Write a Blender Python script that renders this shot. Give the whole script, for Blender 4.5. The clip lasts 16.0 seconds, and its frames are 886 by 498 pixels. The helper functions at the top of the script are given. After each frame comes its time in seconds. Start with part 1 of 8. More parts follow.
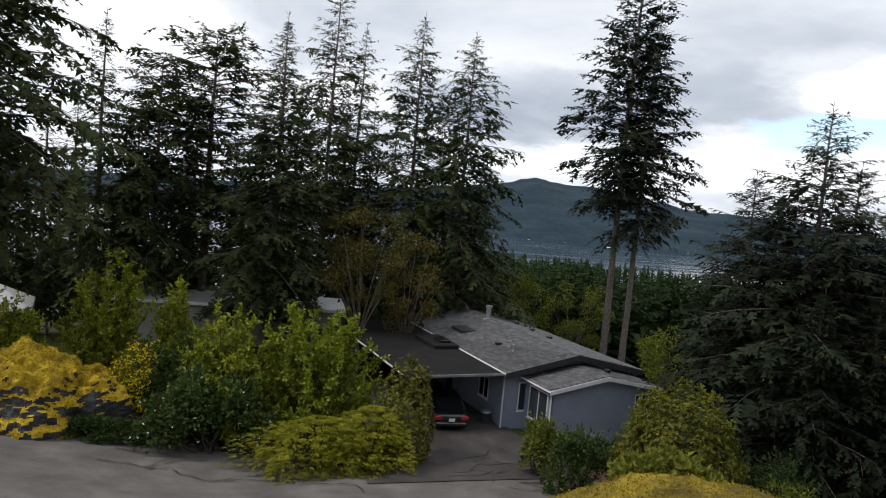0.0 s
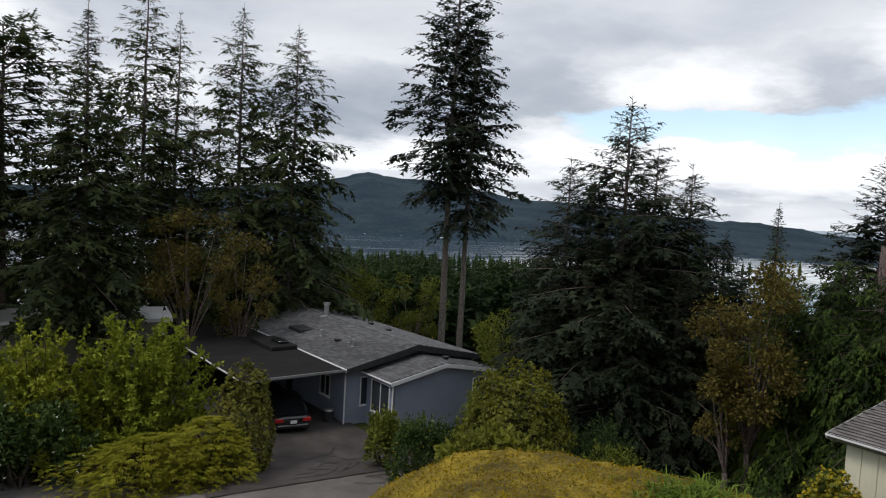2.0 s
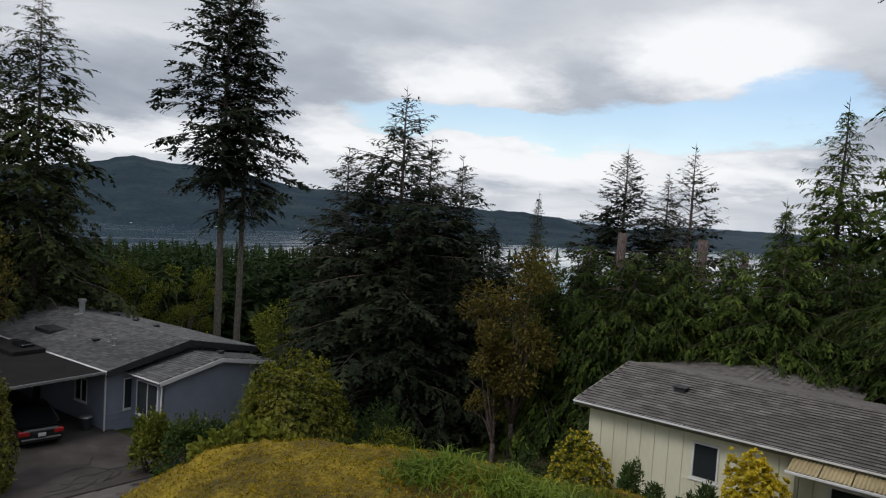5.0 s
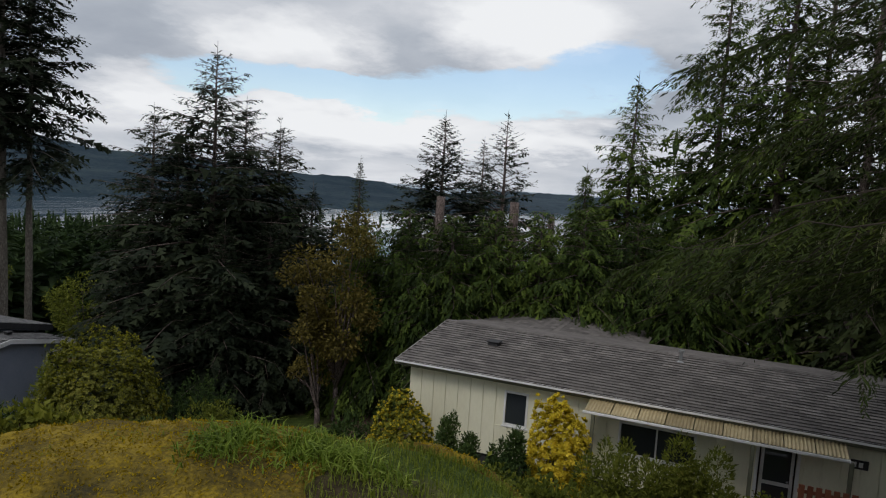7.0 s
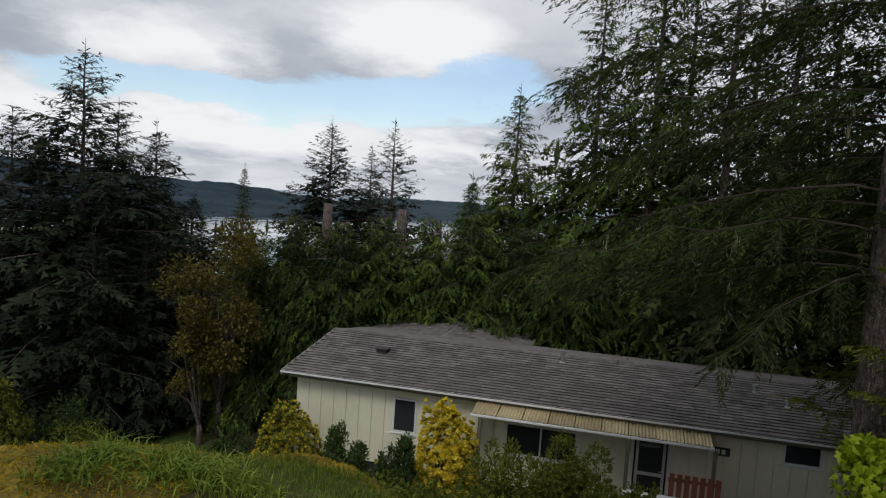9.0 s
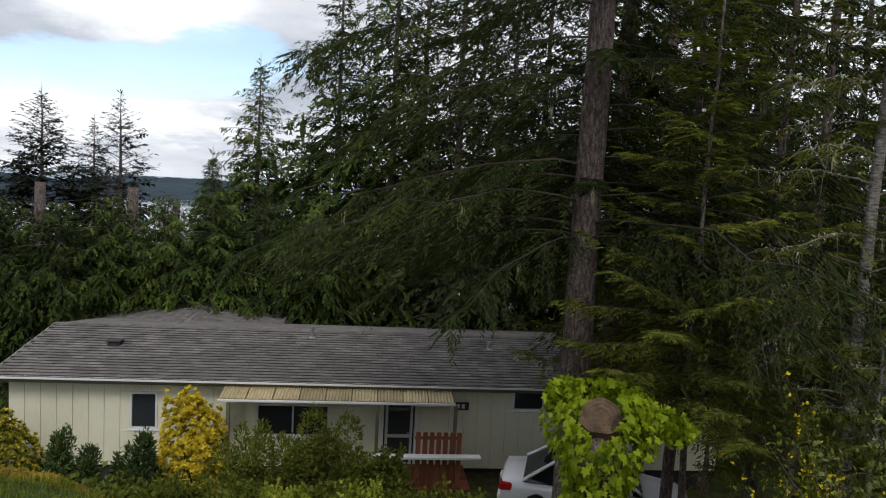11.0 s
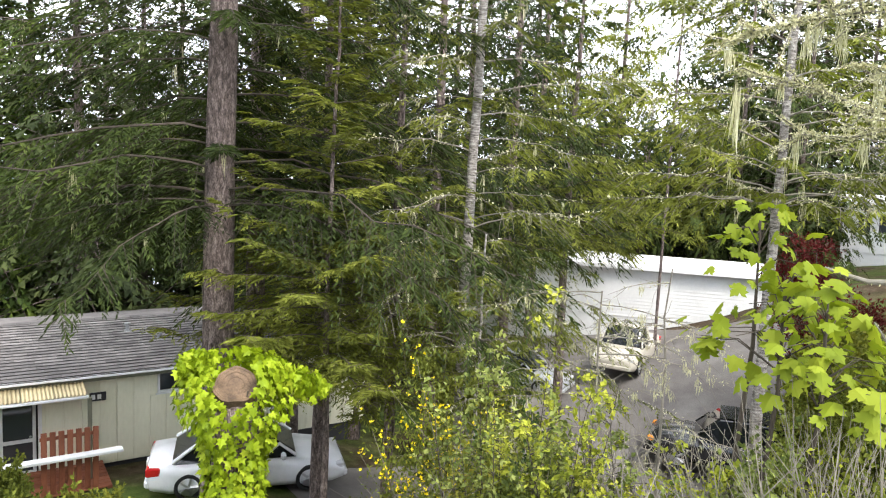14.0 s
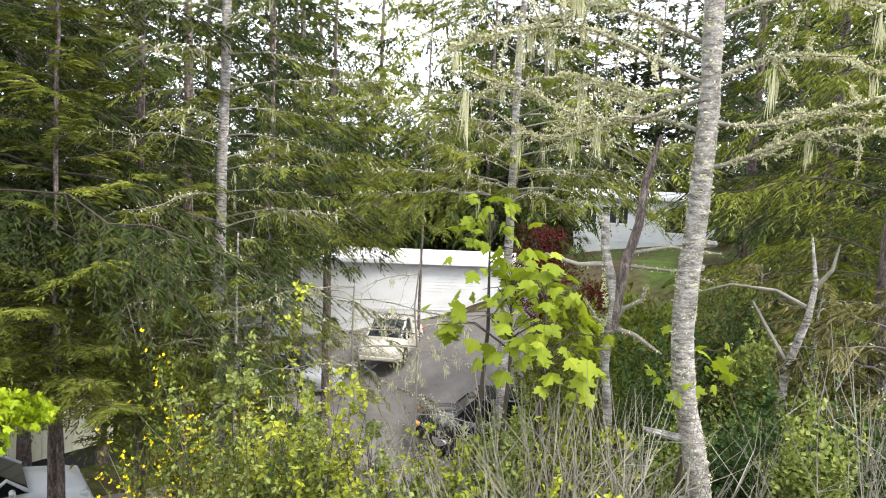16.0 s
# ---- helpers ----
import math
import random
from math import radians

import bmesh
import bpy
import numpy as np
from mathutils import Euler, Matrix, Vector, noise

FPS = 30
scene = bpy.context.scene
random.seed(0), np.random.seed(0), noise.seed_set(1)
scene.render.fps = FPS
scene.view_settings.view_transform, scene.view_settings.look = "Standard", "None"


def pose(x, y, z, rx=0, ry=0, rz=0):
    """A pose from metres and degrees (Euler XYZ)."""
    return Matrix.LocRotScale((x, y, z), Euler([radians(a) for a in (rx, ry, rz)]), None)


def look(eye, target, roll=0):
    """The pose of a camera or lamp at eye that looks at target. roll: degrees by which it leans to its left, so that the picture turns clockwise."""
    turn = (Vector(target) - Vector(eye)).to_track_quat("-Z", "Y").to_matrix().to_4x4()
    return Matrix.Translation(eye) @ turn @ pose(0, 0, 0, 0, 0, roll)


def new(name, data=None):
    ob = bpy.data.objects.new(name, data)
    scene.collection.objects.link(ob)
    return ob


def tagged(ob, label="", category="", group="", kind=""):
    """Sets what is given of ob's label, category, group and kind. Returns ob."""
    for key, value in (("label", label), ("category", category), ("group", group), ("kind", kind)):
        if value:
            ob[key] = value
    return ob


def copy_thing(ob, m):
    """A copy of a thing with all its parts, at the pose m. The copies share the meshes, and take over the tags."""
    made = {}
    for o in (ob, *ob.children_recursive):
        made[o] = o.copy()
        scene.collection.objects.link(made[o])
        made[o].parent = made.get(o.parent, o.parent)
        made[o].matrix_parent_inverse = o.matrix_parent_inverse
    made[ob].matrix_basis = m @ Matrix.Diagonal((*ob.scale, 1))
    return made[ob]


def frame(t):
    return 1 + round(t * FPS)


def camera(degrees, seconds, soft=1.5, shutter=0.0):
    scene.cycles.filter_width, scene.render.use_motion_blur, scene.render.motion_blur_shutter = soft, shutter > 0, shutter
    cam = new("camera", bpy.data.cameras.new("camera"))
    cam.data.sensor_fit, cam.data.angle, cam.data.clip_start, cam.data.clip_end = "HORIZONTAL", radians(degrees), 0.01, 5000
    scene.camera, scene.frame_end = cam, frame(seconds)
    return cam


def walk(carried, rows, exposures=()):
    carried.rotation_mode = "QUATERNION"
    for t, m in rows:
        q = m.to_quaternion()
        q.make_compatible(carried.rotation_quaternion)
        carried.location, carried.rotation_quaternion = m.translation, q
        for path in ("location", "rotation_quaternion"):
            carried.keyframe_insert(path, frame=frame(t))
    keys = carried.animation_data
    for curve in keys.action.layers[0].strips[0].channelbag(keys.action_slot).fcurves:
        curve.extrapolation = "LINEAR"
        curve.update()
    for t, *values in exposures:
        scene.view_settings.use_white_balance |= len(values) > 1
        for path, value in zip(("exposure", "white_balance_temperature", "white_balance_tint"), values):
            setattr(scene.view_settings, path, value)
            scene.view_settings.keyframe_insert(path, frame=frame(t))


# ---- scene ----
# ---- the camera: someone turns on a rocky knoll, the phone held at arm's length ----
cam = camera(65.08, 16.0, soft=1.1)
PATH = [
    (0.0, 0.184, 0.571, 10.000, 85.82, -5.32, -17.50),
    (0.5, 0.212, 0.561, 10.000, 85.89, -4.65, -20.40),
    (1.0, 0.249, 0.546, 10.000, 86.72, -3.99, -24.25),
    (1.5, 0.280, 0.531, 10.000, 86.96, -4.02, -27.62),
    (2.0, 0.312, 0.513, 10.000, 86.39, -3.17, -31.10),
    (2.5, 0.336, 0.497, 10.000, 86.22, -2.88, -33.90),
    (3.0, 0.363, 0.478, 10.000, 86.35, -2.82, -37.08),
    (3.5, 0.391, 0.455, 10.000, 86.16, -2.89, -40.44),
    (4.0, 0.412, 0.437, 10.000, 86.66, -3.19, -43.12),
    (6.5, 0.518, 0.302, 10.000, 84.82, -3.74, -59.40),
    (7.0, 0.538, 0.266, 10.000, 84.50, -3.64, -63.38),
    (7.5, 0.553, 0.232, 10.000, 84.37, -4.01, -66.87),
    (8.0, 0.555, 0.227, 10.000, 85.14, -4.12, -67.43),
    (10.5, 0.600, 0.023, 10.000, 84.93, -2.90, -87.54),
    (11.0, 0.599, -0.032, 10.000, 84.88, -3.05, -92.79),
    (11.5, 0.593, -0.090, 10.000, 85.17, -3.30, -98.38),
    (12.0, 0.583, -0.141, 10.000, 84.62, -3.13, -103.28),
    (12.5, 0.571, -0.185, 10.000, 84.03, -3.10, -107.64),
    (13.0, 0.558, -0.221, 10.000, 84.65, -2.82, -111.36),
    (13.5, 0.541, -0.260, 10.000, 84.42, -2.51, -115.39),
    (14.0, 0.513, -0.310, 10.000, 83.70, -2.89, -120.85),
    (14.5, 0.488, -0.349, 10.000, 82.73, -2.54, -125.26),
    (15.0, 0.456, -0.390, 10.000, 82.31, -2.83, -130.18),
    (15.5, 0.429, -0.419, 10.000, 82.92, -2.72, -133.96),
    (16.0, 0.385, -0.461, 10.000, 84.40, -2.66, -139.88),
]
EXPOSURES = [(0, 0.23), (2.0, 0.0), (4.0, -0.15), (7.0, -0.35), (10.0, -0.25), (11.0, 0.1), (12.0, 0.95), (13.0, 1.95), (14.0, 2.35), (16.0, 2.3)]
walk(cam, [(t, pose(x, y, z, rx, ry, rz)) for t, x, y, z, rx, ry, rz in PATH], EXPOSURES)

# ---- world and sun: a broken cloud deck, soft light ----
SUN_AZ, SUN_EL = -95.0, 52.0
world = bpy.data.worlds.new("sky")
scene.world = world
world.use_nodes = True
wt = world.node_tree
wt.nodes.clear()


def wn(kind, **inputs):
    n = wt.nodes.new(kind)
    for key, value in inputs.items():
        n.inputs[key.replace("_", " ")].default_value = value
    return n


def math_node(tree, op, a, b=None, clamp=False):
    n = tree.nodes.new("ShaderNodeMath")
    n.operation, n.use_clamp = op, clamp
    for i, v in enumerate((a, b)):
        if v is None:
            continue
        if isinstance(v, (int, float)):
            n.inputs[i].default_value = v
        else:
            tree.links.new(v, n.inputs[i])
    return n.outputs[0]


def ramp_node(tree, fac, stops, mode="LINEAR"):
    n = tree.nodes.new("ShaderNodeValToRGB")
    n.color_ramp.interpolation = mode
    while len(n.color_ramp.elements) < len(stops):
        n.color_ramp.elements.new(0.5)
    for e, (p, c) in zip(n.color_ramp.elements, stops):
        e.position = p
        e.color = (*c, 1) if len(c) == 3 else c
    tree.links.new(fac, n.inputs[0])
    return n.outputs[0]


def mix_node(tree, fac, a, b, blend="MIX"):
    n = tree.nodes.new("ShaderNodeMix")
    n.data_type, n.blend_type = "RGBA", blend
    for sock, v in ((n.inputs[0], fac), (n.inputs[6], a), (n.inputs[7], b)):
        if isinstance(v, (int, float)):
            sock.default_value = v
        elif isinstance(v, tuple):
            sock.default_value = (*v, 1)
        else:
            tree.links.new(v, sock)
    return n.outputs[2]


sky = wt.nodes.new("ShaderNodeTexSky")
sky.sky_type, sky.sun_disc = "NISHITA", False
sky.sun_elevation, sky.sun_rotation = radians(SUN_EL), radians(SUN_AZ)
coord = wt.nodes.new("ShaderNodeTexCoord")
sep = wt.nodes.new("ShaderNodeSeparateXYZ")
wt.links.new(coord.outputs["Generated"], sep.inputs[0])
# clouds lie on a flat deck overhead: directions are carried onto a plane
height = math_node(wt, "ADD", math_node(wt, "MAXIMUM", sep.outputs[2], 0.0), 0.2)
flat = wt.nodes.new("ShaderNodeCombineXYZ")
wt.links.new(math_node(wt, "DIVIDE", sep.outputs[0], height), flat.inputs[0])
wt.links.new(math_node(wt, "DIVIDE", sep.outputs[1], height), flat.inputs[1])


def sky_noise(location, **inputs):
    at = wt.nodes.new("ShaderNodeMapping")
    at.inputs["Location"].default_value = location
    wt.links.new(flat.outputs[0], at.inputs[0])
    n = wn("ShaderNodeTexNoise", **inputs)
    wt.links.new(at.outputs[0], n.inputs["Vector"])
    return n.outputs[0]


n_tone = sky_noise((11.3, 2.2, 4.0), Scale=1.1, Detail=8.0, Roughness=0.55, Distortion=0.3)
n_edge = sky_noise((3.1, 7.4, 0.0), Scale=2.4, Detail=8.0, Roughness=0.6)
n_edge2 = sky_noise((6.7, 1.4, 2.0), Scale=2.4, Detail=8.0, Roughness=0.6)
# bearing and height in degrees, ruffled so that cloud edges are ragged
bearing = math_node(wt, "MULTIPLY", math_node(wt, "ARCTAN2", math_node(wt, "MULTIPLY", sep.outputs[0], -1.0), sep.outputs[1]), 180 / math.pi)
rise_ = math_node(wt, "MULTIPLY", math_node(wt, "ARCSINE", sep.outputs[2]), 180 / math.pi)
bearing = math_node(wt, "ADD", bearing, math_node(wt, "MULTIPLY", math_node(wt, "SUBTRACT", n_edge, 0.5), 14.0))
rise_ = math_node(wt, "ADD", rise_, math_node(wt, "MULTIPLY", math_node(wt, "SUBTRACT", n_edge2, 0.5), 5.0))


def cloud(b0, e0, wide, tall, weight):
    """A soft-edged mass at a bearing and height, in degrees."""
    u = math_node(wt, "DIVIDE", math_node(wt, "SUBTRACT", bearing, b0), wide)
    v = math_node(wt, "DIVIDE", math_node(wt, "SUBTRACT", rise_, e0), tall)
    q = math_node(wt, "SUBTRACT", 1.0, math_node(wt, "ADD", math_node(wt, "MULTIPLY", u, u), math_node(wt, "MULTIPLY", v, v)), clamp=True)
    return math_node(wt, "MULTIPLY", q, weight)


def total(masses):
    out = 0.0
    for m in masses:
        out = math_node(wt, "ADD", cloud(*m), out)
    return out


# openings of blue sky
gap = total([(-65, 7.0, 15, 2.6, 1.0), (-48, 7.2, 9, 1.8, 0.9), (-76, 10.0, 7, 2.6, 1.0), (-56, 6.6, 8, 1.8, 0.8), (40, 22, 14, 9, 0.9), (130, 40, 25, 14, 1.0)])
# darker undersides and bright heads
shade = total([(-61, 9.3, 8, 4.6, 0.75), (-22.5, 7.6, 10, 4.4, 1.0), (-35, 8.5, 9, 4.5, 0.5), (-80.5, 8.0, 6, 4.5, 0.6), (-40, 12.5, 12, 4, 0.35), (-6, 13, 12, 5, 0.35)])
glare = total([(-55, 3.9, 24, 2.4, 0.9), (-25, 3.9, 7, 1.8, 1.0), (-41, 5.5, 6, 2.2, 0.8), (-51, 10.2, 8, 2.4, 0.8), (-69, 12.6, 9, 4, 0.9), (6, 10, 10, 5, 0.7), (-46, 11, 6, 2.5, 0.5), (-73, 4.4, 6, 2.0, 0.8)])
tone_in = math_node(wt, "ADD", math_node(wt, "MULTIPLY", math_node(wt, "SUBTRACT", n_tone, 0.5), 0.9), 0.56)
tone_in = math_node(wt, "SUBTRACT", math_node(wt, "ADD", tone_in, math_node(wt, "MULTIPLY", glare, 0.38)), math_node(wt, "MULTIPLY", shade, 0.42))
tone = ramp_node(wt, tone_in, [(0.1, (0.36, 0.41, 0.5)), (0.4, (0.6, 0.65, 0.73)), (0.62, (0.86, 0.89, 0.95)), (0.88, (1.15, 1.17, 1.2))])
blue = wt.nodes.new("ShaderNodeVectorMath")
blue.operation = "SCALE"
wt.links.new(sky.outputs[0], blue.inputs[0])
blue.inputs["Scale"].default_value = 0.2
cover = ramp_node(wt, math_node(wt, "SUBTRACT", gap, math_node(wt, "MULTIPLY", glare, 0.35)), [(0.22, (0, 0, 0)), (0.62, (0.85, 0.85, 0.85))])
cloudy = mix_node(wt, cover, tone, blue.outputs[0])
background = wn("ShaderNodeBackground", Strength=0.95)
wt.links.new(cloudy, background.inputs[0])
wt.links.new(background.outputs[0], wt.nodes.new("ShaderNodeOutputWorld").inputs[0])

sun = new("sun", bpy.data.lights.new("sun", "SUN"))
sun.data.energy, sun.data.angle, sun.data.color = 1.4, radians(16), (1.0, 0.96, 0.9)
az, el = radians(SUN_AZ), radians(SUN_EL)
sun.matrix_world = look((60 * math.sin(az) * math.cos(el), 60 * math.cos(az) * math.cos(el), 60 * math.sin(el) + 10), (0, 0, 10))

# ---- tools for meshes ----
def template_box():
    corners = [(sx, sy, sz) for sx in (-1, 1) for sy in (-1, 1) for sz in (-1, 1)]
    vid = lambda c, a: corners.index(c) * 3 + a
    faces = []
    for a in range(3):
        b, c = (a + 1) % 3, (a + 2) % 3
        for s in (-1, 1):
            ring = []
            for sb, sc in ((-1, -1), (1, -1), (1, 1), (-1, 1)):
                k = [0, 0, 0]
                k[a], k[b], k[c] = s, sb, sc
                ring.append(vid(tuple(k), a))
            faces.append(ring if s > 0 else ring[::-1])
        for sb in (-1, 1):
            for sc in (-1, 1):
                lo, hi = [0, 0, 0], [0, 0, 0]
                lo[a], lo[b], lo[c], hi[a], hi[b], hi[c] = -1, sb, sc, 1, sb, sc
                q = [vid(tuple(lo), b), vid(tuple(hi), b), vid(tuple(hi), c), vid(tuple(lo), c)]
                faces.append(q if sb * sc > 0 else q[::-1])
    tris = []
    for k in corners:
        q = [vid(k, 0), vid(k, 1), vid(k, 2)]
        tris.append(q if k[0] * k[1] * k[2] > 0 else q[::-1])
    return np.array(corners, float), np.array(faces), np.array(tris)


BOX_C, BOX_Q, BOX_T = template_box()


class Bag:
    """Collects vertices and faces, then becomes one mesh."""

    def __init__(self):
        self.v, self.f, self.n = [], [], 0

    def add(self, v, *faces):
        v = np.asarray(v, float).reshape(-1, 3)
        for f in faces:
            f = np.asarray(f, int)
            if len(f):
                self.f.append(f + self.n)
        self.v.append(v)
        self.n += len(v)
        return self

    def box(self, lo, hi, bevel=0.01, m=None):
        lo, hi = np.minimum(lo, hi).astype(float), np.maximum(lo, hi).astype(float)
        mid, half = (lo + hi) / 2, (hi - lo) / 2
        b = min(bevel, half.min() * 0.6)
        v = np.repeat(BOX_C * half, 3, axis=0)
        for a in range(3):
            for o in range(3):
                if o != a:
                    v[a::3, o] -= BOX_C[:, o] * b
        v = v + mid
        if m is not None:
            v = move(v, m)
        return self.add(v, BOX_Q, BOX_T)

    def tube(self, path, radii, sides=6, cap=True):
        path = np.asarray(path, float)
        k = len(path)
        radii = np.broadcast_to(np.asarray(radii, float), (k,))
        d = np.gradient(path, axis=0)
        d /= np.linalg.norm(d, axis=1)[:, None] + 1e-9
        ref = np.where(np.abs(d[:, 2:3]) > 0.9, [[1.0, 0, 0]], [[0, 0, 1.0]])
        u = np.cross(d, ref)
        u /= np.linalg.norm(u, axis=1)[:, None] + 1e-9
        w = np.cross(d, u)
        for i in range(1, k):
            if u[i] @ u[i - 1] < 0 and abs(u[i] @ u[i - 1]) > abs(w[i] @ u[i - 1]):
                u[i], w[i] = -u[i], -w[i]
        a = np.arange(sides) * 2 * math.pi / sides
        ring = np.cos(a)[None, :, None] * u[:, None, :] + np.sin(a)[None, :, None] * w[:, None, :]
        v = (path[:, None, :] + ring * radii[:, None, None]).reshape(-1, 3)
        i, j = np.meshgrid(np.arange(k - 1), np.arange(sides), indexing="ij")
        j2 = (j + 1) % sides
        q = np.stack([i * sides + j, i * sides + j2, (i + 1) * sides + j2, (i + 1) * sides + j], -1).reshape(-1, 4)
        caps = [np.arange(sides)[None, ::-1], (np.arange(sides) + (k - 1) * sides)[None, :]] if cap else []
        return self.add(v, q, *caps)

    def kites(self, p, d, up, length, width, fold=0.15):
        """Leaf blades: one folded four-cornered blade at each point p, along d."""
        p, d, up = (np.asarray(x, float).reshape(-1, 3) for x in (p, d, up))
        d = d / (np.linalg.norm(d, axis=1)[:, None] + 1e-9)
        s = np.cross(d, up)
        s /= np.linalg.norm(s, axis=1)[:, None] + 1e-9
        n = np.cross(s, d)
        k = len(p)
        length, width = np.broadcast_to(length, (k,))[:, None], np.broadcast_to(width, (k,))[:, None]
        v = np.empty((k, 4, 3))
        v[:, 0] = p
        v[:, 1] = p + d * length * 0.45 + s * width / 2 + n * width * fold
        v[:, 2] = p + d * length
        v[:, 3] = p + d * length * 0.45 - s * width / 2 + n * width * fold
        return self.add(v, np.arange(k * 4).reshape(k, 4))

    def stamps(self, outline, p, d, up, size, cup=0.0):
        """Lobed leaves: the outline (x along the leaf) at each point, as a fan round its middle."""
        p, d, up = (np.asarray(x, float).reshape(-1, 3) for x in (p, d, up))
        d = d / (np.linalg.norm(d, axis=1)[:, None] + 1e-9)
        s = np.cross(d, up)
        s /= np.linalg.norm(s, axis=1)[:, None] + 1e-9
        n = np.cross(s, d)
        o = np.asarray(outline, float)
        m, k = len(o), len(p)
        size = np.broadcast_to(size, (k,))[:, None, None]
        full = np.vstack([[o[:, 0].mean(), 0], o])
        rad = -cup * np.abs(full[:, 1]) - cup * 0.6 * full[:, 0] ** 2
        v = p[:, None] + size * (full[None, :, :1] * d[:, None] + full[None, :, 1:] * s[:, None] + rad[None, :, None] * n[:, None])
        j = np.arange(m)
        tri = np.stack([np.zeros(m, int), 1 + j, 1 + (j + 1) % m], 1)
        return self.add(v, (tri[None] + (np.arange(k) * (m + 1))[:, None, None]).reshape(-1, 3))

    def mesh(self, name, smooth=False):
        me = bpy.data.meshes.new(name)
        v = np.concatenate(self.v)
        loops = np.concatenate([f.ravel() for f in self.f])
        total = np.concatenate([np.full(len(f), f.shape[1]) for f in self.f])
        start = np.concatenate([[0], np.cumsum(total)[:-1]])
        me.vertices.add(len(v))
        me.vertices.foreach_set("co", v.astype(np.float32).ravel())
        me.loops.add(len(loops))
        me.loops.foreach_set("vertex_index", loops.astype(np.int32))
        me.polygons.add(len(total))
        me.polygons.foreach_set("loop_start", start.astype(np.int32))
        me.polygons.foreach_set("use_smooth", np.full(len(total), smooth))
        me.update(calc_edges=True)
        return me


def move(v, m):
    a = np.array(m)
    return np.asarray(v, float) @ a[:3, :3].T + a[:3, 3]


def part(name, bag, material, parent=None, label="", smooth=False):
    """One mesh object, under a thing or a part."""
    me = bag if isinstance(bag, bpy.types.Mesh) else bag.mesh(name, smooth)
    if name == "wall":
        bm = bmesh.new()
        bm.from_mesh(me)
        bmesh.ops.remove_doubles(bm, verts=bm.verts, dist=0.001)
        bm.to_mesh(me)
        bm.free()
    if material is not None and not me.materials:
        me.materials.append(material)
    ob = new(name, me)
    if parent is not None:
        ob.parent = parent
    if label:
        tagged(ob, label)
    return ob


def thing(name, label, category, m=None, group="", kind=""):
    ob = new(name)
    ob.empty_display_size = 0.3
    if m is not None:
        ob.matrix_world = m
    return tagged(ob, label, category, group, kind)


def unit(v):
    return v / (np.linalg.norm(v, axis=-1, keepdims=True) + 1e-9)


def polar(bearing, d):
    """A place by its bearing (degrees from north, to the west) and distance from the knoll."""
    return -math.sin(radians(bearing)) * d, math.cos(radians(bearing)) * d


def spot(bearing, d, facing):
    """The same, from the outstretched arm when it faces that way."""
    x, y = polar(bearing, d)
    return x - 0.6 * math.sin(radians(facing)), y + 0.6 * math.cos(radians(facing))


# ---- materials ----
def material(name, colors, rough=0.8, scale=4.0, fine=40.0, bump=0.0, bump_dist=0.02, spec=0.3, metal=0.0, stretch=(1, 1, 1), island=0.0, per_object=0.0, low=0.3, high=0.7, coat=0.0):
    """A surface with variation at two scales; island and per_object shift it piece by piece."""
    m = bpy.data.materials.new(name)
    m.use_nodes = True
    t = m.node_tree
    b = t.nodes["Principled BSDF"]
    tc = t.nodes.new("ShaderNodeTexCoord")
    mp = t.nodes.new("ShaderNodeMapping")
    mp.inputs["Scale"].default_value = stretch
    t.links.new(tc.outputs["Object"], mp.inputs[0])
    big, small = t.nodes.new("ShaderNodeTexNoise"), t.nodes.new("ShaderNodeTexNoise")
    for n, s, d in ((big, scale, 5.0), (small, fine, 3.0)):
        n.inputs["Scale"].default_value, n.inputs["Detail"].default_value, n.inputs["Roughness"].default_value = s, d, 0.6
        t.links.new(mp.outputs[0], n.inputs["Vector"])
    f = math_node(t, "ADD", math_node(t, "MULTIPLY", big.outputs[0], 0.65), math_node(t, "MULTIPLY", small.outputs[0], 0.35))
    if island:
        g = t.nodes.new("ShaderNodeNewGeometry")
        f = math_node(t, "ADD", f, math_node(t, "MULTIPLY", math_node(t, "SUBTRACT", g.outputs["Random Per Island"], 0.5), island))
    if per_object:
        o = t.nodes.new("ShaderNodeObjectInfo")
        f = math_node(t, "ADD", f, math_node(t, "MULTIPLY", math_node(t, "SUBTRACT", o.outputs["Random"], 0.5), per_object))
    k = len(colors)
    stops = [(low + (high - low) * i / max(1, k - 1), c) for i, c in enumerate(colors)]
    t.links.new(ramp_node(t, f, stops), b.inputs["Base Color"])
    b.inputs["Roughness"].default_value, b.inputs["Metallic"].default_value = rough, metal
    b.inputs["Specular IOR Level"].default_value = spec
    b.inputs["Coat Weight"].default_value = coat
    if bump:
        n = t.nodes.new("ShaderNodeBump")
        n.inputs["Strength"].default_value, n.inputs["Distance"].default_value = bump, bump_dist
        t.links.new(f, n.inputs["Height"])
        t.links.new(n.outputs[0], b.inputs["Normal"])
    return m


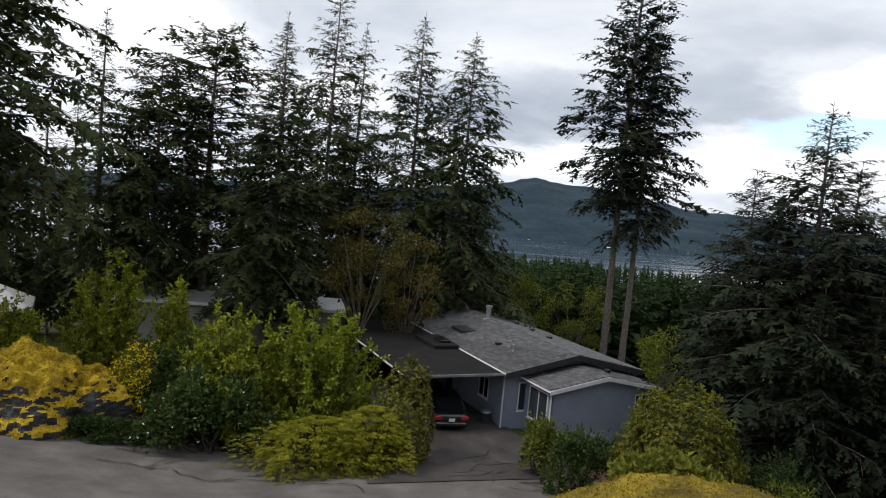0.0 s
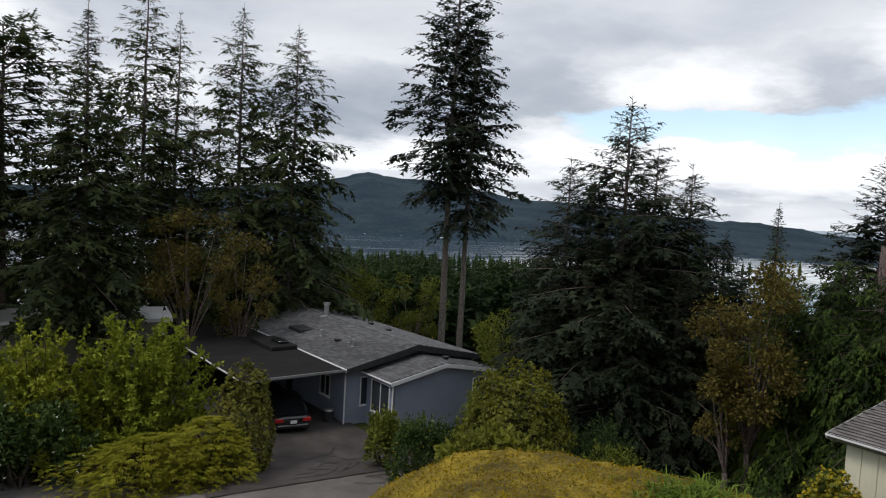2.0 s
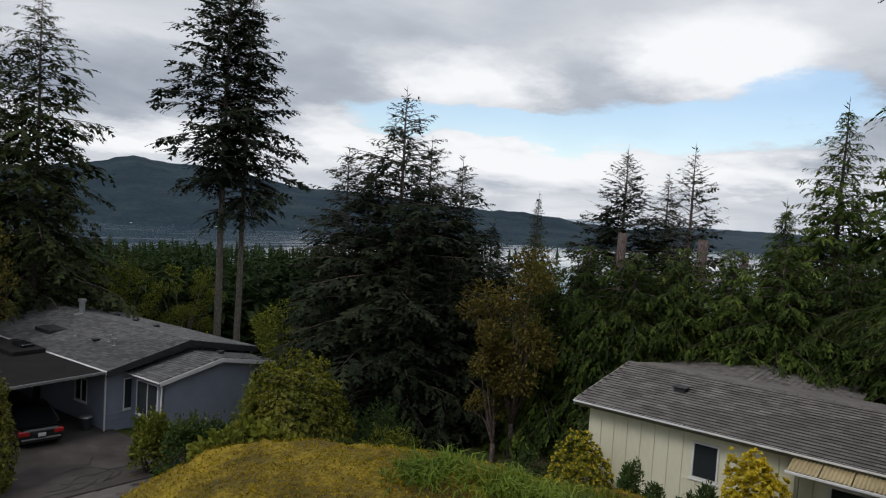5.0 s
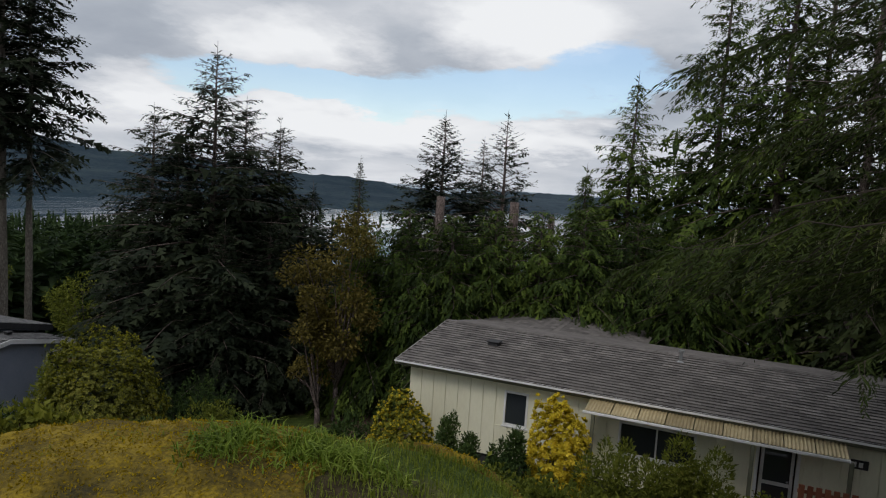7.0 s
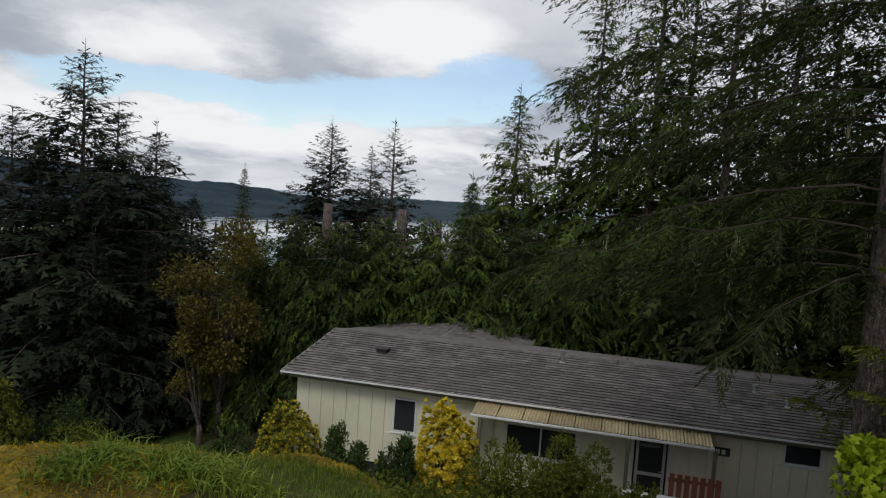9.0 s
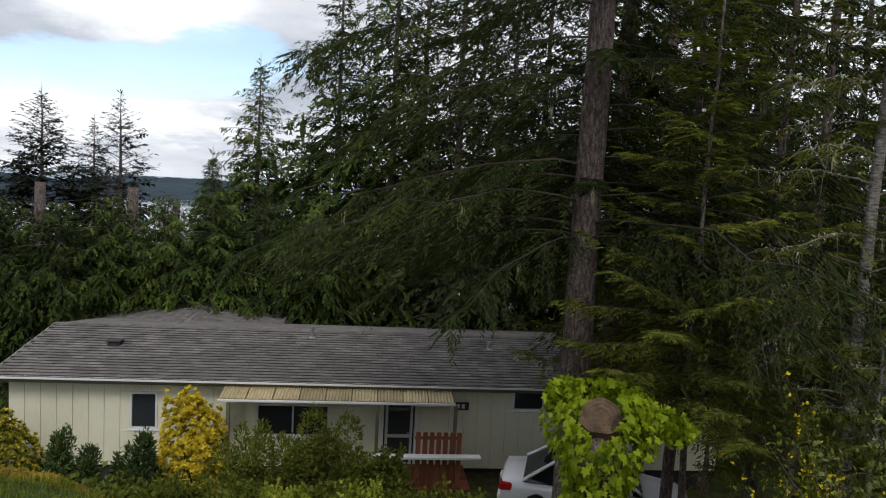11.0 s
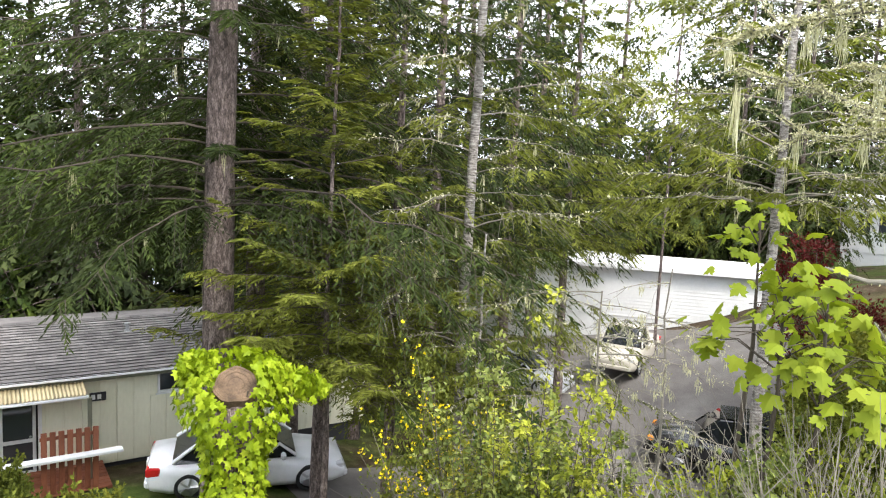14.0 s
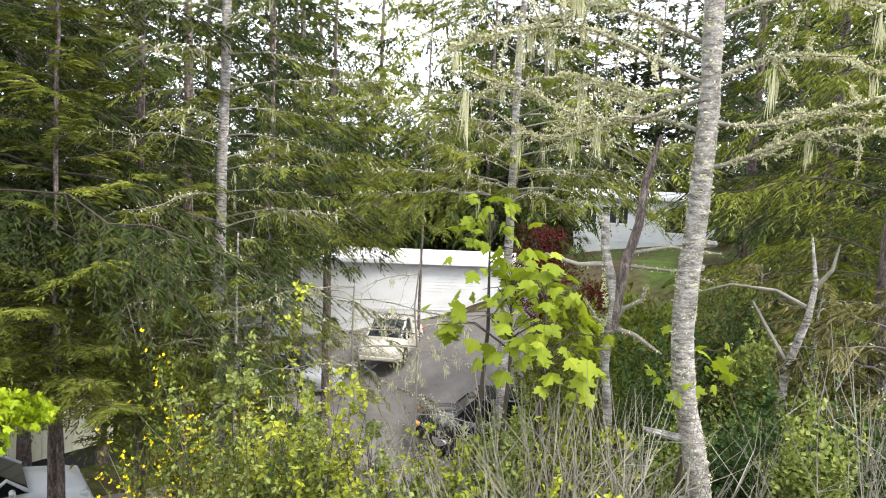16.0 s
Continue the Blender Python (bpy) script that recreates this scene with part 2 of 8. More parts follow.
def leafy(name, colors, through_light=0.3, rough=0.55, clump=1.2, single=0.42):
    """Leaves: colour by the single leaf and by the clump, some light passes through."""
    m = bpy.data.materials.new(name)
    m.use_nodes = True
    t = m.node_tree
    b = t.nodes["Principled BSDF"]
    g = t.nodes.new("ShaderNodeNewGeometry")
    tc = t.nodes.new("ShaderNodeTexCoord")
    n = t.nodes.new("ShaderNodeTexNoise")
    n.inputs["Scale"].default_value, n.inputs["Detail"].default_value = clump, 3.0
    t.links.new(tc.outputs["Object"], n.inputs["Vector"])
    o = t.nodes.new("ShaderNodeObjectInfo")
    f = math_node(t, "ADD", math_node(t, "MULTIPLY", n.outputs[0], 0.75), math_node(t, "MULTIPLY", g.outputs["Random Per Island"], single))
    f = math_node(t, "ADD", f, math_node(t, "MULTIPLY", math_node(t, "SUBTRACT", o.outputs["Random"], 0.5), 0.22))
    k = len(colors)
    c = ramp_node(t, f, [(0.3 + 0.6 * i / max(1, k - 1), x) for i, x in enumerate(colors)])
    t.links.new(c, b.inputs["Base Color"])
    b.inputs["Roughness"].default_value, b.inputs["Specular IOR Level"].default_value = rough + 0.15, 0.12
    tr = t.nodes.new("ShaderNodeBsdfTranslucent")
    t.links.new(mix_node(t, 1.0, c, (1.15, 1.2, 0.7), "MULTIPLY"), tr.inputs[0])
    mx = t.nodes.new("ShaderNodeMixShader")
    mx.inputs[0].default_value = through_light
    t.links.new(b.outputs[0], mx.inputs[1])
    t.links.new(tr.outputs[0], mx.inputs[2])
    t.links.new(mx.outputs[0], t.nodes["Material Output"].inputs[0])
    return m


def glass(name, tint=(0.03, 0.035, 0.04), rough=0.06):
    m = bpy.data.materials.new(name)
    m.use_nodes = True
    b = m.node_tree.nodes["Principled BSDF"]
    b.inputs["Base Color"].default_value = (*tint, 1)
    b.inputs["Roughness"].default_value = rough
    b.inputs["IOR"].default_value = 1.5
    return m


M_FIR = leafy("fir_needles", [(0.0195, 0.0275, 0.0115), (0.041, 0.054, 0.019), (0.072, 0.087, 0.0275)], 0.2)
# Bluer and darker than fir_needles: deep shade is put into the colour.
M_FIR_SHADED = leafy("fir_needles_bluish_shaded", [(0.0083, 0.0129, 0.0083), (0.0175, 0.0248, 0.0138), (0.0313, 0.0405, 0.0202)], 0.2)
M_CEDAR = leafy("cedar_sprays", [(0.012, 0.021, 0.006), (0.042, 0.068, 0.014), (0.12, 0.165, 0.03)], 0.25)
M_SPRAY = leafy("young_fir_sprays", [(0.053, 0.062, 0.0105), (0.147, 0.164, 0.026), (0.275, 0.285, 0.054)], 0.35, clump=2.2, single=0.25)
M_FIRNEAR = leafy("fir_sprays", [(0.013, 0.02, 0.006), (0.042, 0.06, 0.014), (0.11, 0.135, 0.028)], 0.3, clump=2.2, single=0.25)
M_WOODS = leafy("woods_needles", [(0.0142, 0.027, 0.012), (0.0307, 0.054, 0.0195), (0.0562, 0.0833, 0.0292)], 0.2, clump=0.06)
M_LIME = leafy("fresh_green_leaves", [(0.12, 0.15, 0.0168), (0.258, 0.294, 0.0324), (0.432, 0.444, 0.072)], 0.35)
M_GREEN = leafy("green_leaves", [(0.058, 0.074, 0.013), (0.125, 0.145, 0.022), (0.21, 0.22, 0.04)], 0.3)
M_FRESH = leafy("bright_fresh_leaves", [(0.13, 0.155, 0.016), (0.275, 0.3, 0.032), (0.43, 0.43, 0.07)], 0.35)
M_RHODO = leafy("rhododendron_leaves", [(0.055, 0.064, 0.014), (0.135, 0.14, 0.026), (0.25, 0.235, 0.05)], 0.2)
M_THICKET = leafy("thicket_leaves", [(0.055, 0.078, 0.019), (0.135, 0.165, 0.042), (0.27, 0.3, 0.085)], 0.3, clump=2.0)
M_DULLFIR = leafy("dull_olive_sprays", [(0.04, 0.038, 0.014), (0.1, 0.092, 0.03), (0.19, 0.17, 0.06)], 0.25, clump=2.0)
M_DARK = leafy("dark_shrub_leaves", [(0.023, 0.042, 0.014), (0.046, 0.077, 0.021), (0.092, 0.126, 0.035)], 0.2)
M_OLIVE = leafy("olive_leaves", [(0.08, 0.092, 0.014), (0.162, 0.17, 0.024), (0.27, 0.25, 0.045)], 0.25)
M_YELLOWGREEN = leafy("yellow_green_leaves", [(0.09, 0.1, 0.0095), (0.205, 0.206, 0.0165), (0.36, 0.335, 0.036)], 0.35)
M_GOLD = leafy("golden_leaves", [(0.2688, 0.2128, 0.0179), (0.6048, 0.4816, 0.0392), (0.896, 0.6944, 0.0952)], 0.35)
M_BRONZE = leafy("bronze_leaves", [(0.042, 0.035, 0.011), (0.102, 0.083, 0.02), (0.19, 0.152, 0.038)], 0.3)
M_RED = leafy("dark_red_leaves", [(0.05, 0.008, 0.008), (0.1, 0.015, 0.015), (0.16, 0.03, 0.03)], 0.3)
M_IVY = leafy("ivy_leaves", [(0.104, 0.152, 0.0064), (0.216, 0.288, 0.0096), (0.344, 0.4, 0.032)], 0.35, rough=0.4, clump=3.0)
M_MAPLE = leafy("maple_leaves", [(0.085, 0.12, 0.009), (0.17, 0.215, 0.016), (0.29, 0.32, 0.035)], 0.4, rough=0.45)
M_FLOWER = leafy("yellow_flowers", [(0.6, 0.45, 0.01), (0.75, 0.6, 0.02), (0.85, 0.7, 0.05)], 0.3)
M_WHITEFL = leafy("white_flowers", [(0.5, 0.52, 0.4), (0.65, 0.66, 0.55), (0.75, 0.75, 0.66)], 0.3)
M_GRASS = leafy("grass_blades", [(0.06, 0.081, 0.0096), (0.126, 0.159, 0.021), (0.204, 0.228, 0.042)], 0.35)
M_TUFT = leafy("long_grass_blades", [(0.07, 0.11, 0.014), (0.15, 0.21, 0.028), (0.26, 0.32, 0.06)], 0.35)
M_LICHEN = leafy("pale_lichen", [(0.3, 0.29, 0.17), (0.47, 0.45, 0.28), (0.64, 0.61, 0.42)], 0.12, rough=0.9)
M_MOSSFUR = leafy("golden_moss_tufts", [(0.0884, 0.0612, 0.0044), (0.2244, 0.1564, 0.0071), (0.3808, 0.2788, 0.0155)], 0.2, rough=0.9, clump=2.6, single=0.22)
M_MOSS = material("golden_moss", [(0.028, 0.022, 0.0039), (0.11, 0.078, 0.0065), (0.27, 0.19, 0.0117)], 0.95, 2.5, 45.0, 1.0, 0.03, low=0.36, high=0.62)
# Brighter copies of the knoll moss: the open rock's light is put into the colour.
M_ROCKMOSS = material("golden_moss_lit", [(0.09, 0.06, 0.008), (0.3, 0.2, 0.014), (0.55, 0.4, 0.03)], 0.95, 2.5, 45.0, 1.0, 0.03, low=0.32, high=0.62)
M_ROCKFUR = leafy("golden_moss_tufts_lit", [(0.2, 0.135, 0.012), (0.42, 0.29, 0.02), (0.66, 0.49, 0.04)], 0.2, rough=0.9, clump=2.6, single=0.22)
M_BARK = material("bark", [(0.036, 0.028, 0.025), (0.125, 0.095, 0.085), (0.29, 0.235, 0.215)], 0.95, 5.0, 20.0, 1.0, 0.06, stretch=(3.6, 3.6, 1.3), low=0.36, high=0.66)
M_BARK_PALE = material("grey_brown_bark", [(0.05, 0.042, 0.036), (0.12, 0.105, 0.09), (0.26, 0.24, 0.21)], 0.95, 3.0, 22.0, 0.9, 0.05, stretch=(4, 4, 1.5))
M_BARK_GREY = material("lichened_grey_bark", [(0.055, 0.046, 0.042), (0.23, 0.208, 0.188), (0.46, 0.435, 0.4)], 0.95, 9.0, 50.0, 1.0, 0.05, stretch=(1.0, 1.0, 3.2), low=0.36, high=0.64)
M_TWIG = material("twigs", [(0.03, 0.024, 0.018), (0.07, 0.057, 0.044)], 0.95, 3.0, 30.0)
M_TWIG_PALE = material("pale_twigs", [(0.09, 0.078, 0.062), (0.24, 0.22, 0.18)], 0.95, 3.0, 30.0)
M_CUTFACE = material("brown_cut_wood", [(0.035, 0.024, 0.017), (0.1, 0.066, 0.042), (0.2, 0.135, 0.085)], 0.9, 6.0, 60.0, 0.6, 0.02)
M_CUT = material("weathered_cut_wood", [(0.1, 0.075, 0.055), (0.22, 0.175, 0.13), (0.34, 0.28, 0.22)], 0.9, 6.0, 60.0, 0.6, 0.02)
M_ROOF = material("asphalt_shingles", [(0.05, 0.05, 0.053), (0.1, 0.1, 0.104), (0.17, 0.168, 0.168)], 0.95, 2.0, 60.0, 0.4, 0.01, per_object=0.3, island=0.3, low=0.25, high=0.8)
M_ROOF_WARM = material("weathered_shingles", [(0.062, 0.057, 0.055), (0.138, 0.126, 0.12), (0.24, 0.22, 0.207)], 0.95, 2.0, 60.0, 0.4, 0.01, per_object=0.18, island=0.2, low=0.25, high=0.8)
M_ROOF_FLAT = material("dark_roll_roofing", [(0.014, 0.013, 0.013), (0.028, 0.026, 0.026)], 0.95, 0.8, 30.0, 0.2, 0.01, spec=0.08)
M_TRIM = material("white_painted_trim", [(0.6, 0.6, 0.6), (0.76, 0.76, 0.76)], 0.5, 2.0, 30.0)
M_CREAM = material("cream_painted_siding", [(0.62, 0.595, 0.45), (0.76, 0.735, 0.58)], 0.65, 0.8, 14.0, 0.1, 0.005, stretch=(1, 1, 0.3))
M_BLUEGREY = material("blue_grey_painted_siding", [(0.2, 0.23, 0.29), (0.27, 0.3, 0.37)], 0.7, 0.8, 14.0, 0.1, 0.005)
M_WHITE = material("white_painted_siding", [(0.5, 0.5, 0.495), (0.66, 0.66, 0.65)], 0.6, 0.8, 14.0)
M_GREYWALL = material("weathered_grey_siding", [(0.2, 0.2, 0.18), (0.34, 0.33, 0.3)], 0.8, 0.8, 14.0)
M_METALROOF = material("pale_metal_roof", [(0.62, 0.62, 0.62), (0.8, 0.8, 0.79)], 0.5, 0.5, 10.0)
M_AWNING = material("tan_corrugated_plastic", [(0.27, 0.215, 0.12), (0.5, 0.41, 0.24)], 0.5, 1.5, 12.0, per_object=0.3)
M_REDWOOD = material("red_stained_wood", [(0.13, 0.04, 0.02), (0.24, 0.085, 0.045)], 0.75, 3.0, 30.0, stretch=(1, 1, 0.3), per_object=0.2)
M_DARKWOOD = material("dark_fascia", [(0.02, 0.02, 0.022), (0.045, 0.045, 0.048)], 0.7, 3.0, 30.0)
M_POST = material("olive_green_post", [(0.1, 0.1, 0.07), (0.16, 0.16, 0.11)], 0.8, 3.0, 30.0)
M_GLASS = glass("window_glass")
M_BLIND = material("white_blinds", [(0.5, 0.5, 0.48), (0.62, 0.62, 0.6)], 0.7, 2.0, 20.0)
M_GALV = material("galvanised_metal", [(0.3, 0.31, 0.32), (0.5, 0.51, 0.52)], 0.4, 4.0, 30.0, metal=0.7)
M_ASPHALT = material("worn_asphalt", [(0.065, 0.058, 0.054), (0.12, 0.108, 0.1), (0.19, 0.174, 0.162)], 0.9, 0.6, 30.0, 0.4, 0.015)
M_APRON = material("dark_worn_asphalt", [(0.03, 0.026, 0.024), (0.06, 0.052, 0.048), (0.1, 0.09, 0.083)], 0.9, 0.7, 30.0, 0.4, 0.015)
M_TAR = material("tar_seams", [(0.012, 0.012, 0.013), (0.03, 0.03, 0.03)], 0.6, 3.0, 30.0)
M_ROCK = material("grey_rock", [(0.014, 0.014, 0.014), (0.05, 0.05, 0.052), (0.14, 0.14, 0.142)], 0.95, 1.2, 14.0, 0.8, 0.06)
M_MULCH = material("brown_leaf_litter", [(0.03, 0.018, 0.012), (0.075, 0.045, 0.03), (0.13, 0.085, 0.06)], 0.95, 1.0, 25.0, 0.7, 0.04)
M_TYRE = material("tyre_rubber", [(0.012, 0.012, 0.012), (0.025, 0.025, 0.025)], 0.9, 3.0, 30.0)
M_RIM = material("alloy_rim", [(0.4, 0.4, 0.41), (0.55, 0.55, 0.56)], 0.3, 3.0, 30.0, metal=0.9)
M_CARGLASS = glass("car_glass", (0.012, 0.014, 0.016), 0.04)
M_REDLAMP = material("red_lamp_lens", [(0.35, 0.01, 0.01), (0.5, 0.02, 0.02)], 0.2, 3.0, 30.0, coat=0.5)
M_CLEARLAMP = material("clear_lamp_lens", [(0.5, 0.5, 0.5), (0.65, 0.65, 0.65)], 0.15, 3.0, 30.0, coat=0.5)
M_AMBER = material("amber_lamp_lens", [(0.6, 0.2, 0.02), (0.7, 0.28, 0.03)], 0.2, 3.0, 30.0)
M_PLATE = material("number_plate", [(0.6, 0.6, 0.6), (0.7, 0.7, 0.7)], 0.5, 3.0, 30.0)


def paint(name, c, rough=0.25):
    return material(name, [tuple(x * 0.85 for x in c), c], rough, 1.5, 20.0, spec=0.5, coat=0.6)

# ---- the ground: a knoll above a hillside park that falls to an inlet ----
GROUND_POINTS = np.array([
    (0, 0, 8.25), (-6, -6, 8.3), (2.5, 4.7, 7.95), (2.8, 4.5, 8.17), (3.25, 4.2, 8.27), (4.1, 3.35, 8.2), (4.45, 2.9, 8.14), (4.8, 2.3, 8.05), (4.95, 1.9, 7.9), (4.0, 5.3, 7.3), (5.3, 4.1, 7.2), (6, 2.6, 6.9), (0.5, 4.4, 6.8), (-3, 6, 6.5),
    (5.4, 0.6, 6.7), (4.6, -2, 6.2), (6.2, 6.4, 6.0), (2, 8, 5.6), (12, 2, 3.8), (7.2, 1.8, 5.6), (1.8, 5.8, 6.4), (9, 9, 3.6), (17, 3, 2.0), (24, 2, 1.7), (16, -6, 2.2),
    (6, -5, 4.6), (11, -9, 1.6), (13.3, -18, 1.25), (21, -21, 2.2), (14, -28, 6.7), (25, -26, 2.7), (21.5, -27.5, 3.6), (20, -42, 6.3), (17, -36, 6.2), (3, -7, 5.6), (-3, -14, 6.5),
    (0, 14, 2.4), (0, 26, -1.0), (-8, 34, -0.3), (10, 28, -1.3), (14, 34, -1.4), (2, 46, -0.2), (26, 30, -2.3), (22, 16, -0.5), (60, 60, -2), (-40, 60, 0), (60, -40, 3), (-30, -40, 7), (0, -60, 8), (70, 5, 0), (10, 80, -1.5),
], float)
SHORE = -105.0


def surface_weights():
    p = GROUND_POINTS[:, :2]
    n = len(p)
    a = np.zeros((n + 1, n + 1))
    a[:n, :n] = np.sqrt(((p[:, None] - p[None]) ** 2).sum(-1) + 0.6)
    a[:n, n] = a[n, :n] = 1
    return np.linalg.solve(a, np.append(GROUND_POINTS[:, 2], 0.0))


SURFACE = surface_weights()


def ground_z(x, y):
    x, y = np.asarray(x, float), np.asarray(y, float)
    near = SURFACE[-1] + 0.0 * x
    for (px, py, pz), w in zip(GROUND_POINTS, SURFACE):
        near = near + w * np.sqrt((x - px) ** 2 + (y - py) ** 2 + 0.6)
    r = np.hypot(x, y)
    # the slope falls away to the water in the north and east, stays high behind
    front = np.clip((x + y) / (r + 1e-6) * 0.75 + 0.25, 0, 1)
    fall = -np.clip(r - 45, 0, None) ** 1.05 * 0.16 * front
    z = near + fall
    return np.maximum(z, SHORE - 8)


def gz(x, y):
    return float(ground_z(x, y))


def ground_mesh():
    rad = np.concatenate([np.concatenate([[0.002, 0.12, 0.25], np.linspace(0.4, 14, 60)]), np.geomspace(14.5, 4900, 90)])
    ang = np.linspace(0, 2 * math.pi, 200, endpoint=False)
    R, A = np.meshgrid(rad, ang, indexing="ij")
    X, Y = R * np.cos(A), R * np.sin(A)
    Z = ground_z(X, Y)
    # small unevenness off the paved parts
    wob = np.array([noise.noise((x * 0.9, y * 0.9, 0.0)) * 0.10 + noise.noise((x * 3.1, y * 3.1, 5.0)) * 0.035 for x, y in zip(X.ravel(), Y.ravel())]).reshape(X.shape)
    flat = np.clip((R - 13) / 4, 0, 1)
    Z = Z + wob * (1 - 0.7 * flat)
    v = np.stack([X, Y, Z], -1).reshape(-1, 3)
    n, m = R.shape
    i, j = np.meshgrid(np.arange(n - 1), np.arange(m), indexing="ij")
    j2 = (j + 1) % m
    q = np.stack([i * m + j, (i + 1) * m + j, (i + 1) * m + j2, i * m + j2], -1).reshape(-1, 4)
    b = Bag()
    b.add(v, q, np.arange(m)[None, ::-1])
    return b


def ground_material():
    m = bpy.data.materials.new("ground_cover")
    m.use_nodes = True
    t = m.node_tree
    b = t.nodes["Principled BSDF"]
    tc = t.nodes.new("ShaderNodeTexCoord")
    out = []
    for s, d in ((0.35, 5.0), (3.0, 6.0), (30.0, 4.0)):
        n = t.nodes.new("ShaderNodeTexNoise")
        n.inputs["Scale"].default_value, n.inputs["Detail"].default_value = s, d
        t.links.new(tc.outputs["Object"], n.inputs["Vector"])
        out.append(n.outputs[0])
    f = math_node(t, "ADD", math_node(t, "MULTIPLY", out[1], 0.6), math_node(t, "MULTIPLY", out[2], 0.4))
    green = ramp_node(t, f, [(0.3, (0.02, 0.03, 0.008)), (0.5, (0.05, 0.075, 0.016)), (0.7, (0.1, 0.12, 0.03))])
    brown = ramp_node(t, f, [(0.3, (0.02, 0.014, 0.009)), (0.5, (0.05, 0.036, 0.022)), (0.7, (0.1, 0.075, 0.05))])
    k = ramp_node(t, out[0], [(0.42, (0, 0, 0)), (0.58, (1, 1, 1))])
    t.links.new(mix_node(t, k, green, brown), b.inputs["Base Color"])
    b.inputs["Roughness"].default_value, b.inputs["Specular IOR Level"].default_value = 1.0, 0.1
    bp = t.nodes.new("ShaderNodeBump")
    bp.inputs["Strength"].default_value, bp.inputs["Distance"].default_value = 0.8, 0.05
    t.links.new(f, bp.inputs["Height"])
    t.links.new(bp.outputs[0], b.inputs["Normal"])
    return m


M_GROUND = ground_material()
tagged(part("ground", ground_mesh(), M_GROUND, smooth=True), "grassy and littered hillside falling to the inlet", "ground", kind="structure")

# water of the inlet
def water_material():
    m = bpy.data.materials.new("inlet_water")
    m.use_nodes = True
    t = m.node_tree
    b = t.nodes["Principled BSDF"]
    b.inputs["Base Color"].default_value = (0.03, 0.05, 0.07, 1)
    b.inputs["Roughness"].default_value = 0.12
    n = t.nodes.new("ShaderNodeTexNoise")
    n.inputs["Scale"].default_value = 0.02
    n.inputs["Detail"].default_value = 6.0
    tc = t.nodes.new("ShaderNodeTexCoord")
    mp = t.nodes.new("ShaderNodeMapping")
    mp.inputs["Rotation"].default_value = (0, 0, radians(-30))
    mp.inputs["Scale"].default_value = (0.25, 1, 1)
    t.links.new(tc.outputs["Object"], mp.inputs[0])
    t.links.new(mp.outputs[0], n.inputs["Vector"])
    t.links.new(ramp_node(t, n.outputs[0], [(0.35, (0.03, 0.03, 0.03)), (0.65, (0.16, 0.16, 0.16))]), b.inputs["Roughness"])
    bp = t.nodes.new("ShaderNodeBump")
    bp.inputs["Strength"].default_value, bp.inputs["Distance"].default_value = 0.05, 1.0
    t.links.new(n.outputs[0], bp.inputs["Height"])
    t.links.new(bp.outputs[0], b.inputs["Normal"])
    return m


M_WATER = water_material()
sheet = Bag()
a = np.linspace(radians(-30), radians(150), 40)
ring0, ring1 = 420.0, 4850.0
v = np.concatenate([np.stack([r * np.cos(a), r * np.sin(a), np.full_like(a, SHORE)], 1) for r in (ring0, ring1)])
i = np.arange(39)
sheet.add(v, np.stack([i, i + 40, i + 41, i + 1], 1))
tagged(part("water", sheet, M_WATER), "grey-blue inlet water with bright streaks", "water", kind="structure")


def ridge_profile(bearing, stops):
    xs, zs = zip(*sorted(stops))
    return np.interp(bearing, xs, zs)


def hill(name, label, stops, d_shore, d_crest, mat, seed, rough):
    """A wooded hill beyond the water; stops: bearing and crest height."""
    lo, hi = min(s[0] for s in stops), max(s[0] for s in stops)
    bear = np.linspace(lo, hi, 220)
    depth = np.linspace(0, 1, 26)
    crest = ridge_profile(bear, stops)
    V = []
    for k, s in enumerate(depth):
        for bg, c in zip(bear, crest):
            d = d_shore + (d_crest - d_shore) * s
            x, y = polar(bg, d)
            bumpy = noise.fractal((x * 0.0016, y * 0.0016, seed), 0.8, 2.0, 5) * rough * (0.15 + s)
            fine = noise.noise((x * 0.03, y * 0.03, seed + 3.0)) * 7
            z = SHORE - 4 + (c - SHORE) * (s ** 0.75) + (bumpy if s < 0.97 else 0.25 * bumpy) + fine
            V.append((x, y, z))
    n, m = len(depth), len(bear)
    i, j = np.meshgrid(np.arange(n - 1), np.arange(m - 1), indexing="ij")
    q = np.stack([i * m + j, i * m + j + 1, (i + 1) * m + j + 1, (i + 1) * m + j], -1).reshape(-1, 4)[:, ::-1]
    b = Bag()
    b.add(V, q)
    return tagged(part(name, b, mat, smooth=True), label, "hill", kind="structure")


# Green woods beyond the water: distance haze is put into these bluish base colours.
M_FARHILL = material("hazy_wooded_hill", [(0.014, 0.026, 0.038), (0.024, 0.04, 0.054), (0.044, 0.064, 0.07)], 1.0, 0.004, 0.05, 1.0, 12.0, spec=0.05)
M_FARRIDGE = material("hazy_wooded_ridge", [(0.03, 0.045, 0.06), (0.05, 0.07, 0.085)], 1.0, 0.004, 0.05, 0.8, 8.0, spec=0.05)
CREST = [(25, -0.4), (12, -0.5), (2, -0.3), (-10, 0.2), (-17, 0.9), (-21, 1.4), (-23, 1.75), (-23.9, 2.14), (-25, 2.3), (-27.3, 2.03), (-29.5, 2.0), (-32, 1.7), (-35, 1.2), (-37, 0.88), (-39.3, 0.77), (-45, 0.4), (-51.5, 0.0), (-52.8, -0.15), (-55.8, -0.22), (-60, -0.65), (-66, -1.2)]
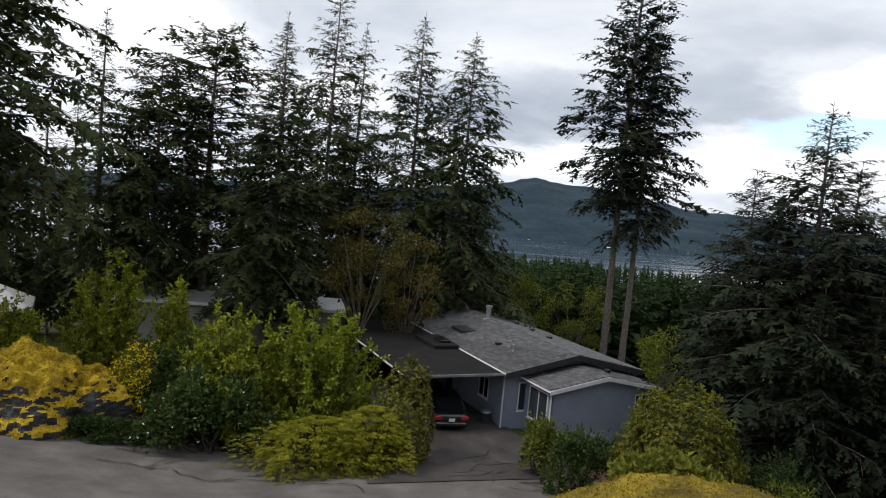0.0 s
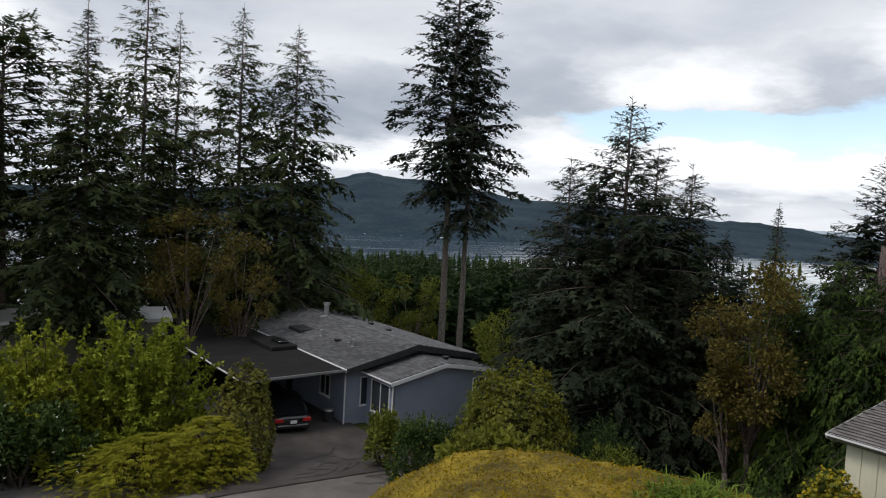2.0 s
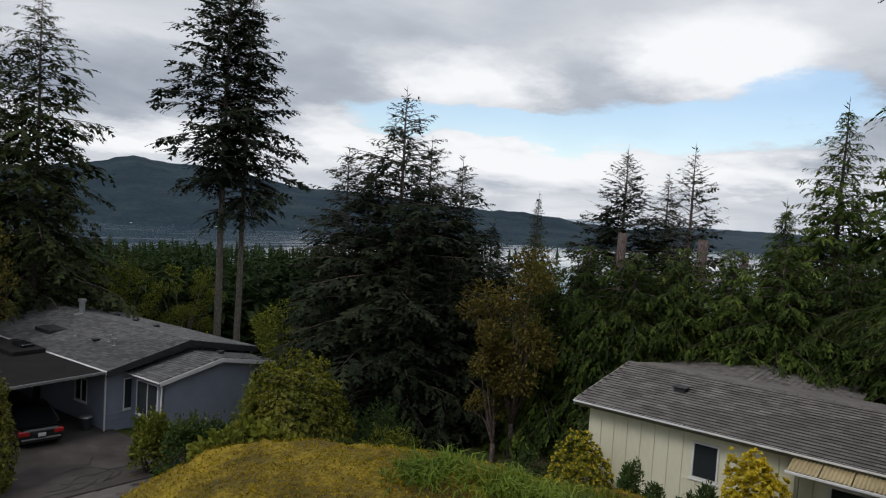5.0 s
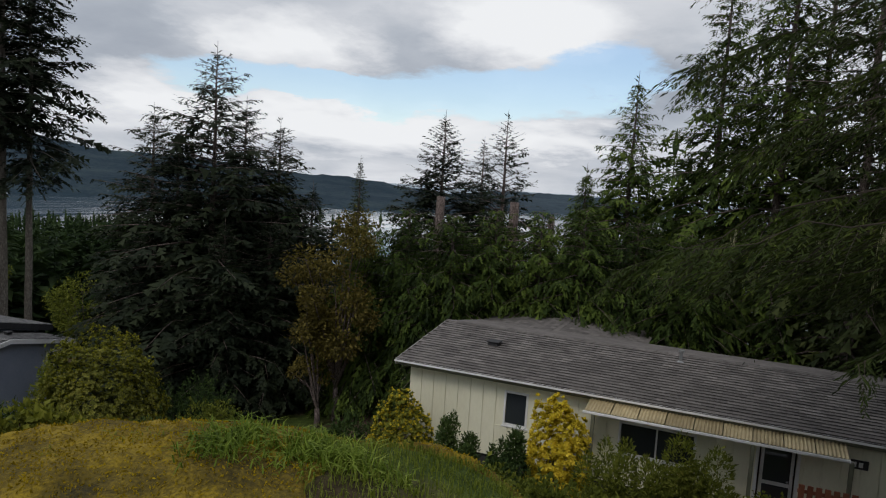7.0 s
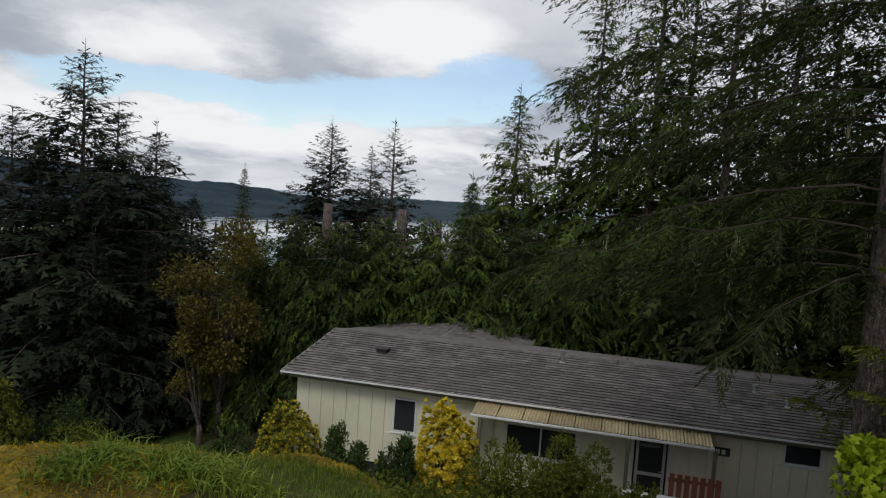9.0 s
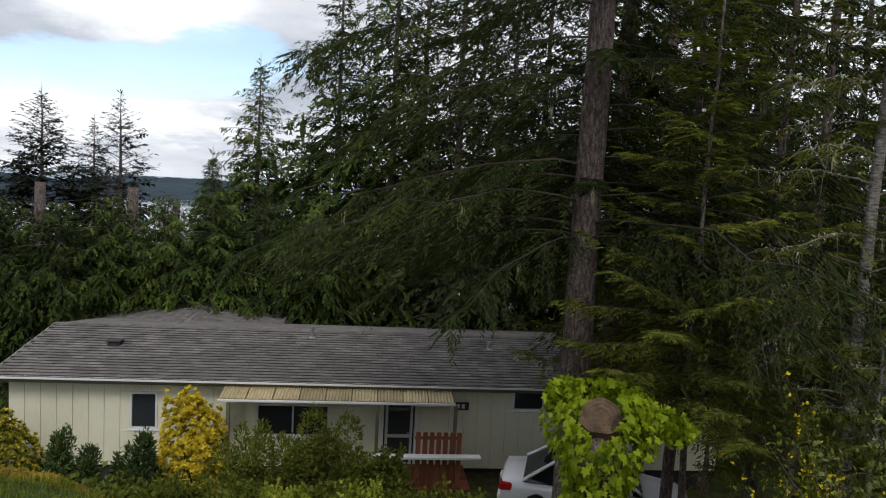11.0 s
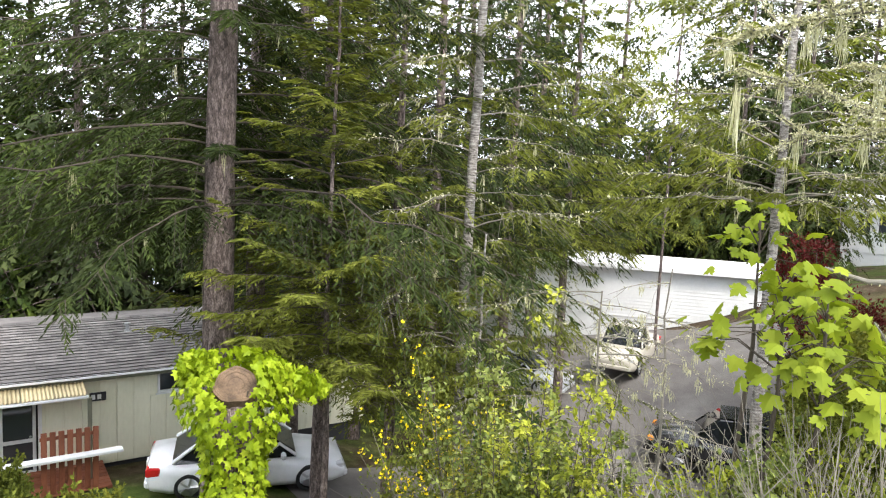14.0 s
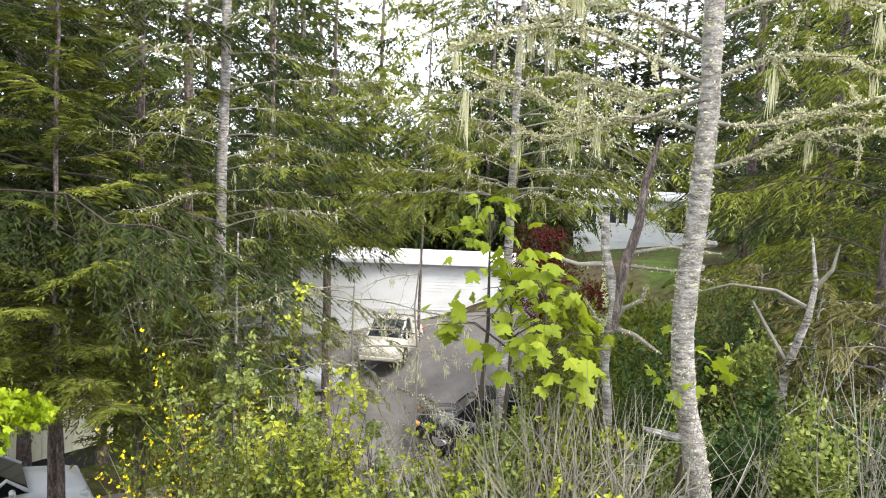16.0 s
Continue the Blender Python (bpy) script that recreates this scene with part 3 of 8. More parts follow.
hill("backdrop_hill", "wooded hill across the inlet, tinted dark blue-green by haze", [(bg, 14 + 4000 * math.tan(radians(e))) for bg, e in CREST], 2450, 4000, M_FARHILL, 1.5, 26)
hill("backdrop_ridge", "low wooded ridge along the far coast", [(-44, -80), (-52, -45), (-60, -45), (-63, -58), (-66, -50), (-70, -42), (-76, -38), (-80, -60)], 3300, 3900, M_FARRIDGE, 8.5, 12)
hill("backdrop_island", "far low land along the water, tinted blue by haze", [(-64, -60), (-68, -22), (-72, -16), (-76, -20), (-80, -40)], 4400, 4650, M_FARRIDGE, 4.5, 5)
# the open sea beyond, up to the skyline: an upright strip, sky-lit paleness put into its colour
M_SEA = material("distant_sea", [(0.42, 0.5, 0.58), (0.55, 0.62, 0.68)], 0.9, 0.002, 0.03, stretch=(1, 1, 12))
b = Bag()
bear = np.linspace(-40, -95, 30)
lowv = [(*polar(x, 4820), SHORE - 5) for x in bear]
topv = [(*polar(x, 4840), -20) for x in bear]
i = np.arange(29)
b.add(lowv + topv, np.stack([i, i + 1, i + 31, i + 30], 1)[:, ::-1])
tagged(part("backdrop_sea", b, M_SEA), "open sea at the skyline, painted in its sky-lit paleness", "sea", kind="structure")

# houses of the far shore, a few pale dots each
M_FARHOUSE = material("far_house_paint", [(0.16, 0.17, 0.18), (0.42, 0.43, 0.44)], 0.8, 1.0, 4.0, per_object=0.8)
M_FARROOF = material("far_house_roof", [(0.1, 0.1, 0.1), (0.3, 0.29, 0.28)], 0.8, 1.0, 4.0, per_object=0.8)
house_box, house_roof = Bag(), Bag()
house_box.box((-8, -6, 0), (8, 6, 6), 0.1)
house_roof.add([(-9, -7, 6), (9, -7, 6), (9, 7, 6), (-9, 7, 6), (-9, 0, 9.5), (9, 0, 9.5)], [(0, 1, 5, 4), (2, 3, 4, 5), (3, 2, 1, 0)], [(0, 4, 3), (1, 2, 5)])
far_house = thing("shore_house", "small pale house among trees on the far shore", "house", group="houses on the far shore")
part("wall", house_box, M_FARHOUSE, far_house)
part("roof", house_roof, M_FARROOF, far_house)
rng = np.random.default_rng(4)
spots = [(-25.5 - 0.62 * k + rng.uniform(-0.3, 0.3), 2475 + rng.uniform(0, 90)) for k in range(26)]
for k, (bg, d) in enumerate(spots):
    x, y = polar(bg, d)
    z = SHORE - 1 + (d - 2475) * 0.22
    m = pose(x, y, z + 1, 0, 0, rng.uniform(0, 180)) @ Matrix.Scale(rng.uniform(0.35, 0.75), 4)
    if k == 0:
        far_house.matrix_world = m
    else:
        copy_thing(far_house, m)
# the wake of a boat
b = Bag()
x0, y0 = polar(-35.7, 2130)
x1, y1 = polar(-38.5, 2010)
b.add([(x0, y0 - 3, SHORE + 0.4), (x0, y0 + 3, SHORE + 0.4), (x1, y1 + 10, SHORE + 0.4), (x1, y1 - 10, SHORE + 0.4)], [(0, 3, 2, 1)])
M_FOAM = material("white_foam", [(0.5, 0.52, 0.54), (0.75, 0.76, 0.78)], 0.8, 0.05, 0.5)
tagged(part("boat_wake", b, M_FOAM), "thin white wake on the inlet water", "wake", kind="structure")


# ---- paved ground ----
def paved(name, label, corners, lift=0.05, mat=None, step=0.8):
    """A paved strip between a left and a right edge line, laid on the ground."""
    left, right = (np.array(c, float) for c in corners)

    def resample(p):
        s = np.concatenate([[0], np.cumsum(np.linalg.norm(np.diff(p, axis=0), axis=1))])
        t = np.linspace(0, s[-1], max(3, int(s[-1] / step)))
        return np.stack([np.interp(t, s, p[:, k]) for k in range(2)], 1), len(t)
    L, n = resample(left)
    s = np.concatenate([[0], np.cumsum(np.linalg.norm(np.diff(right, axis=0), axis=1))])
    t = np.linspace(0, s[-1], n)
    R = np.stack([np.interp(t, s, right[:, k]) for k in range(2)], 1)
    cols = 14
    k = np.linspace(0, 1, cols)
    P = L[:, None] + (R - L)[:, None] * k[None, :, None]
    Z = ground_z(P[..., 0], P[..., 1]) + lift
    top = np.concatenate([P, Z[..., None]], -1).reshape(-1, 3)
    i, j = np.meshgrid(np.arange(n - 1), np.arange(cols - 1), indexing="ij")
    q = np.stack([i * cols + j, i * cols + j + 1, (i + 1) * cols + j + 1, (i + 1) * cols + j], -1).reshape(-1, 4)
    e = top[q[0]]
    if np.cross(e[1] - e[0], e[2] - e[0])[2] < 0:
        q = q[:, ::-1]
    b = Bag()
    b.add(top, q)
    ob = part(name, b, mat or M_ASPHALT, smooth=True)
    return tagged(ob, label, name, kind="structure")


paved("road", "worn grey asphalt road with patched cracks", [[(-22, 39), (-7.5, 34.5), (-2, 30), (4, 28.4), (9, 28.6), (12.6, 31.3)], [(-24, 24), (-12, 21), (-4, 19), (4, 18.5), (11, 20), (16.6, 29.6)]], 0.06)
paved("driveway", "worn dark asphalt apron of the carport", [[(6.0, 25.0), (7.6, 44)], [(15.4, 25.6), (14.0, 44)]], 0.1, M_APRON)
paved("lane", "dark asphalt lane and parking between the homes", [[(17.2, -5.5), (17.4, -12), (22.5, -17), (30, -25)], [(9.5, -6), (9.5, -12), (12, -20), (17, -27)]], 0.06)
paved("back_lane", "shaded dirt lane under the trees", [[(23, 15.2), (33, 21)], [(26.5, 12.2), (36, 17)]], 0.05, M_MULCH)

# tar seams over the cracks of the road
def seam(points, w):
    p = np.array(points, float)
    z = ground_z(p[:, 0], p[:, 1]) + 0.115
    b = Bag()
    path = np.column_stack([p, z])
    d = unit(np.gradient(p, axis=0))
    nrm = np.column_stack([-d[:, 1], d[:, 0], np.zeros(len(p))])
    ww = w * (0.6 + 0.8 * np.random.default_rng(len(points)).random(len(p)))[:, None]
    v = np.stack([path + nrm * ww, path - nrm * ww], 1).reshape(-1, 3)
    i = np.arange(len(p) - 1) * 2
    b.add(v, np.stack([i, i + 1, i + 3, i + 2], 1)[:, ::-1])
    return b


rng = np.random.default_rng(12)
for k in range(22):
    bg, d = [(-2, 26), (4, 27), (-20, 27.5), (-24, 28.6), (-27, 28.0), (-22, 30), (-9, 25.5), (8, 29.5), (-25, 26.8)][k % 9]
    bg, d = bg + (k // 9) * rng.uniform(-2, 2), d + (k // 9) * rng.uniform(-1, 1)
    x, y = polar(bg, d)
    ang = rng.uniform(-0.5, 0.9)
    pts = [(x, y)]
    for s in range(12):
        ang += rng.normal(0, 0.35)
        x, y = x + 0.22 * math.cos(ang), y + 0.22 * math.sin(ang)
        pts.append((x, y))
    tagged(part("tar_seam", seam(pts, 0.02), M_TAR), "black tar seam over a crack in the asphalt", "road marking", kind="structure")


# beds of leaf litter, with a rim of stones along the road
paved("planting_bed", "brown bark and leaf litter under the shrubs", [[(-9, 38), (-5, 41), (2, 41), (7.6, 38)], [(-8.2, 34.9), (-2.2, 30.4), (4, 28.7), (7.6, 29.2)]], 0.04, M_MULCH)
paved("planting_bed", "dark litter under the shrubs before the bay", [[(13.2, 30.6), (15, 29.0), (20, 29.2)], [(12.6, 30.2), (15, 25.4), (20, 22.5)]], 0.03, M_MULCH)
rng = np.random.default_rng(31)
stone = Bag().box((-0.5, -0.4, -0.3), (0.5, 0.4, 0.3), 0.22)
stone_me = stone.mesh("rim_stone")
stone_me.materials.append(M_ROCK)
edge = np.array([(-8.2, 34.8), (-2.2, 30.3), (1, 29.3), (4, 28.65), (7.6, 29.1)])
for k in range(120):
    u = rng.random() * 4
    i = int(u)
    p = edge[i] + (edge[i + 1] - edge[i]) * (u - i) + rng.normal(0, 0.12, 2) + (0, 0.15)
    ob = tagged(new("rim_stone", stone_me), "small grey stone along the road edge", "stone", "stones along the road")
    s_ = rng.uniform(0.1, 0.3)
    ob.matrix_world = pose(p[0], p[1], gz(*p) + 0.04 + s_ * 0.15, rng.uniform(-20, 20), rng.uniform(-20, 20), rng.uniform(0, 360)) @ Matrix.Scale(s_, 4)

# ---- plants ----
def fronds(bag, p, d, up, length, width, teeth, sag=0.3):
    """Flat feathery sprays: side twigs like the teeth of a comb along a bending midline."""
    p, d, up = (np.asarray(x, float).reshape(-1, 3) for x in (p, d, up))
    d = unit(d)
    side = unit(np.cross(d, up))
    k = len(p)
    L, W = np.broadcast_to(length, (k,))[:, None, None], np.broadcast_to(width, (k,))[:, None, None]
    x = np.linspace(0, 1, teeth + 1)
    drop = np.array([0, 0, -1.0])
    axis = p[:, None] + L * (x[None, :, None] * d[:, None] + sag * (x ** 2)[None, :, None] * drop)
    w = (0.25 + 0.75 * np.sin(np.clip(x[:-1] * 0.9 + 0.2, 0, 1) * math.pi)) * (1.1 - 0.6 * x[:-1])
    xt = x[:-1] + 1.15 / teeth
    mid = p[:, None] + L * (xt[None, :, None] * d[:, None] + sag * (xt ** 2 + 0.12)[None, :, None] * drop)
    lat = side[:, None] * W * w[None, :, None]
    v = np.concatenate([axis, mid + lat, mid - lat], 1)
    n = teeth
    i = np.arange(n)
    tri = np.concatenate([np.stack([i, i + 1, n + 1 + i], 1), np.stack([i + 1, i, 2 * n + 1 + i], 1)])
    m = 3 * n + 1
    bag.add(v.reshape(-1, 3), (tri[None] + (np.arange(k) * m)[:, None, None]).reshape(-1, 3))


def lines_to_sprays(crown, base, d, length, rng, n_frond, teeth, width, sag, longest=9.0):
    """Along each twig n_frond sprays that hang a little."""
    k = len(base)
    q = (np.arange(n_frond)[None, :] + rng.random((k, n_frond)) * 0.6) / n_frond * 0.75
    p = base[:, None] + d[:, None] * (length[:, None] * q)[..., None]
    p[..., 2] -= sag * length[:, None] * q ** 2
    dd = d[:, None] + rng.normal(0, 0.22 + 0.12 * (n_frond > 1), (k, n_frond, 3))
    dd[..., 2] -= sag * 0.9 * q
    up = rng.normal(0, 0.35, (k * n_frond, 3)) + (0, 0, 1)
    ll = (length[:, None] * (1.15 if n_frond == 1 else 0.75) * rng.uniform(0.75, 1.2, (k, n_frond))).ravel()
    ll = np.minimum(ll, longest * rng.uniform(0.6, 1.15, len(ll)))
    fronds(crown, p.reshape(-1, 3), dd.reshape(-1, 3), up, ll, np.clip(width * ll, 0.03, 0.4), teeth, sag * 0.5)


def strand_sprays(bag, base, d, length, rng, per, size, sag):
    """Needled branchlets like narrow bottle brushes: along each hanging twig, turned outward and down."""
    k = len(base)
    q = (np.arange(per)[None, :] + rng.random((k, per))) / per
    p = base[:, None] + d[:, None] * (length[:, None] * q)[..., None]
    p[..., 2] -= sag * 0.5 * length[:, None] * q ** 2
    side = unit(np.cross(d, (0, 0, 1.0)))[:, None] * np.where(np.arange(per) % 2, 1.0, -1.0)[None, :, None]
    out = rng.uniform(0.35, 1.2, (k, per)) * (1 - 0.55 * q)
    dd = d[:, None] * rng.uniform(0.5, 1.0, (k, per))[..., None] + side * out[..., None]
    dd[..., 2] -= rng.uniform(0.1, 0.9, (k, per)) * sag
    L = (size * rng.uniform(0.55, 1.4, (k, per)) * (1.15 - 0.4 * q)).ravel()
    up = rng.normal(0, 0.7, (k * per, 3)) + (0, 0, 1)
    bag.kites(p.reshape(-1, 3), dd.reshape(-1, 3), up, L, np.clip(0.22 * L, 0.02, 0.045), 0.2)


def conifer_bags(seed, H, crown_from, spread, branches, twigs=27, teeth=3, width=0.3, droop=0.45, taper=0.82, ragged=0.4, trunk_r=0.22, lean=0.0, avoid=None, sag=0.3, rise=0.45, gap=0.0, twig_len=0.36, pitch_up=0.0):
    rng = np.random.default_rng(seed)
    trunk, crown = Bag(), Bag()
    limbs = trunk
    zt = np.linspace(-0.6, H, 14)
    wob = np.cumsum(rng.normal(0, 0.02, (14, 2)), axis=0) * H / 18
    wob -= wob[0]
    tx = np.column_stack([wob[:, 0] + lean * np.clip(zt / H, 0, 1) ** 1.5 * H, wob[:, 1], zt])
    r = trunk_r * np.clip(1 - zt / H, 0.0, 1) ** 0.8 + 0.012
    r[0] *= 1.3
    trunk.tube(tx, r, 10)
    for i in range(branches):
        u = (i + rng.random()) / branches
        h = crown_from + (H - crown_from) * u ** 0.92
        k = 1 - (h - crown_from) / (H - crown_from)
        if rng.random() < gap:
            continue
        L = spread * (0.02 + 1.02 * k ** taper) * min(1.0, 0.62 + 2.2 * (1 - k)) * rng.uniform(1 - ragged, 1 + 0.6 * ragged)
        a = i * 2.39996 + rng.normal(0, 0.35)
        if avoid is not None and abs((a - avoid[0] + math.pi) % (2 * math.pi) - math.pi) < avoid[1]:
            L *= 0.3 if rng.random() < 0.5 else 0.0
            if L == 0:
                continue
        s = np.linspace(0, 1, 7)
        up = rise * (1 - k) + rng.normal(0, 0.07) + pitch_up
        zz = h + L * (up * s - droop * (0.35 + 0.65 * k) * s ** 2 + 0.12 * droop * s ** 4)
        bend = rng.normal(0, 0.12) * s ** 2 * L
        cx, cy = np.interp(h, zt, tx[:, 0]), np.interp(h, zt, tx[:, 1])
        path = np.column_stack([cx + math.cos(a) * L * s - math.sin(a) * bend, cy + math.sin(a) * L * s + math.cos(a) * bend, zz])
        limbs.tube(path[::2], (0.012 + 0.011 * L) * (1.05 - s[::2]), 3, cap=False)
        m = max(5, int(twigs * (0.35 + 0.65 * L / spread)))
        st = np.sort(rng.uniform(0.12, 1.0, m))
        base = np.stack([np.interp(st, s, path[:, c]) for c in range(3)], 1)
        tang = unit(np.stack([np.interp(st, s, np.gradient(path[:, c], s)) for c in range(3)], 1))
        lat = np.array([-math.sin(a), math.cos(a), 0.0])
        side = rng.choice([-1.0, 1.0], m)[:, None]
        ang = rng.uniform(0.5, 1.15, m)[:, None]
        td = tang * np.cos(ang) + lat * side * np.sin(ang)
        td[:, 2] -= rng.uniform(0.05, 0.45, m) * droop * 1.3
        tl = np.clip(twig_len * L * (1.15 - 0.75 * st), 0.1, 1.0) * rng.uniform(0.6, 1.2, m)
        lines_to_sprays(crown, base, td, np.maximum(tl, 0.15 + 0.3 * k), rng, 1, teeth, width, sag)
    # darker clumps close to the stem
    n = int(branches * 7)
    hz = crown_from + (H - crown_from) * rng.random(n) ** 1.1
    kk = 1 - (hz - crown_from) / (H - crown_from)
    a = rng.uniform(0, 2 * math.pi, n)
    rad = spread * kk ** taper * rng.uniform(0.05, 0.6, n) * (1 - gap)
    p = np.column_stack([np.cos(a) * rad + np.interp(hz, zt, tx[:, 0]), np.sin(a) * rad + np.interp(hz, zt, tx[:, 1]), hz])
    d = np.column_stack([np.cos(a), np.sin(a), rng.uniform(-0.9, 0.0, n)])
    crown.kites(p, d, rng.normal(0, 0.6, (n, 3)) + (0, 0, 1), (0.2 + 0.3 * kk) * rng.uniform(0.7, 1.3, n), (0.05 + 0.08 * kk), 0.2)
    if taper < 0.5:
        return trunk, crown
    # the leader
    zs = np.linspace(-0.6, 0.7, 5)
    trunk.tube(np.column_stack([np.full(5, tx[-1, 0]), np.full(5, tx[-1, 1]), H + zs]), (0.03, 0.025, 0.02, 0.014, 0.004), 4, cap=False)
    n = 10
    zl = H + rng.uniform(-0.6, 0.45, n)
    aa = rng.uniform(0, 2 * math.pi, n)
    d = np.column_stack([np.cos(aa), np.sin(aa), np.full(n, 0.7)])
    crown.kites(np.column_stack([np.full(n, tx[-1, 0]), np.full(n, tx[-1, 1]), zl]), d, d[:, [1, 0, 2]] + 0.3, 0.35, 0.08)
    return trunk, crown


def tree_thing(name, label, bags, mats, m, category="tree", group="", kind_names=("trunk", "crown")):
    t = thing(name, label, category, m, group)
    for n, b, mat in zip(kind_names, bags, mats):
        if b.n:
            part(n, b, mat, t, smooth=n == "trunk")
    return t


def stand(bearing, d, sink=0.0, turn=0.0, s=1.0):
    x, y = polar(bearing, d)
    return pose(x, y, gz(x, y) - sink, 0, 0, turn) @ Matrix.Scale(s, 4)


def shrub_bags(seed, rx, ry, h, leaves, leaf=(0.09, 0.045), lobes=14, loose=0.25, base=0.15, stems=9, flat=0.0, shell=0.72):
    """A lumpy bush: leaves on the outside of many lobes, stems below them."""
    rng = np.random.default_rng(seed)
    stem, fol = Bag(), Bag()
    loosely = shell < 0.8
    lobes = int(lobes * (1.7 if loosely else 1))
    c = unit(rng.normal(0, 1, (lobes, 3)))
    c[:, 2] = np.abs(c[:, 2])
    c *= rng.uniform(0.35, 0.78, (lobes, 1)) ** 0.7
    size = rng.uniform(0.15, 0.38, lobes) if loosely else rng.uniform(0.2, 0.42, lobes)
    scale = np.array([rx, ry, h * (1 - base)])
    which = rng.choice(lobes, leaves, p=size ** 2 / (size ** 2).sum())
    n = unit(rng.normal(0, 1, (leaves, 3)))
    n[:, 2] = np.where(n[:, 2] < -0.35, -n[:, 2], n[:, 2])
    n = unit(n)
    rad = shell + (1.06 - shell) * rng.random(leaves) ** 0.6 + rng.normal(0, loose * 0.3, leaves)
    p = (c[which] + n * (size[which] * rad)[:, None]) * scale
    p[:, 2] = np.abs(p[:, 2]) + h * base * rng.uniform(0.2, 1, leaves)
    if loosely:
        # leafy shoots that stand out of the lobes
        shoots = max(8, leaves // 90)
        w = rng.integers(0, lobes, shoots)
        sd = unit(c[w] + unit(rng.normal(0, 1, (shoots, 3))) * 0.5 + (0, 0, 0.45 * (1 - flat)))
        sl = rng.uniform(0.12, 0.34, shoots) * (0.5 if flat else 1)
        on = rng.random(leaves) < 0.22
        pick = rng.integers(0, shoots, leaves)
        along = (c[w] + sd * size[w][:, None] * 0.7)[pick] + sd[pick] * (sl[pick] * rng.random(leaves))[:, None] + rng.normal(0, 0.012, (leaves, 3))
        along = along * scale
        along[:, 2] = np.abs(along[:, 2]) + h * base * 0.7
        p = np.where(on[:, None], along, p)
        n = np.where(on[:, None], unit(sd[pick] + rng.normal(0, 0.5, (leaves, 3))), n)
    d = unit(n + rng.normal(0, 0.6, (leaves, 3)) + (0, 0, 0.15 - flat * 0.4))
    up = unit(n * (1 - flat) + rng.normal(0, 0.4, (leaves, 3)) + (0, 0, 0.5 + flat * 2))
    s = rng.uniform(0.65, 1.35, leaves) * 1.25
    fol.kites(p, d, up, leaf[0] * s, leaf[1] * s, 0.2)
    for i in range(stems):
        e = c[i % lobes] * scale * 0.9
        s_ = np.linspace(0, 1, 6)[:, None]
        start = np.array([rng.normal(0, 0.08) * rx, rng.normal(0, 0.08) * ry, -0.15])
        path = start + (e - start) * s_ + np.array([0, 0, 0.25 * h]) * (s_ * (1 - s_)) + rng.normal(0, 0.03, (6, 3)) * min(rx, h)
        stem.tube(path, np.linspace(0.02 + 0.012 * h, 0.006, 6), 5)
    return stem, fol


def shrub(name, label, m, seed, rx, ry, h, leaves, mat, leaf=(0.09, 0.045), flowers=None, stem_mat=None, category="shrub", group="", **more):
    stem, fol = shrub_bags(seed, rx, ry, h, leaves, leaf, **more)
    t = thing(name, label, category, m, group)
    part("stem", stem, stem_mat or M_TWIG, t)
    part("foliage", fol, mat, t)
    if flowers:
        count, fm, size = flowers
        rng = np.random.default_rng(seed + 500)
        pool = np.concatenate(fol.v).reshape(-1, 4, 3)[:, 2]
        pick = pool[rng.choice(len(pool), count, replace=False)]
        out = unit(pick - np.array([0, 0, h * 0.35]))
        f = Bag()
        for q in range(3):
            f.kites(pick + out * 0.02, out + rng.normal(0, 0.7, pick.shape), rng.normal(0, 1, pick.shape), size, size * 0.7)
        part("blossom", f, fm, t, "")
    return t


def arching_shrub(name, label, m, seed, rx, ry, h, stems, shoots, per, mat, leaf=(0.13, 0.065), category="shrub", lean=0.35):
    """A shrub of arching stems; leaves stand along the side shoots of their outer half."""
    rng = np.random.default_rng(seed)
    t = thing(name, label, category, m)
    wood, fol = Bag(), Bag()
    for i in range(stems):
        a = i * 2.39996 + rng.normal(0, 0.3)
        lift = rng.uniform(0.05, 1.0) ** 0.75
        out = np.array([math.cos(a) * rx, math.sin(a) * ry, 0]) * math.sqrt(max(0.0, 1 - lift ** 2)) * rng.uniform(0.75, 1.08)
        end = out + (0, 0, h * lift * rng.uniform(0.85, 1.05))
        s = np.linspace(0, 1, 8)[:, None]
        path = end * s + np.array([0, 0, lean * h * 0.6]) * (s * (1 - s)) + rng.normal(0, 0.03, (8, 3)) * s
        wood.tube(path, np.linspace(0.022, 0.005, 8), 4, cap=False)
        u = rng.uniform(0.35, 1.0, shoots)
        b0 = np.stack([np.interp(u, s[:, 0], path[:, c]) for c in range(3)], 1)
        d = unit(unit(end)[None] * 0.7 + rng.normal(0, 0.55, (shoots, 3)) + (0, 0, 0.25))
        L = rng.uniform(0.25, 0.62, shoots)
        w = rng.random((shoots, per))
        p = (b0[:, None] + d[:, None] * (L[:, None] * w)[..., None]).reshape(-1, 3)
        p[:, 2] = np.maximum(p[:, 2], 0.05)
        k = len(p)
        ld = np.repeat(d, per, axis=0) * 0.6 + rng.normal(0, 0.6, (k, 3))
        z = rng.uniform(0.65, 1.35, k)
        fol.kites(p, ld, rng.normal(0, 0.4, (k, 3)) + (0, 0, 1), leaf[0] * z, leaf[1] * z, 0.2)
    part("stem", wood, M_TWIG, t)
    part("foliage", fol, mat, t)
    return t


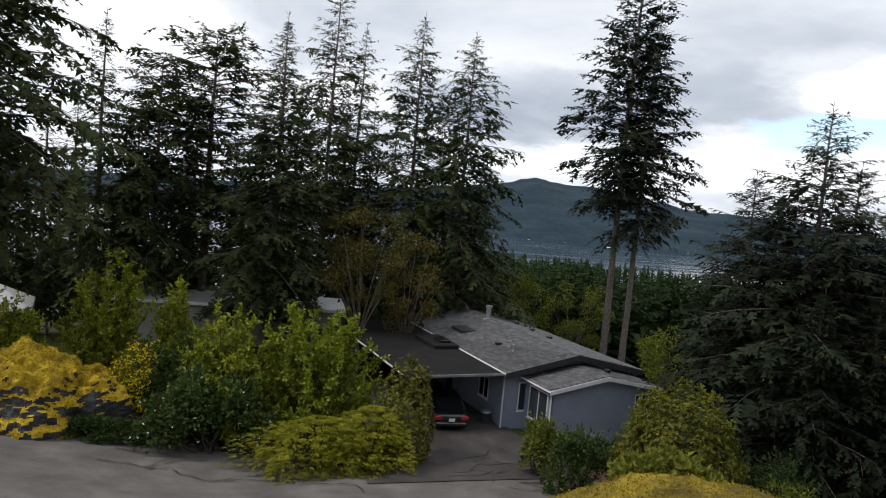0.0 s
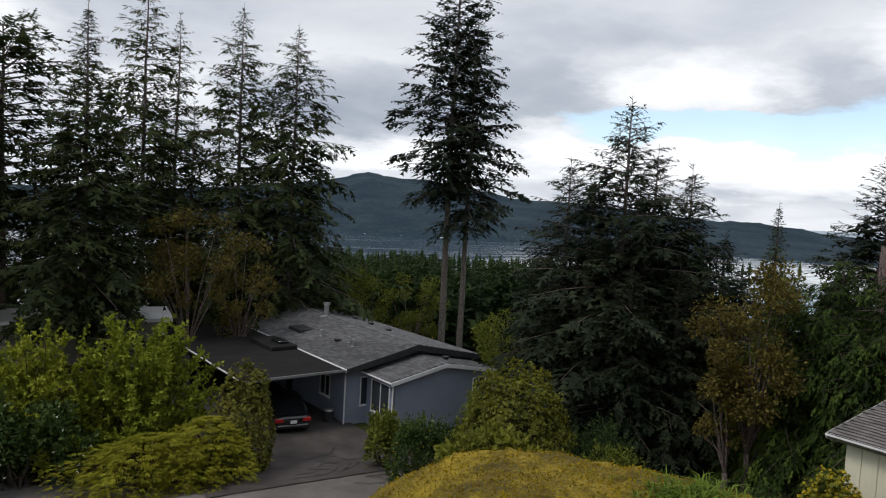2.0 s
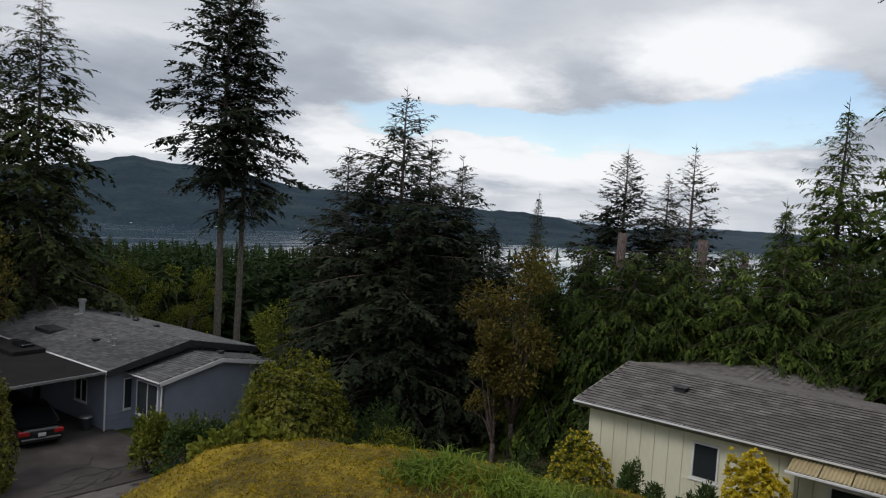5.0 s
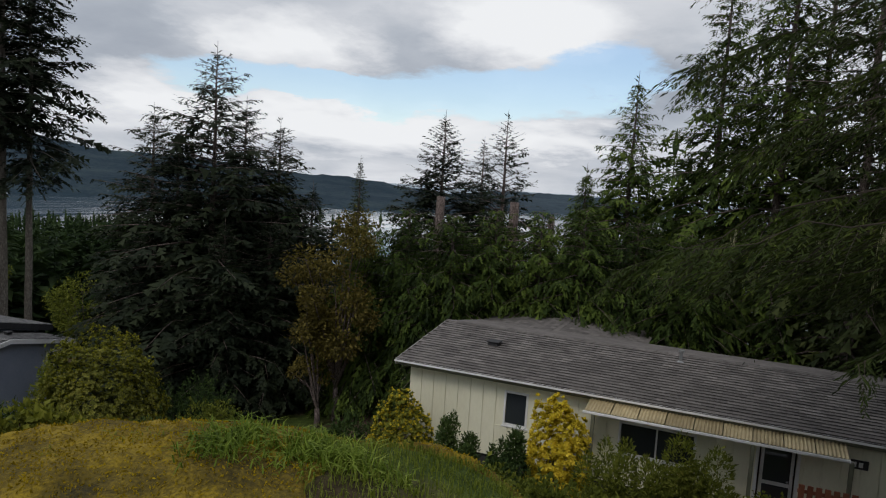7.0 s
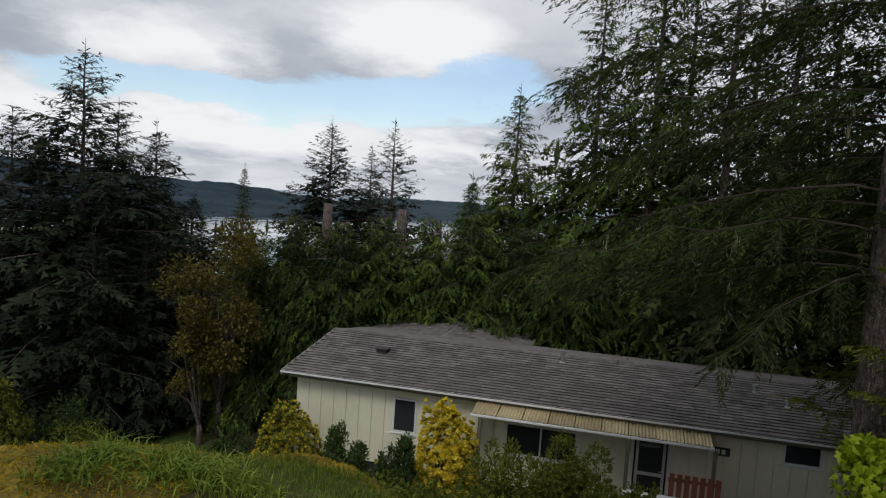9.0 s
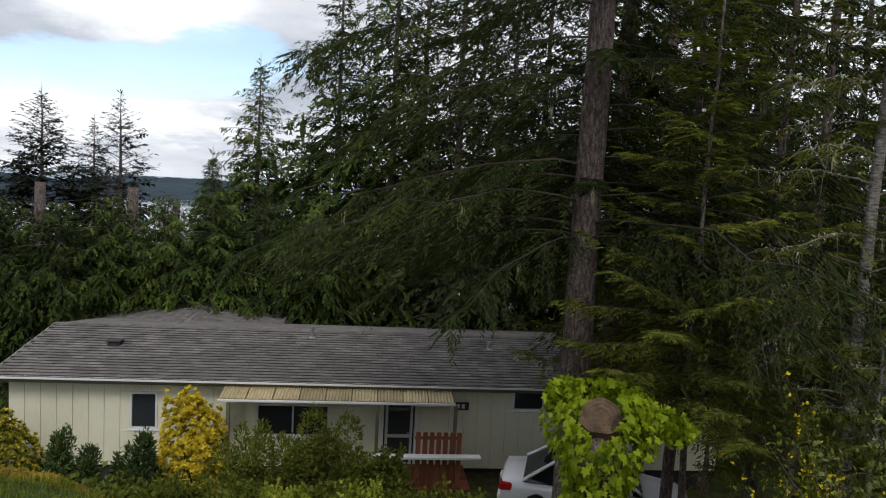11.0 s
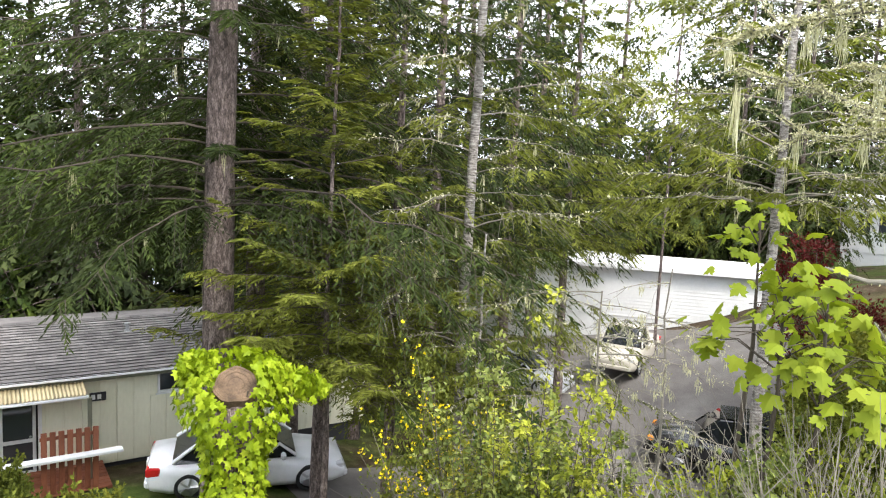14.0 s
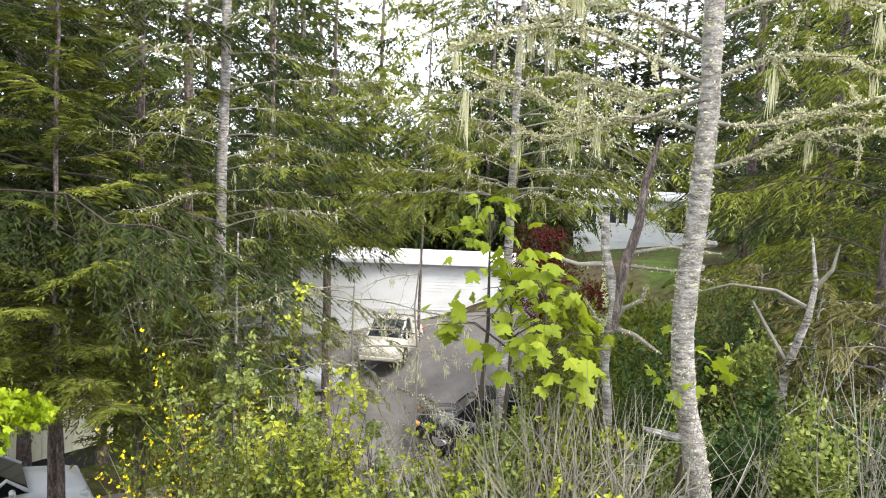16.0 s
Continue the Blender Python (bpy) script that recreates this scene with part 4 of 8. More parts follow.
def dome_shrub(name, label, m, seed, rx, ry, h, clumps, mat, leaf=(0.14, 0.05), tips=None, share=0.3):
    """A rounded evergreen: rosettes of leaves packed over a lumpy dome, some with pale new growth."""
    rng = np.random.default_rng(seed)
    t = thing(name, label, "shrub", m)
    n = unit(rng.normal(0, 1, (clumps, 3)))
    n[:, 2] = np.where(n[:, 2] < -0.08, -n[:, 2], n[:, 2])
    n = unit(n)
    lump = np.array([noise.fractal(Vector(v) * 2.6 + Vector((seed, 0, 0)), 0.9, 2.0, 4) for v in n])
    f = 0.88 + 0.17 * lump + rng.normal(0, 0.025, clumps)
    f = np.where(rng.random(clumps) < 0.22, f * rng.uniform(0.7, 0.95, clumps), f)
    full = (1 - np.abs(n[:, 2]) ** 2.3) ** (1 / 2.3) / np.sqrt(1.0001 - n[:, 2] ** 2) * np.interp(n[:, 2], [-0.1, 0.0, 0.3], [0.72, 0.8, 1.0])
    p = n * (f[:, None] * np.column_stack([full, full, np.ones(clumps)])) * (rx, ry, h)
    p[:, 2] = np.maximum(p[:, 2], 0.06)
    side = unit(np.cross(n, rng.normal(0, 1, (clumps, 3))))
    over = np.cross(n, side)
    fol = Bag()
    for k in range(7):
        a = k * 2 * math.pi / 7 + rng.uniform(0, 0.6, clumps)[:, None]
        d = n * rng.uniform(0.15, 0.7, clumps)[:, None] + side * np.cos(a) + over * np.sin(a) + (0, 0, 0.25)
        z = rng.uniform(0.7, 1.3, clumps)
        fol.kites(p, d, n + (0, 0, 0.4), leaf[0] * z, leaf[1] * z, 0.15)
    part("foliage", fol, mat, t)
    if tips is not None:
        pick = np.where((rng.random(clumps) < share) & (n[:, 2] > 0.05))[0]
        new_growth = Bag()
        for k in range(5):
            d = n[pick] + rng.normal(0, 0.55, (len(pick), 3)) + (0, 0, 0.3)
            new_growth.kites(p[pick] + n[pick] * 0.03, d, rng.normal(0, 1, (len(pick), 3)), leaf[0] * 0.8, leaf[1] * 1.2, 0.2)
        part("new_growth", new_growth, tips, t, "pale new leaves at the shoot ends")
    for i in range(8):
        e = p[rng.integers(0, clumps)] * 0.8
        part("stem", Bag().tube([(0, 0, -0.15), e * (0.4, 0.4, 0.5), e], (0.05, 0.035, 0.012), 5, cap=False), M_TWIG, t)
    return t


def layered_shrub(name, label, m, seed, rx, ry, h, sprays, mat, length=0.55):
    """A low spreading evergreen: flat fans of foliage in overlapping tiers."""
    rng = np.random.default_rng(seed)
    t = thing(name, label, "shrub", m)
    a = rng.uniform(0, 2 * math.pi, sprays)
    lift = rng.random(sprays) ** 0.8
    tier = np.round(lift * 9) / 9 + rng.normal(0, 0.02, sprays)
    ring = np.sqrt(np.clip(1 - tier ** 2, 0.02, 1)) * rng.uniform(0.55, 1.0, sprays) * (1 + 0.18 * np.sin(a * 5 + seed) + 0.1 * np.sin(a * 11))
    p = np.column_stack([np.cos(a) * rx * ring, np.sin(a) * ry * ring, 0.08 + h * 0.92 * np.clip(tier, 0, 1)])
    d = np.column_stack([np.cos(a), np.sin(a), rng.uniform(-0.25, 0.15, sprays)]) + rng.normal(0, 0.3, (sprays, 3)) * (1, 1, 0.3)
    fol = Bag()
    L = length * rng.uniform(0.5, 1.2, sprays)
    for turn in (-0.55, 0.0, 0.55):
        c, s = math.cos(turn), math.sin(turn)
        dd = np.column_stack([d[:, 0] * c - d[:, 1] * s, d[:, 0] * s + d[:, 1] * c, d[:, 2]])
        fronds(fol, p, dd, rng.normal(0, 0.18, (sprays, 3)) + (0, 0, 1), L * (1 if turn == 0 else 0.8), 0.14 * L, 4, 0.12)
    wood = Bag()
    for i in range(0, sprays, max(1, sprays // 40)):
        q = p[i]
        wood.tube([(0, 0, -0.1), q * (0.45, 0.45, 0.75) + (0, 0, 0.1), q], (0.03, 0.02, 0.008), 5, cap=False)
    part("stem", wood, M_TWIG, t)
    part("foliage", fol, mat, t)
    return t


def woods(name, label, spots, mat, seed):
    """Far conifers, too many to count, as one mesh; spots: x, y, height."""
    rng = np.random.default_rng(seed)
    b = Bag()
    for x, y, h in spots:
        z = gz(x, y)
        n = 100 if x * x + y * y < 200 ** 2 else 48
        u = rng.random(n) ** 0.75
        hz = z + h * (0.12 + 0.88 * u)
        rad = np.minimum(h, 15) * 0.25 * (1 - u) ** 0.75 + 0.12
        a = rng.uniform(0, 2 * math.pi, n)
        p = np.column_stack([x + np.cos(a) * rad * 0.15, y + np.sin(a) * rad * 0.15, hz])
        d = np.column_stack([np.cos(a), np.sin(a), rng.uniform(-0.45, 0.05, n)])
        b.kites(p, d, np.column_stack([rng.normal(0, .3, n), rng.normal(0, .3, n), np.ones(n)]), rad * rng.uniform(0.8, 1.3, n), rad * 0.3 + 0.2, 0.35)
        b.kites([[x, y, z + h * 0.86]], [[0, 0, 1]], [[1, 0.3, 0]], h * 0.15, h * 0.03)
        b.tube([(x, y, z - 0.5), (x, y, z + h * 0.9)], (h * 0.012, 0.03), 4, cap=False)
    return tagged(part(name, b, mat), label, "woods", kind="stuff")


FIR3 = (M_BARK, M_FIR)

# ---- building parts ----
def wall_bag(p0, u, length, z0, z1, thick, inward, openings=()):
    """A wall from p0 along u (unit, plan), with openings (s0, s1, za, zb) that go right through."""
    b = Bag()
    u, n = np.array(u, float), np.array(inward, float)
    m = Matrix(((u[0], n[0], 0, p0[0]), (u[1], n[1], 0, p0[1]), (0, 0, 1, 0), (0, 0, 0, 1)))
    flip = u[0] * n[1] - u[1] * n[0] < 0

    def block(s0, s1, a, c):
        if s1 - s0 < 0.005 or c - a < 0.005:
            return
        if flip:
            b.box((0, 0, 0), (0.001, 0.001, 0.001), 0.0001, m) if False else None
        v = np.array([(s, t, z) for s in (s0, s1) for t in (0, thick) for z in (a, c)])
        f = np.array([(0, 1, 3, 2), (4, 6, 7, 5), (0, 4, 5, 1), (2, 3, 7, 6), (0, 2, 6, 4), (1, 5, 7, 3)])
        b.add(move(v, m), f[:, ::-1] if flip else f)
    cuts = sorted(openings)
    s = 0.0
    for s0, s1, za, zb in cuts:
        block(s, s0, z0, z1)
        block(s0, s1, z0, za)
        block(s0, s1, zb, z1)
        s = s1
    block(s, length, z0, z1)
    return b


def gable_bag(p, q, z, ridge_z, thick, inward):
    """The triangle of a gable between p and q (plan) above z."""
    p, q, n = (np.array(x, float) for x in (p, q, inward))
    mid = (p + q) / 2
    front = [(*p, z), (*q, z), (*mid, ridge_z)]
    back = [(*(p + n * thick), z), (*(q + n * thick), z), (*(mid + n * thick), ridge_z)]
    b = Bag()
    b.add(front + back, [(0, 1, 2), (5, 4, 3)], [(0, 3, 4, 1), (1, 4, 5, 2), (2, 5, 3, 0)])
    return b


def window_thing(parent, p, u, out, w, h, mullions=(0.5,), frame_w=0.06, glass_mat=None, blind=0.0):
    """A window set in an opening: p its lower left corner (local, 3D), u along the wall, out the outward normal."""
    u, o = np.array((*u, 0.0)), np.array((*out, 0.0))
    z = np.array((0, 0, 1.0))
    m = Matrix(((u[0], o[0], 0, p[0]), (u[1], o[1], 0, p[1]), (0, 0, 1, p[2]), (0, 0, 0, 1)))
    fr = Bag()
    f = frame_w
    for lo, hi in (((-f, -0.05, -f), (0, 0.03, h + f)), ((w, -0.05, -f), (w + f, 0.03, h + f)), ((0, -0.05, -f), (w, 0.03, 0)), ((0, -0.05, h), (w, 0.03, h + f))):
        fr.box(lo, hi, 0.006, m)
    for k in mullions:
        fr.box((w * k - 0.022, -0.045, 0), (w * k + 0.022, 0.012, h), 0.004, m)
    frame_ob = part("window_frame", fr, M_TRIM, parent)
    pane = Bag()
    pane.box((0.002, -0.03, 0.002), (w - 0.002, -0.022, h - 0.002), 0.001, m)
    part("pane", pane, glass_mat or M_GLASS, frame_ob)
    back = Bag()
    back.box((0.002, -0.1, 0.002), (w - 0.002, -0.09, h - 0.002), 0.001, m)
    sill = Bag()
    sill.box((-0.1, -0.02, -f - 0.04), (w + 0.1, 0.06, -f), 0.006, m)
    part("window_sill", sill, M_TRIM, frame_ob)
    if blind:
        bl = Bag()
        n = int(h * blind / 0.06)
        for i in range(n):
            bl.box((0.03, -0.075, h - 0.03 - i * 0.06), (w - 0.03, -0.06, h - 0.075 - i * 0.06), 0.003, m)
        part("blind", bl, M_BLIND, frame_ob)
    return frame_ob


SHINGLE_W, SHINGLE_E = 0.31, 0.19


def shingle_mesh(mat):
    w, l = SHINGLE_W - 0.006, SHINGLE_E + 0.03
    b = Bag()
    v = [(0, 0.03, 0), (w, 0.03, 0), (w, l, 0), (0, l, 0), (0, 0.0, 0.032), (w, 0.0, 0.032), (w, l, 0.004), (0, l, 0.004)]
    b.add(v, [(0, 3, 2, 1), (4, 5, 6, 7), (0, 1, 5, 4), (1, 2, 6, 5), (2, 3, 7, 6), (3, 0, 4, 7)])
    me = b.mesh("shingle")
    me.materials.append(mat)
    return me


def roof_slope(parent, origin, along, upslope, width, length, mat, single=300, thick=0.1, first=0.0, shingled=True):
    """A roof plane: a deck, and shingles course by course; the nearest ones are pieces of their own."""
    a, s = Vector(along).normalized(), Vector(upslope).normalized()
    n = a.cross(s)
    m = Matrix((a, s, n)).transposed().to_4x4()
    m.translation = Vector(origin)
    deck = Bag()
    deck.box((0, 0, -thick), (width, length, 0), 0.01, m)
    deck_ob = part("roof", deck, mat, parent)
    if not shingled:
        return deck_ob
    rng = np.random.default_rng(int(width * 100))
    me = shingle_mesh(mat)
    rows, cols = int(length / SHINGLE_E), int(width / SHINGLE_W)
    base = np.array([(0, 0.13, 0), (1, 0.13, 0), (1, 1, 0), (0, 1, 0), (0, 0.0, 0.032), (1, 0.0, 0.032), (1, 1, 0.004), (0, 1, 0.004)])
    faces = np.array([(0, 3, 2, 1), (4, 5, 6, 7), (0, 1, 5, 4), (1, 2, 6, 5), (2, 3, 7, 6), (3, 0, 4, 7)])
    rest = Bag()
    spots = []
    for r in range(rows):
        off = (r % 2) * SHINGLE_W * 0.5 + rng.uniform(-0.03, 0.03)
        for c in range(cols):
            x = c * SHINGLE_W + off
            if x + SHINGLE_W < width + 0.02:
                spots.append((x, r * SHINGLE_E + rng.normal(0, 0.004), 0.002 + rng.uniform(0, 0.004)))
    order = sorted(range(len(spots)), key=lambda i: abs(spots[i][0] - first) + 2.0 * spots[i][1])
    chosen = set(order[:single])
    for i, (x, y, z) in enumerate(spots):
        if i in chosen:
            ob = new("shingle", me)
            ob.parent = deck_ob
            ob.matrix_basis = m @ pose(x, y, z)
        else:
            rest.add(move(base * (SHINGLE_W - 0.006, SHINGLE_E + 0.03, 1) + (x, y, z), m), faces)
    tagged(part("shingles", rest, mat, deck_ob), kind="stuff")
    return deck_ob


def gutter(parent, p, q, drop=0.055, out=(0, 0), mat=None):
    b = Bag()
    p, q = np.array(p, float), np.array(q, float)
    d = unit(q - p)
    L = np.linalg.norm(q - p)
    side = np.cross(d, (0, 0, 1))
    m = Matrix((d, side, (0, 0, 1))).transposed().to_4x4()
    m.translation = Vector(p)
    b.box((0, -0.06, -drop), (L, 0.06, -drop + 0.02), 0.004, m)
    b.box((0, -0.065, -drop), (L, -0.055, 0.0), 0.003, m)
    b.box((0, 0.055, -drop), (L, 0.065, 0.0), 0.003, m)
    return part("gutter", b, mat or M_TRIM, parent)


def roof_vent(parent, p, kind="box", s=0.3):
    b = Bag()
    p = np.array(p, float)
    if kind == "box":
        b.box(p + (-s / 2, -s / 2, 0), p + (s / 2, s / 2, 0.12), 0.02)
        b.box(p + (-s * 0.62, -s * 0.62, 0.12), p + (s * 0.62, s * 0.62, 0.15), 0.01)
    else:
        b.tube([p - (0, 0, 0.1), p + (0, 0, s)], (0.05, 0.05), 10)
        b.tube([p + (0, 0, s), p + (0, 0, s + 0.06)], (0.085, 0.085), 10)
        b.tube([p + (0, 0, -0.02), p + (0, 0, 0.03)], (0.16, 0.07), 10)
    return part("roof_vent", b, M_DARKWOOD if kind == "box" else M_GALV, parent)


# ---- the cream home with the awning ----
CREAM = pose(19.36, 0, 2.14, 0, 0, 3.0)


def cream_home():
    h = thing("manufactured_home", "cream vertical-sided manufactured home with grey shingle roof and tan awning", "house", CREAM)
    N, S, D, WH, RZ = 10.15, -9.4, 6.9, 2.42, 2.94
    wins = [(N - 7.05, N - 6.45, 1.05, 1.95, ()), (N - 3.76, N - 1.9, 0.9, 1.7, (0.5,)), (N + 3.3, N + 4.1, 1.75, 2.2, ())]
    door = (N - 0.35, N + 0.5, 0.03, 1.98)
    openings = [w[:4] for w in wins] + [door]
    front = wall_bag((0.03, N), (0, -1), N - S, 0, WH, 0.12, (1, 0), openings)
    part("wall", front, M_CREAM, h)
    part("wall", wall_bag((0.03, N), (1, 0), D, 0, WH, 0.12, (0, -1), [(2.0, 3.0, 1.0, 2.0)]), M_CREAM, h)
    part("wall", wall_bag((0.03, S), (1, 0), D, 0, WH, 0.12, (0, 1)), M_CREAM, h)
    part("wall", wall_bag((D, N), (0, -1), N - S, 0, WH, 0.12, (-1, 0)), M_CREAM, h)
    for y, o in ((N, -1), (S, 1)):
        part("gable", gable_bag((0.03, y), (D, y), WH, RZ - 0.1, 0.12, (0, o)), M_CREAM, h)
    skirt = wall_bag((0.08, N - 0.05), (0, -1), N - S - 0.1, -0.9, 0, 0.08, (1, 0))
    part("skirting", skirt, M_DARKWOOD, h)
    part("skirting", wall_bag((0.08, N - 0.05), (1, 0), D - 0.1, -0.9, 0, 0.08, (0, -1)), M_DARKWOOD, h)
    part("floor_deck", Bag().box((0.16, S + 0.14, -0.05), (D - 0.13, N - 0.14, 0.02), 0.01), M_MULCH, h)
    part("partition", Bag().box((3.3, S + 0.2, 0.02), (3.4, N - 0.2, WH - 0.02), 0.01), M_DARKWOOD, h)
    # vertical siding boards, cut round the openings
    y = N
    i = 0
    while y > S + 0.05:
        w = min(0.4, y - S)
        spans = [(0.0, WH - 0.02)]
        for s0, s1, za, zb in openings:
            a, c = N - s1 - 0.07, N - s0 + 0.07
            if y - w < c and y > a:
                spans = [(0.0, za - 0.1), (zb + 0.08, WH - 0.02)]
        for za, zb in spans:
            if zb - za > 0.06:
                b = Bag().box((0.0, y - w + 0.006, za), (0.03, y - 0.006, zb), 0.007)
                part("siding_panel", b, M_CREAM, h)
        y -= w
        i += 1
    for s0, s1, za, zb, mul in wins:
        window_thing(h, (0.03, N - s0, za), (0, -1), (-1, 0), s1 - s0, zb - za, mul)
    d = Bag().box((0.05, N - door[1] + 0.04, 0.04), (0.09, N - door[0] - 0.04, 1.95), 0.01)
    dob = part("door", d, M_WHITE, h)
    part("pane", Bag().box((0.03, N - door[1] + 0.12, 0.95), (0.049, N - door[0] - 0.12, 1.85), 0.004), M_GLASS, dob)
    part("pane", Bag().box((0.03, N - door[1] + 0.12, 0.15), (0.049, N - door[0] - 0.12, 0.85), 0.004), M_GLASS, dob)
    part("handle", Bag().box((0.0, -0.36, 0.98), (0.05, -0.31, 1.02), 0.01), M_GALV, dob)
    tr = Bag()
    for lo, hi in (((-0.02, -0.58, 0), (0.04, -0.5, 2.06)), ((-0.02, 0.35, 0), (0.04, 0.43, 2.06)), ((-0.02, -0.5, 1.98), (0.04, 0.35, 2.06))):
        tr.box(lo, hi, 0.006)
    part("door_frame", tr, M_TRIM, h)
    # roof
    over, end = 0.33, 0.35
    half = D / 2
    slope = (RZ - WH) / half
    eave_z = WH + 0.1 - over * slope
    vec = (half + over, 0, (half + over) * slope)
    ln = math.hypot(vec[0], vec[2])
    roof_slope(h, (-over, N + end, eave_z), (0, -1, 0), vec, N - S + 2 * end, ln, M_ROOF_WARM, 300, first=7.0)
    roof_slope(h, (D + over, S - end, eave_z), (0, 1, 0), (-vec[0], 0, vec[2]), N - S + 2 * end, ln, M_ROOF_WARM, shingled=False)
    for k in range(62):
        yy = N + end - k * 0.325
        part("ridge_shingle", Bag().box((half - 0.13, yy - 0.32, eave_z + vec[2] - 0.02), (half + 0.13, yy, eave_z + vec[2] + 0.03), 0.012), M_ROOF_WARM, h)
    gutter(h, (-over - 0.05, N + end, eave_z - 0.0), (-over - 0.05, S - end, eave_z - 0.0))
    part("fascia", Bag().box((-over, S - end, eave_z - 0.17), (-over + 0.03, N + end, eave_z - 0.06), 0.005), M_POST, h)
    for y0 in (N + end, S - end - 0.03):
        for sx in (0, 1):
            x0, x1 = (-over, half) if sx == 0 else (D + over, half)
            rk = Bag().add([(x0, y0, eave_z - 0.16), (x1, y0, eave_z + vec[2] - 0.16), (x1, y0, eave_z + vec[2]), (x0, y0, eave_z), (x0, y0 + 0.03, eave_z - 0.16), (x1, y0 + 0.03, eave_z + vec[2] - 0.16), (x1, y0 + 0.03, eave_z + vec[2]), (x0, y0 + 0.03, eave_z)],
                   [(0, 1, 2, 3), (7, 6, 5, 4), (0, 4, 5, 1), (3, 2, 6, 7), (0, 3, 7, 4), (1, 5, 6, 2)])
            part("rake_board", rk, M_GREYWALL, h)
    # rear wing with its own low ridge across
    part("wall", wall_bag((D, 6.5), (1, 0), 5.0, 0, WH, 0.12, (0, -1)), M_CREAM, h)
    wing_z, wing_y = RZ - 0.28, 7.6
    for sy in (1, -1):
        roof_slope(h, (half - 0.1, wing_y + sy * 3.4, WH - 0.28) if sy < 0 else (D + 5.2, wing_y + sy * 3.4, WH - 0.28), (1 if sy < 0 else -1, 0, 0), (0, -sy * 3.4, wing_z - WH + 0.28), D + 5.2 - half + 0.1, math.hypot(3.4, wing_z - WH + 0.28), M_ROOF_WARM, 0)
    roof_vent(h, (1.9, 8.15, eave_z + (1.9 + over) * slope), "box", 0.34)
    roof_vent(h, (2.9, 2.6, eave_z + (2.9 + over) * slope), "pipe", 0.3)
    roof_vent(h, (2.4, -2.9, eave_z + (2.4 + over) * slope), "pipe", 0.16)
    roof_vent(h, (1.6, -3.6, eave_z + (1.6 + over) * slope), "pipe", 0.12)
    # awning of corrugated sheets on a white front rail
    y0, y1 = 4.6, -1.45
    xa, xb, za, zb = -0.3, -1.05, 2.33, 2.22
    n = 9
    for k in range(n):
        ya, yb = y0 + (y1 - y0) * k / n - 0.012, y0 + (y1 - y0) * (k + 1) / n + 0.012
        cols = 65
        yy = np.linspace(ya, yb, cols)
        wv = 0.014 * np.cos(yy * 2 * math.pi / 0.084)
        top = [(xa, y, za + w) for y, w in zip(yy, wv)] + [(xb, y, zb + w) for y, w in zip(yy, wv)]
        i = np.arange(cols - 1)
        b = Bag()
        b.add(top, np.stack([i, i + 1, i + cols + 1, i + cols], 1))
        b.add([(x, y, z - 0.006) for x, y, z in top], np.stack([i, i + cols, i + cols + 1, i + 1], 1))
        part("awning_sheet", b, M_AWNING, h)
    part("awning_rail", Bag().box((xb - 0.03, y1 - 0.03, zb - 0.09), (xb + 0.03, y0 + 0.03, zb - 0.025), 0.008), M_TRIM, h)
    for yy in (4.35, 0.55, -1.5):
        part("awning_post", Bag().box((xb - 0.045, yy - 0.045, -0.85), (xb + 0.045, yy + 0.045, zb - 0.09), 0.006), M_POST, h)
    # number board: plain bars for the figures
    sb = part("number_board", Bag().box((-0.03, -2.0, 1.69), (0.0, -1.62, 1.91), 0.006), M_DARKWOOD, h, "black number board")
    for yy in (-1.7, -1.84):
        part("bar", Bag().box((-0.037, yy - 0.045, 1.74), (-0.031, yy + 0.045, 1.86), 0.002), M_TRIM, sb)
    return h


cream_home()


def porch():
    """Small porch of red-stained wood at the door of the cream home."""
    p = thing("porch", "red-stained wooden porch with slatted rail and white ledge", "porch", CREAM)
    for k in range(8):
        part("deck_board", Bag().box((-1.66 + 0.2 * k, -1.9, 0.1), (-1.48 + 0.2 * k, 0.7, 0.14), 0.006), M_REDWOOD, p)
    for x, y in ((-1.6, -1.85), (-1.6, 0.62), (-0.15, -1.85), (-0.15, 0.62)):
        part("leg", Bag().box((x - 0.05, y - 0.05, -1.0), (x + 0.05, y + 0.05, 0.1), 0.006), M_REDWOOD, p)
    for k in range(7):
        y = -0.5 - 0.175 * k
        part("slat", Bag().box((-1.64, y - 0.06, 0.16), (-1.6, y + 0.06, 1.62), 0.006), M_REDWOOD, p)
    part("rail", Bag().box((-1.6, -1.62, 1.42), (-1.56, -0.42, 1.5), 0.008), M_REDWOOD, p)
    part("ledge", Bag().box((-1.9, -2.1, 1.0), (-1.66, 0.62, 1.07), 0.012), M_TRIM, p, "white painted ledge")
    return p


porch()


# ---- the blue-grey house with the carport ----
GREY = pose(14.48, 32.28, -1.41, 0, 0, 6.5)


